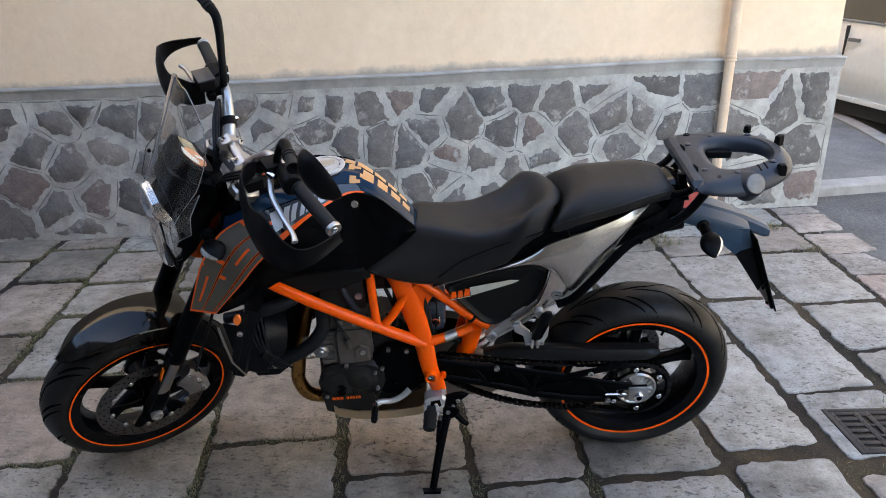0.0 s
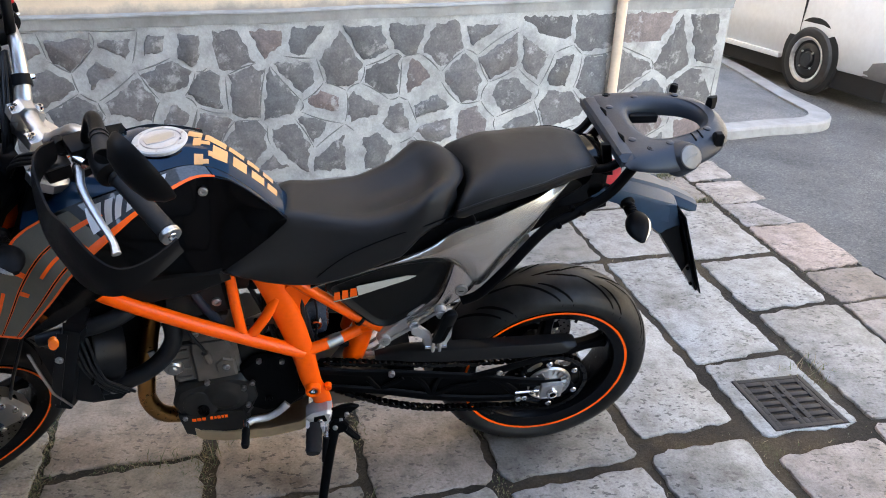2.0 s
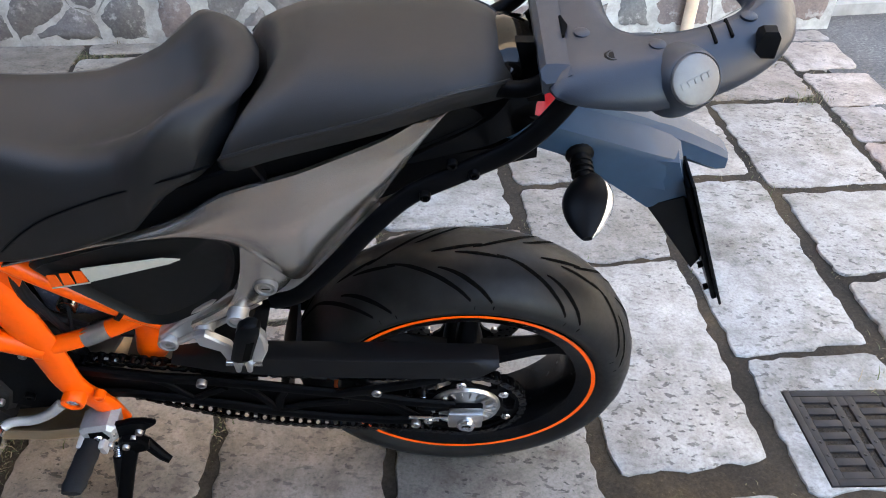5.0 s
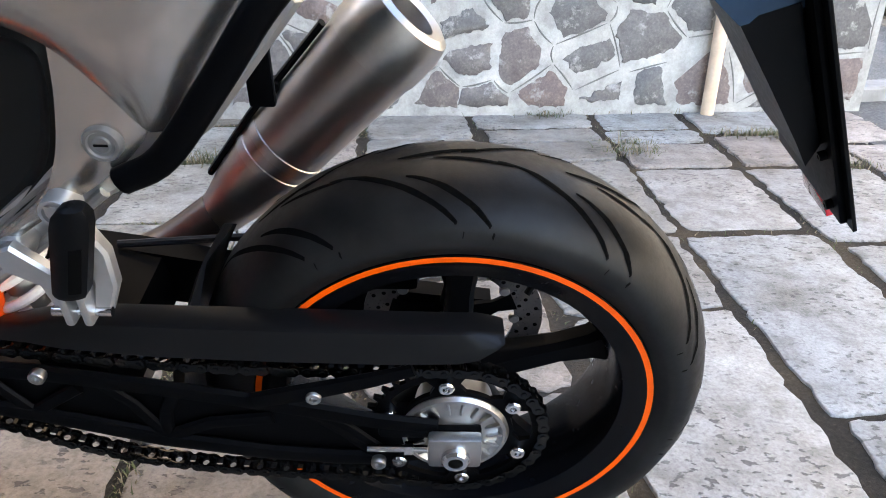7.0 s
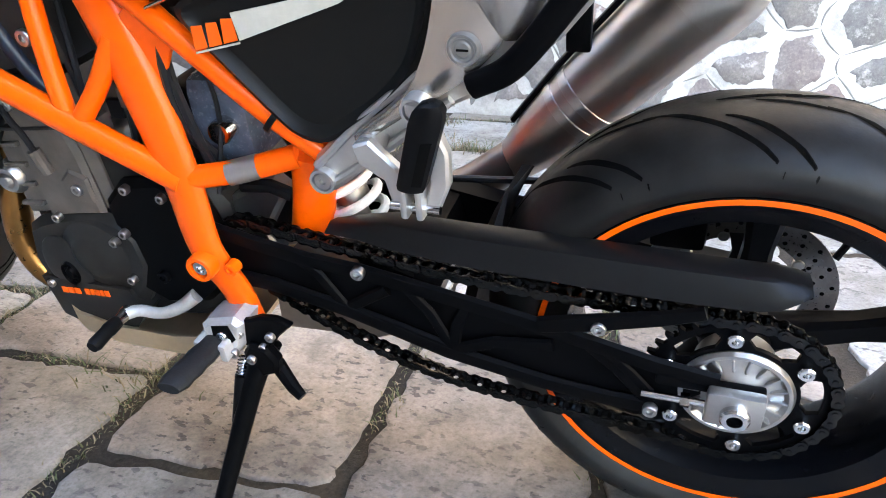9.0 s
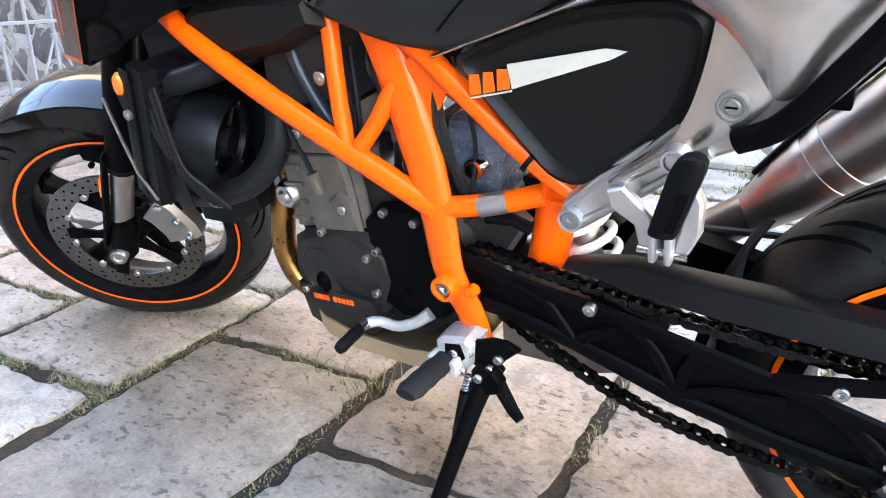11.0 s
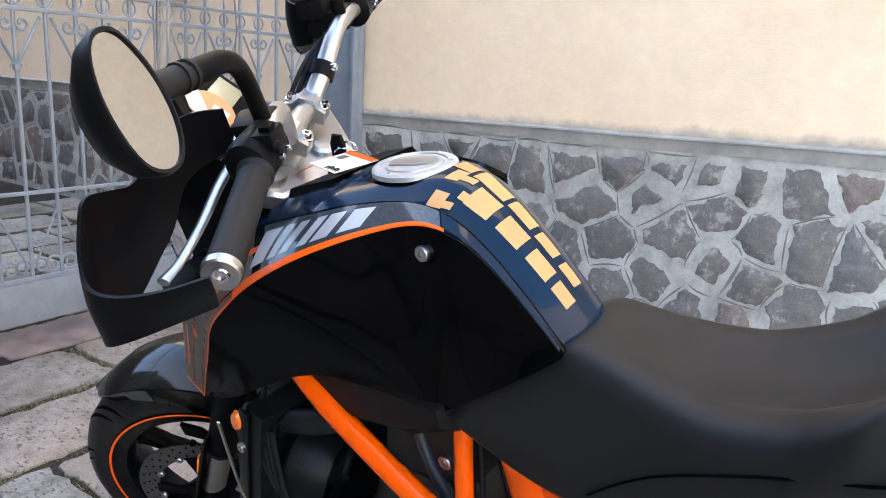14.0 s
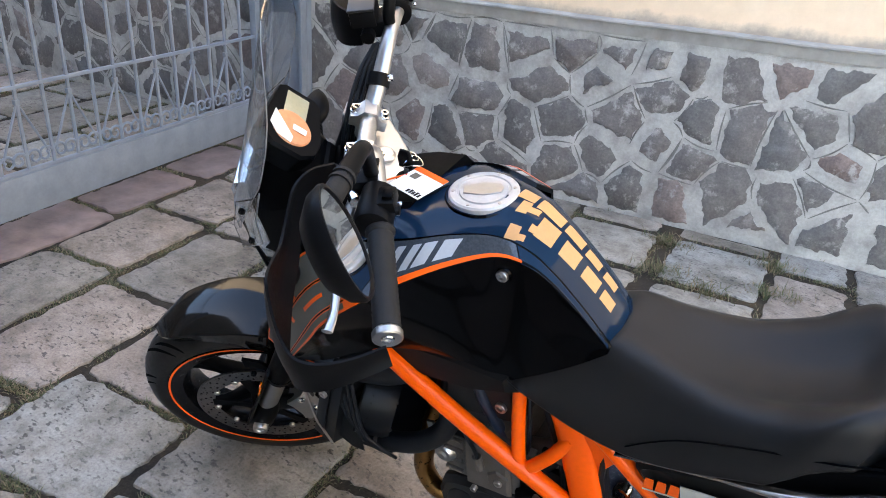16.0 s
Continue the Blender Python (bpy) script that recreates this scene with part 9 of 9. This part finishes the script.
def rough_outline(cell, gap, rng, step=0.022, wobble=0.008, seed=0.0, corner=2, spread=(0.55, 1.5)):
    """A cell drawn in by the mortar and given a broken edge."""
    k = len(cell)
    area = sum(cell[i - 1][0] * cell[i][1] - cell[i][0] * cell[i - 1][1] for i in range(k)) / 2
    if area < 0:
        cell = cell[::-1]
    lines = []
    for i in range(k):
        a, b = Vector(cell[i - 1]), Vector(cell[i])
        d = (b - a)
        if d.length < 1e-6:
            continue
        nrm = Vector((-d.y, d.x)).normalized()
        lines.append((a + nrm * gap * rng.uniform(*spread), nrm))
    cx = [(-20, -20), (20, -20), (20, 20), (-20, 20)]
    for o, nrm in lines:
        out = []
        for i in range(len(cx)):
            p, q = Vector(cx[i - 1]), Vector(cx[i])
            sp, sq = (p - o).dot(nrm), (q - o).dot(nrm)
            if (sp >= 0) != (sq >= 0):
                t = sp / (sp - sq)
                out.append(tuple(p + (q - p) * t))
            if sq >= 0:
                out.append(tuple(q))
        cx = out
        if len(cx) < 3:
            return None
    pts = [Vector(p) for p in cx]
    dense = []
    for i in range(len(pts)):
        a, b = pts[i - 1], pts[i]
        n = max(1, int((b - a).length / step))
        dense += [a + (b - a) * j / n for j in range(n)]
    for _ in range(corner):
        dense = [(dense[i - 1] + 2 * dense[i] + dense[(i + 1) % len(dense)]) / 4 for i in range(len(dense))]
    out = []
    for p in dense:
        w = Vector((noise.noise((p.x * 23, p.y * 23, seed)), noise.noise((p.x * 23, p.y * 23, seed + 9)))) * wobble * 1.6
        w += Vector((noise.noise((p.x * 60, p.y * 60, seed)), noise.noise((p.x * 60, p.y * 60, seed + 5)))) * wobble * 0.8
        out.append((p.x + w.x, p.y + w.y))
    return out if len(out) > 3 else None


def stone_piece(outline, face, depth, rng, m):
    """A flat stone: broken rim, softened edge, slightly uneven face."""
    bm = bmesh.new()
    cx, cy = sum(p[0] for p in outline) / len(outline), sum(p[1] for p in outline) / len(outline)
    tilt = rng.uniform(-0.02, 0.02), rng.uniform(-0.02, 0.02)
    rings = []
    for shrink, z in ((1.0, -depth), (1.0, face * 0.35), (0.965, face)):
        rings.append([bm.verts.new((cx + (x - cx) * shrink, cy + (y - cy) * shrink, z + (x - cx) * tilt[0] + (y - cy) * tilt[1])) for x, y in outline])
    for a, b in zip(rings, rings[1:]):
        for i in range(len(a)):
            bm.faces.new((a[i], a[(i + 1) % len(a)], b[(i + 1) % len(a)], b[i]))
    bm.faces.new(rings[-1])
    return bm


def dado_stones():
    rng = random.Random(11)
    seeds = STONES_LEFT + STONES_MIDDLE + STONES_RIGHT
    for iu in range(int((W_RIGHT - W_LEFT) / 0.125)):
        for iz in range(5):
            p = (W_LEFT + 0.125 * (iu + 0.5) + rng.uniform(-0.05, 0.05), 0.08 + 0.17 * iz + rng.uniform(-0.06, 0.06))
            near = 0.17 if p[0] > -2.75 else 0.19
            if all((p[0] - q[0]) ** 2 + (p[1] - q[1]) ** 2 > near ** 2 for q in seeds):
                seeds.append(p)
    upright = Matrix.Translation((0, -0.03, 0)) @ Matrix.Rotation(math.pi / 2, 4, "X")
    lines = set()
    far = bmesh.new()
    for a in seeds:
        cell = [(max(W_LEFT, a[0] - 0.45), 0.012), (min(W_RIGHT - 0.03, a[0] + 0.45), 0.012), (min(W_RIGHT - 0.03, a[0] + 0.45), ledge_z(a[0]) - 0.062), (max(W_LEFT, a[0] - 0.45), ledge_z(a[0]) - 0.062)]
        for b in seeds:
            if b is not a and abs(b[0] - a[0]) < 0.9:
                cell = clip_cell(cell, a, b)
                if len(cell) < 3:
                    break
        if len(cell) < 3:
            continue
        for i in range(len(cell)):
            p, q = cell[i - 1], cell[i]
            lines.add(tuple(sorted(((round(p[0], 3), round(p[1], 3)), (round(q[0], 3), round(q[1], 3))))))
        o = rough_outline(cell, rng.uniform(0.013, 0.034), rng, step=0.012, wobble=0.0105, seed=a[0] * 3.1, corner=0, spread=(0.2, 2.1))
        if not o:
            continue
        bm = stone_piece(o, rng.uniform(0.001, 0.004), 0.01, rng, upright)
        ob = part("stone", bm, STONE, dado, m=upright, angle=60)
    # lines scored into the mortar along the joints
    bm = bmesh.new()
    for p, q in sorted(lines):
        a, b = Vector(p), Vector(q)
        if (b - a).length < 0.05 or rng.random() < 0.18 or min(p[1], q[1]) < 0.03 or max(p[1], q[1]) > 0.83:
            continue
        side = Vector((-(b - a).y, (b - a).x)).normalized() * rng.uniform(-0.012, 0.012)
        n = 6
        pts = [a + (b - a) * (0.04 + 0.92 * k / n) + side * math.sin(math.pi * k / n) for k in range(n + 1)]
        d = Vector((-(b - a).y, (b - a).x)).normalized()
        wv = 0.0026
        vs = []
        for k, s in enumerate(pts):
            w = d * wv * (0.5 + math.sin(math.pi * k / n))
            vs.append((bm.verts.new((s.x - w.x, s.y - w.y, 0.0006)), bm.verts.new((s.x, s.y, 0.0022)), bm.verts.new((s.x + w.x, s.y + w.y, 0.0006))))
        for (a1, b1, c1), (a2, b2, c2) in zip(vs, vs[1:]):
            bm.faces.new((a1, b1, b2, a2))
            bm.faces.new((b1, c1, c2, b2))
    ob = part("mortar_lines", bm, SCORED, dado, "lines scored in the mortar", m=upright)
    ob["kind"] = "stuff"
dado_stones()

# ---- paving ----
pavement = tagged(part("pavement", box((-9, -9, -0.0298), (2.2, 0.0, -0.0075)), SOIL, m=SITE), "old granite slab paving with soil and grass in the joints", "paving", kind="structure")
# strips run away from the wall; edges at the wall end and at the near end, and the cross joints by distance from the wall
STRIPS = [
    ((-5.60, -5.60), (-5.16, -5.14), (0.35, 0.9, 1.4, 1.95, 2.5)),
    ((-5.15, -5.13), (-4.72, -4.70), (0.5, 1.0, 1.6, 2.1, 2.7)),
    ((-4.71, -4.69), (-4.28, -4.27), (0.3, 0.8, 1.35, 1.9, 2.4)),
    ((-4.27, -4.26), (-3.86, -3.85), (0.45, 1.1, 1.6, 2.2, 2.75)),
    ((-3.85, -3.84), (-3.43, -3.43), (0.25, 0.75, 1.3, 1.8, 2.35)),
    ((-3.42, -3.42), (-3.07, -3.07), (0.5, 1.05, 1.6, 2.2, 2.8)),
    ((-3.06, -3.06), (-2.70, -2.76), (0.42, 0.90, 1.42, 1.98, 2.5)),
    ((-2.70, -2.76), (-2.30, -2.36), (0.36, 0.80, 1.26, 1.77, 2.3)),
    ((-2.30, -2.36), (-1.93, -1.97), (0.22, 0.69, 1.30, 1.84, 2.41)),
    ((-1.93, -1.97), (-1.46, -1.50), (0.30, 0.76, 1.14, 1.72, 2.27, 2.66)),
    ((-1.46, -1.50), (-1.04, -1.08), (0.40, 0.9, 1.45, 2.0, 2.53)),
    ((-1.04, -1.08), (-0.62, -0.64), (0.18, 0.60, 1.15, 1.68, 2.24)),
    ((-0.55, -0.64), (-0.12, -0.22), (0.16, 0.63, 1.2, 1.85)),
    ((-0.12, -0.22), (0.20, 0.14), (0.26, 0.8, 1.4, 1.95)),
    ((0.20, 0.14), (0.66, 0.58), (0.4, 1.0, 1.6)),
    ((0.66, 0.58), (1.20, 0.94), (0.26, 0.47, 0.71, 1.37, 1.79, 2.55)),
    ((1.20, 0.94), (1.62, 1.33), (0.30, 0.51, 0.80, 1.38, 2.19, 2.64)),
    ((1.62, 1.33), (2.14, 1.72), (0.40, 0.80, 1.46, 1.91, 2.60)),
    ((2.14, 1.72), (2.46, 2.10), (0.20, 0.54, 0.87, 1.19, 1.67, 1.95, 2.4)),
]
V_END = 2.75


def pavers():
    rng = random.Random(23)
    def edge(e, v):
        return e[0] + (e[1] - e[0]) * v / V_END
    for si, (l, r, cross) in enumerate(STRIPS):
        vs = [0.02, *cross]
        while vs[-1] < 5.2:
            vs.append(vs[-1] + rng.uniform(0.42, 0.68))
        for v0, v1 in zip(vs, vs[1:]):
            if abs((l[0] + l[1]) / 2 - 1.07) < 0.1 and abs(v0 - 2.19) < 0.01:
                v1 = 2.615
            if si == 15 and v0 == 1.79:
                v1 = 2.495      # a wide strip of soil is left before the next slab
            quad = [(edge(l, v0), -v0), (edge(r, v0), -v0), (edge(r, v1), -v1), (edge(l, v1), -v1)]
            quad = [(x + rng.uniform(-0.008, 0.008), y + rng.uniform(-0.012, 0.012)) for x, y in quad]
            gap = rng.uniform(0.012, 0.026) if si < 13 else rng.uniform(0.010, 0.023)
            if si == 18:
                gap *= 0.8
            o = rough_outline(quad, gap, rng, step=0.024, wobble=0.009, seed=v0 + si, corner=1, spread=(0.45, 1.5))
            if not o:
                continue
            bm = bmesh.new()
            cx, cy = sum(p[0] for p in o) / len(o), sum(p[1] for p in o) / len(o)
            h = rng.uniform(-0.004, 0.003)
            ta, tb = rng.uniform(-0.008, 0.008), rng.uniform(-0.008, 0.008)
            grate_slab = abs((l[0] + l[1]) / 2 - 1.07) < 0.1 and abs(v0 - 2.19) < 0.01
            if grate_slab:
                h, ta, tb = -0.002, 0, 0
            def inset(d):
                out = []
                for x, y in o:
                    vx, vy = x - cx, y - cy
                    q = math.hypot(vx, vy)
                    out.append((x - vx / q * d, y - vy / q * d))
                return out
            rings = []
            for d, z in ((0.0, -0.028), (0.0, h - 0.005), (0.002, h - 0.001), (0.006, h)):
                rings.append([bm.verts.new((x, y, z + (x - cx) * ta + (y - cy) * tb)) for x, y in inset(d)])
            for a, b in zip(rings, rings[1:]):
                for i in range(len(a)):
                    bm.faces.new((a[i], a[(i + 1) % len(a)], b[(i + 1) % len(a)], b[i]))
            if grate_slab:
                # the slab leaves a square mouth for the grate
                hole = [Matrix.Translation((1.185, -2.445, 0)) @ Matrix.Rotation(radians(-5), 4, "Z") @ Vector((0.131 * sx, 0.131 * sy, h)) for sx, sy in ((-1, -1), (1, -1), (1, 1), (-1, 1))]
                top = rings[-1]
                lip, low = [bm.verts.new(p) for p in hole], [bm.verts.new((p.x, p.y, -0.028)) for p in hole]
                def nearest(p):
                    return min(range(len(top)), key=lambda i: (top[i].co - p).length)
                idx = [nearest(p) for p in hole]
                n = len(top)
                fwd = ((idx[1] - idx[0]) % n) < ((idx[0] - idx[1]) % n)
                for k in range(4):
                    i, j = idx[k], idx[(k + 1) % 4]
                    run = [i]
                    while run[-1] != j:
                        run.append((run[-1] + (1 if fwd else -1)) % n)
                    bm.faces.new([lip[k], *[top[q] for q in run], lip[(k + 1) % 4]])
                    bm.faces.new((lip[k], lip[(k + 1) % 4], low[(k + 1) % 4], low[k]))
            else:
                bm.faces.new(rings[-1])
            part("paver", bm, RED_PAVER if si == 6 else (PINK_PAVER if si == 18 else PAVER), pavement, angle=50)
pavers()


def grass():
    """Tufts in the joints, thickest by the wall and on the far side of the lane."""
    rng = random.Random(7)
    bm = bmesh.new()
    def blade(x, y, h):
        a, lean = rng.uniform(0, 6.28), rng.uniform(0.3, 1.6)
        dx, dy = math.cos(a), math.sin(a)
        w = rng.uniform(0.0010, 0.0022)
        p0, p1 = bm.verts.new((x - dy * w, y + dx * w, -0.014)), bm.verts.new((x + dy * w, y - dx * w, -0.014))
        q0, q1 = bm.verts.new((x - dy * w * 0.7 + dx * h * lean * 0.4, y + dx * w * 0.7 + dy * h * lean * 0.4, h * 0.6 - 0.012)), bm.verts.new((x + dy * w * 0.7 + dx * h * lean * 0.4, y - dx * w * 0.7 + dy * h * lean * 0.4, h * 0.6 - 0.012))
        r = bm.verts.new((x + dx * h * lean, y + dy * h * lean, h * rng.uniform(0.7, 1.0) - 0.012))
        bm.faces.new((p0, p1, q1, q0))
        bm.faces.new((q0, q1, r))
    def run(a, b, n, spread, h):
        for _ in range(n):
            t = rng.random()
            x, y = a[0] + (b[0] - a[0]) * t, a[1] + (b[1] - a[1]) * t
            if noise.noise((x * 6, y * 6, 3.3)) < rng.uniform(-0.15, 0.25):
                continue
            blade(x + rng.gauss(0, spread), y + rng.gauss(0, spread), h * rng.uniform(0.4, 1.2))
    for si, (l, r, cross) in enumerate(STRIPS):
        x0, x1 = r[0], r[1]
        dens = 2500 if x0 < -1.0 else (1000 if x0 < 0.3 else 110)
        run((x0, 0.0), (x1, -V_END), dens * 2, 0.011, 0.017)
        for v in cross:
            xa, xb = l[0] + (l[1] - l[0]) * v / V_END, x0 + (x1 - x0) * v / V_END
            d = 560 if x0 < -1.0 else (240 if x0 < 0.3 else 10)
            run((xa, -v), (xb, -v), d * 2, 0.010, 0.019)
    run((-2.6, -0.02), (2.3, -0.02), 900, 0.012, 0.04)
    for x, y, n in ((-0.58, -0.25, 420), (-0.55, -0.55, 420), (-0.12, -0.22, 420), (-0.1, -0.5, 260), (-0.35, -0.62, 260), (1.9, -0.42, 420), (1.75, -0.40, 260), (1.2, -0.62, 300), (1.22, -0.5, 160), (1.0, -0.04, 160), (1.37, -2.33, 70), (-0.65, -2.26, 120), (1.98, -0.82, 80)):
        for _ in range(n):
            blade(x + rng.gauss(0, 0.055), y + rng.gauss(0, 0.032), 0.042 * rng.uniform(0.3, 1.2))
    ob = tagged(part("grass", bm, GRASS, m=SITE), "short green and dry grass growing in the paving joints", "grass", kind="stuff")
grass()
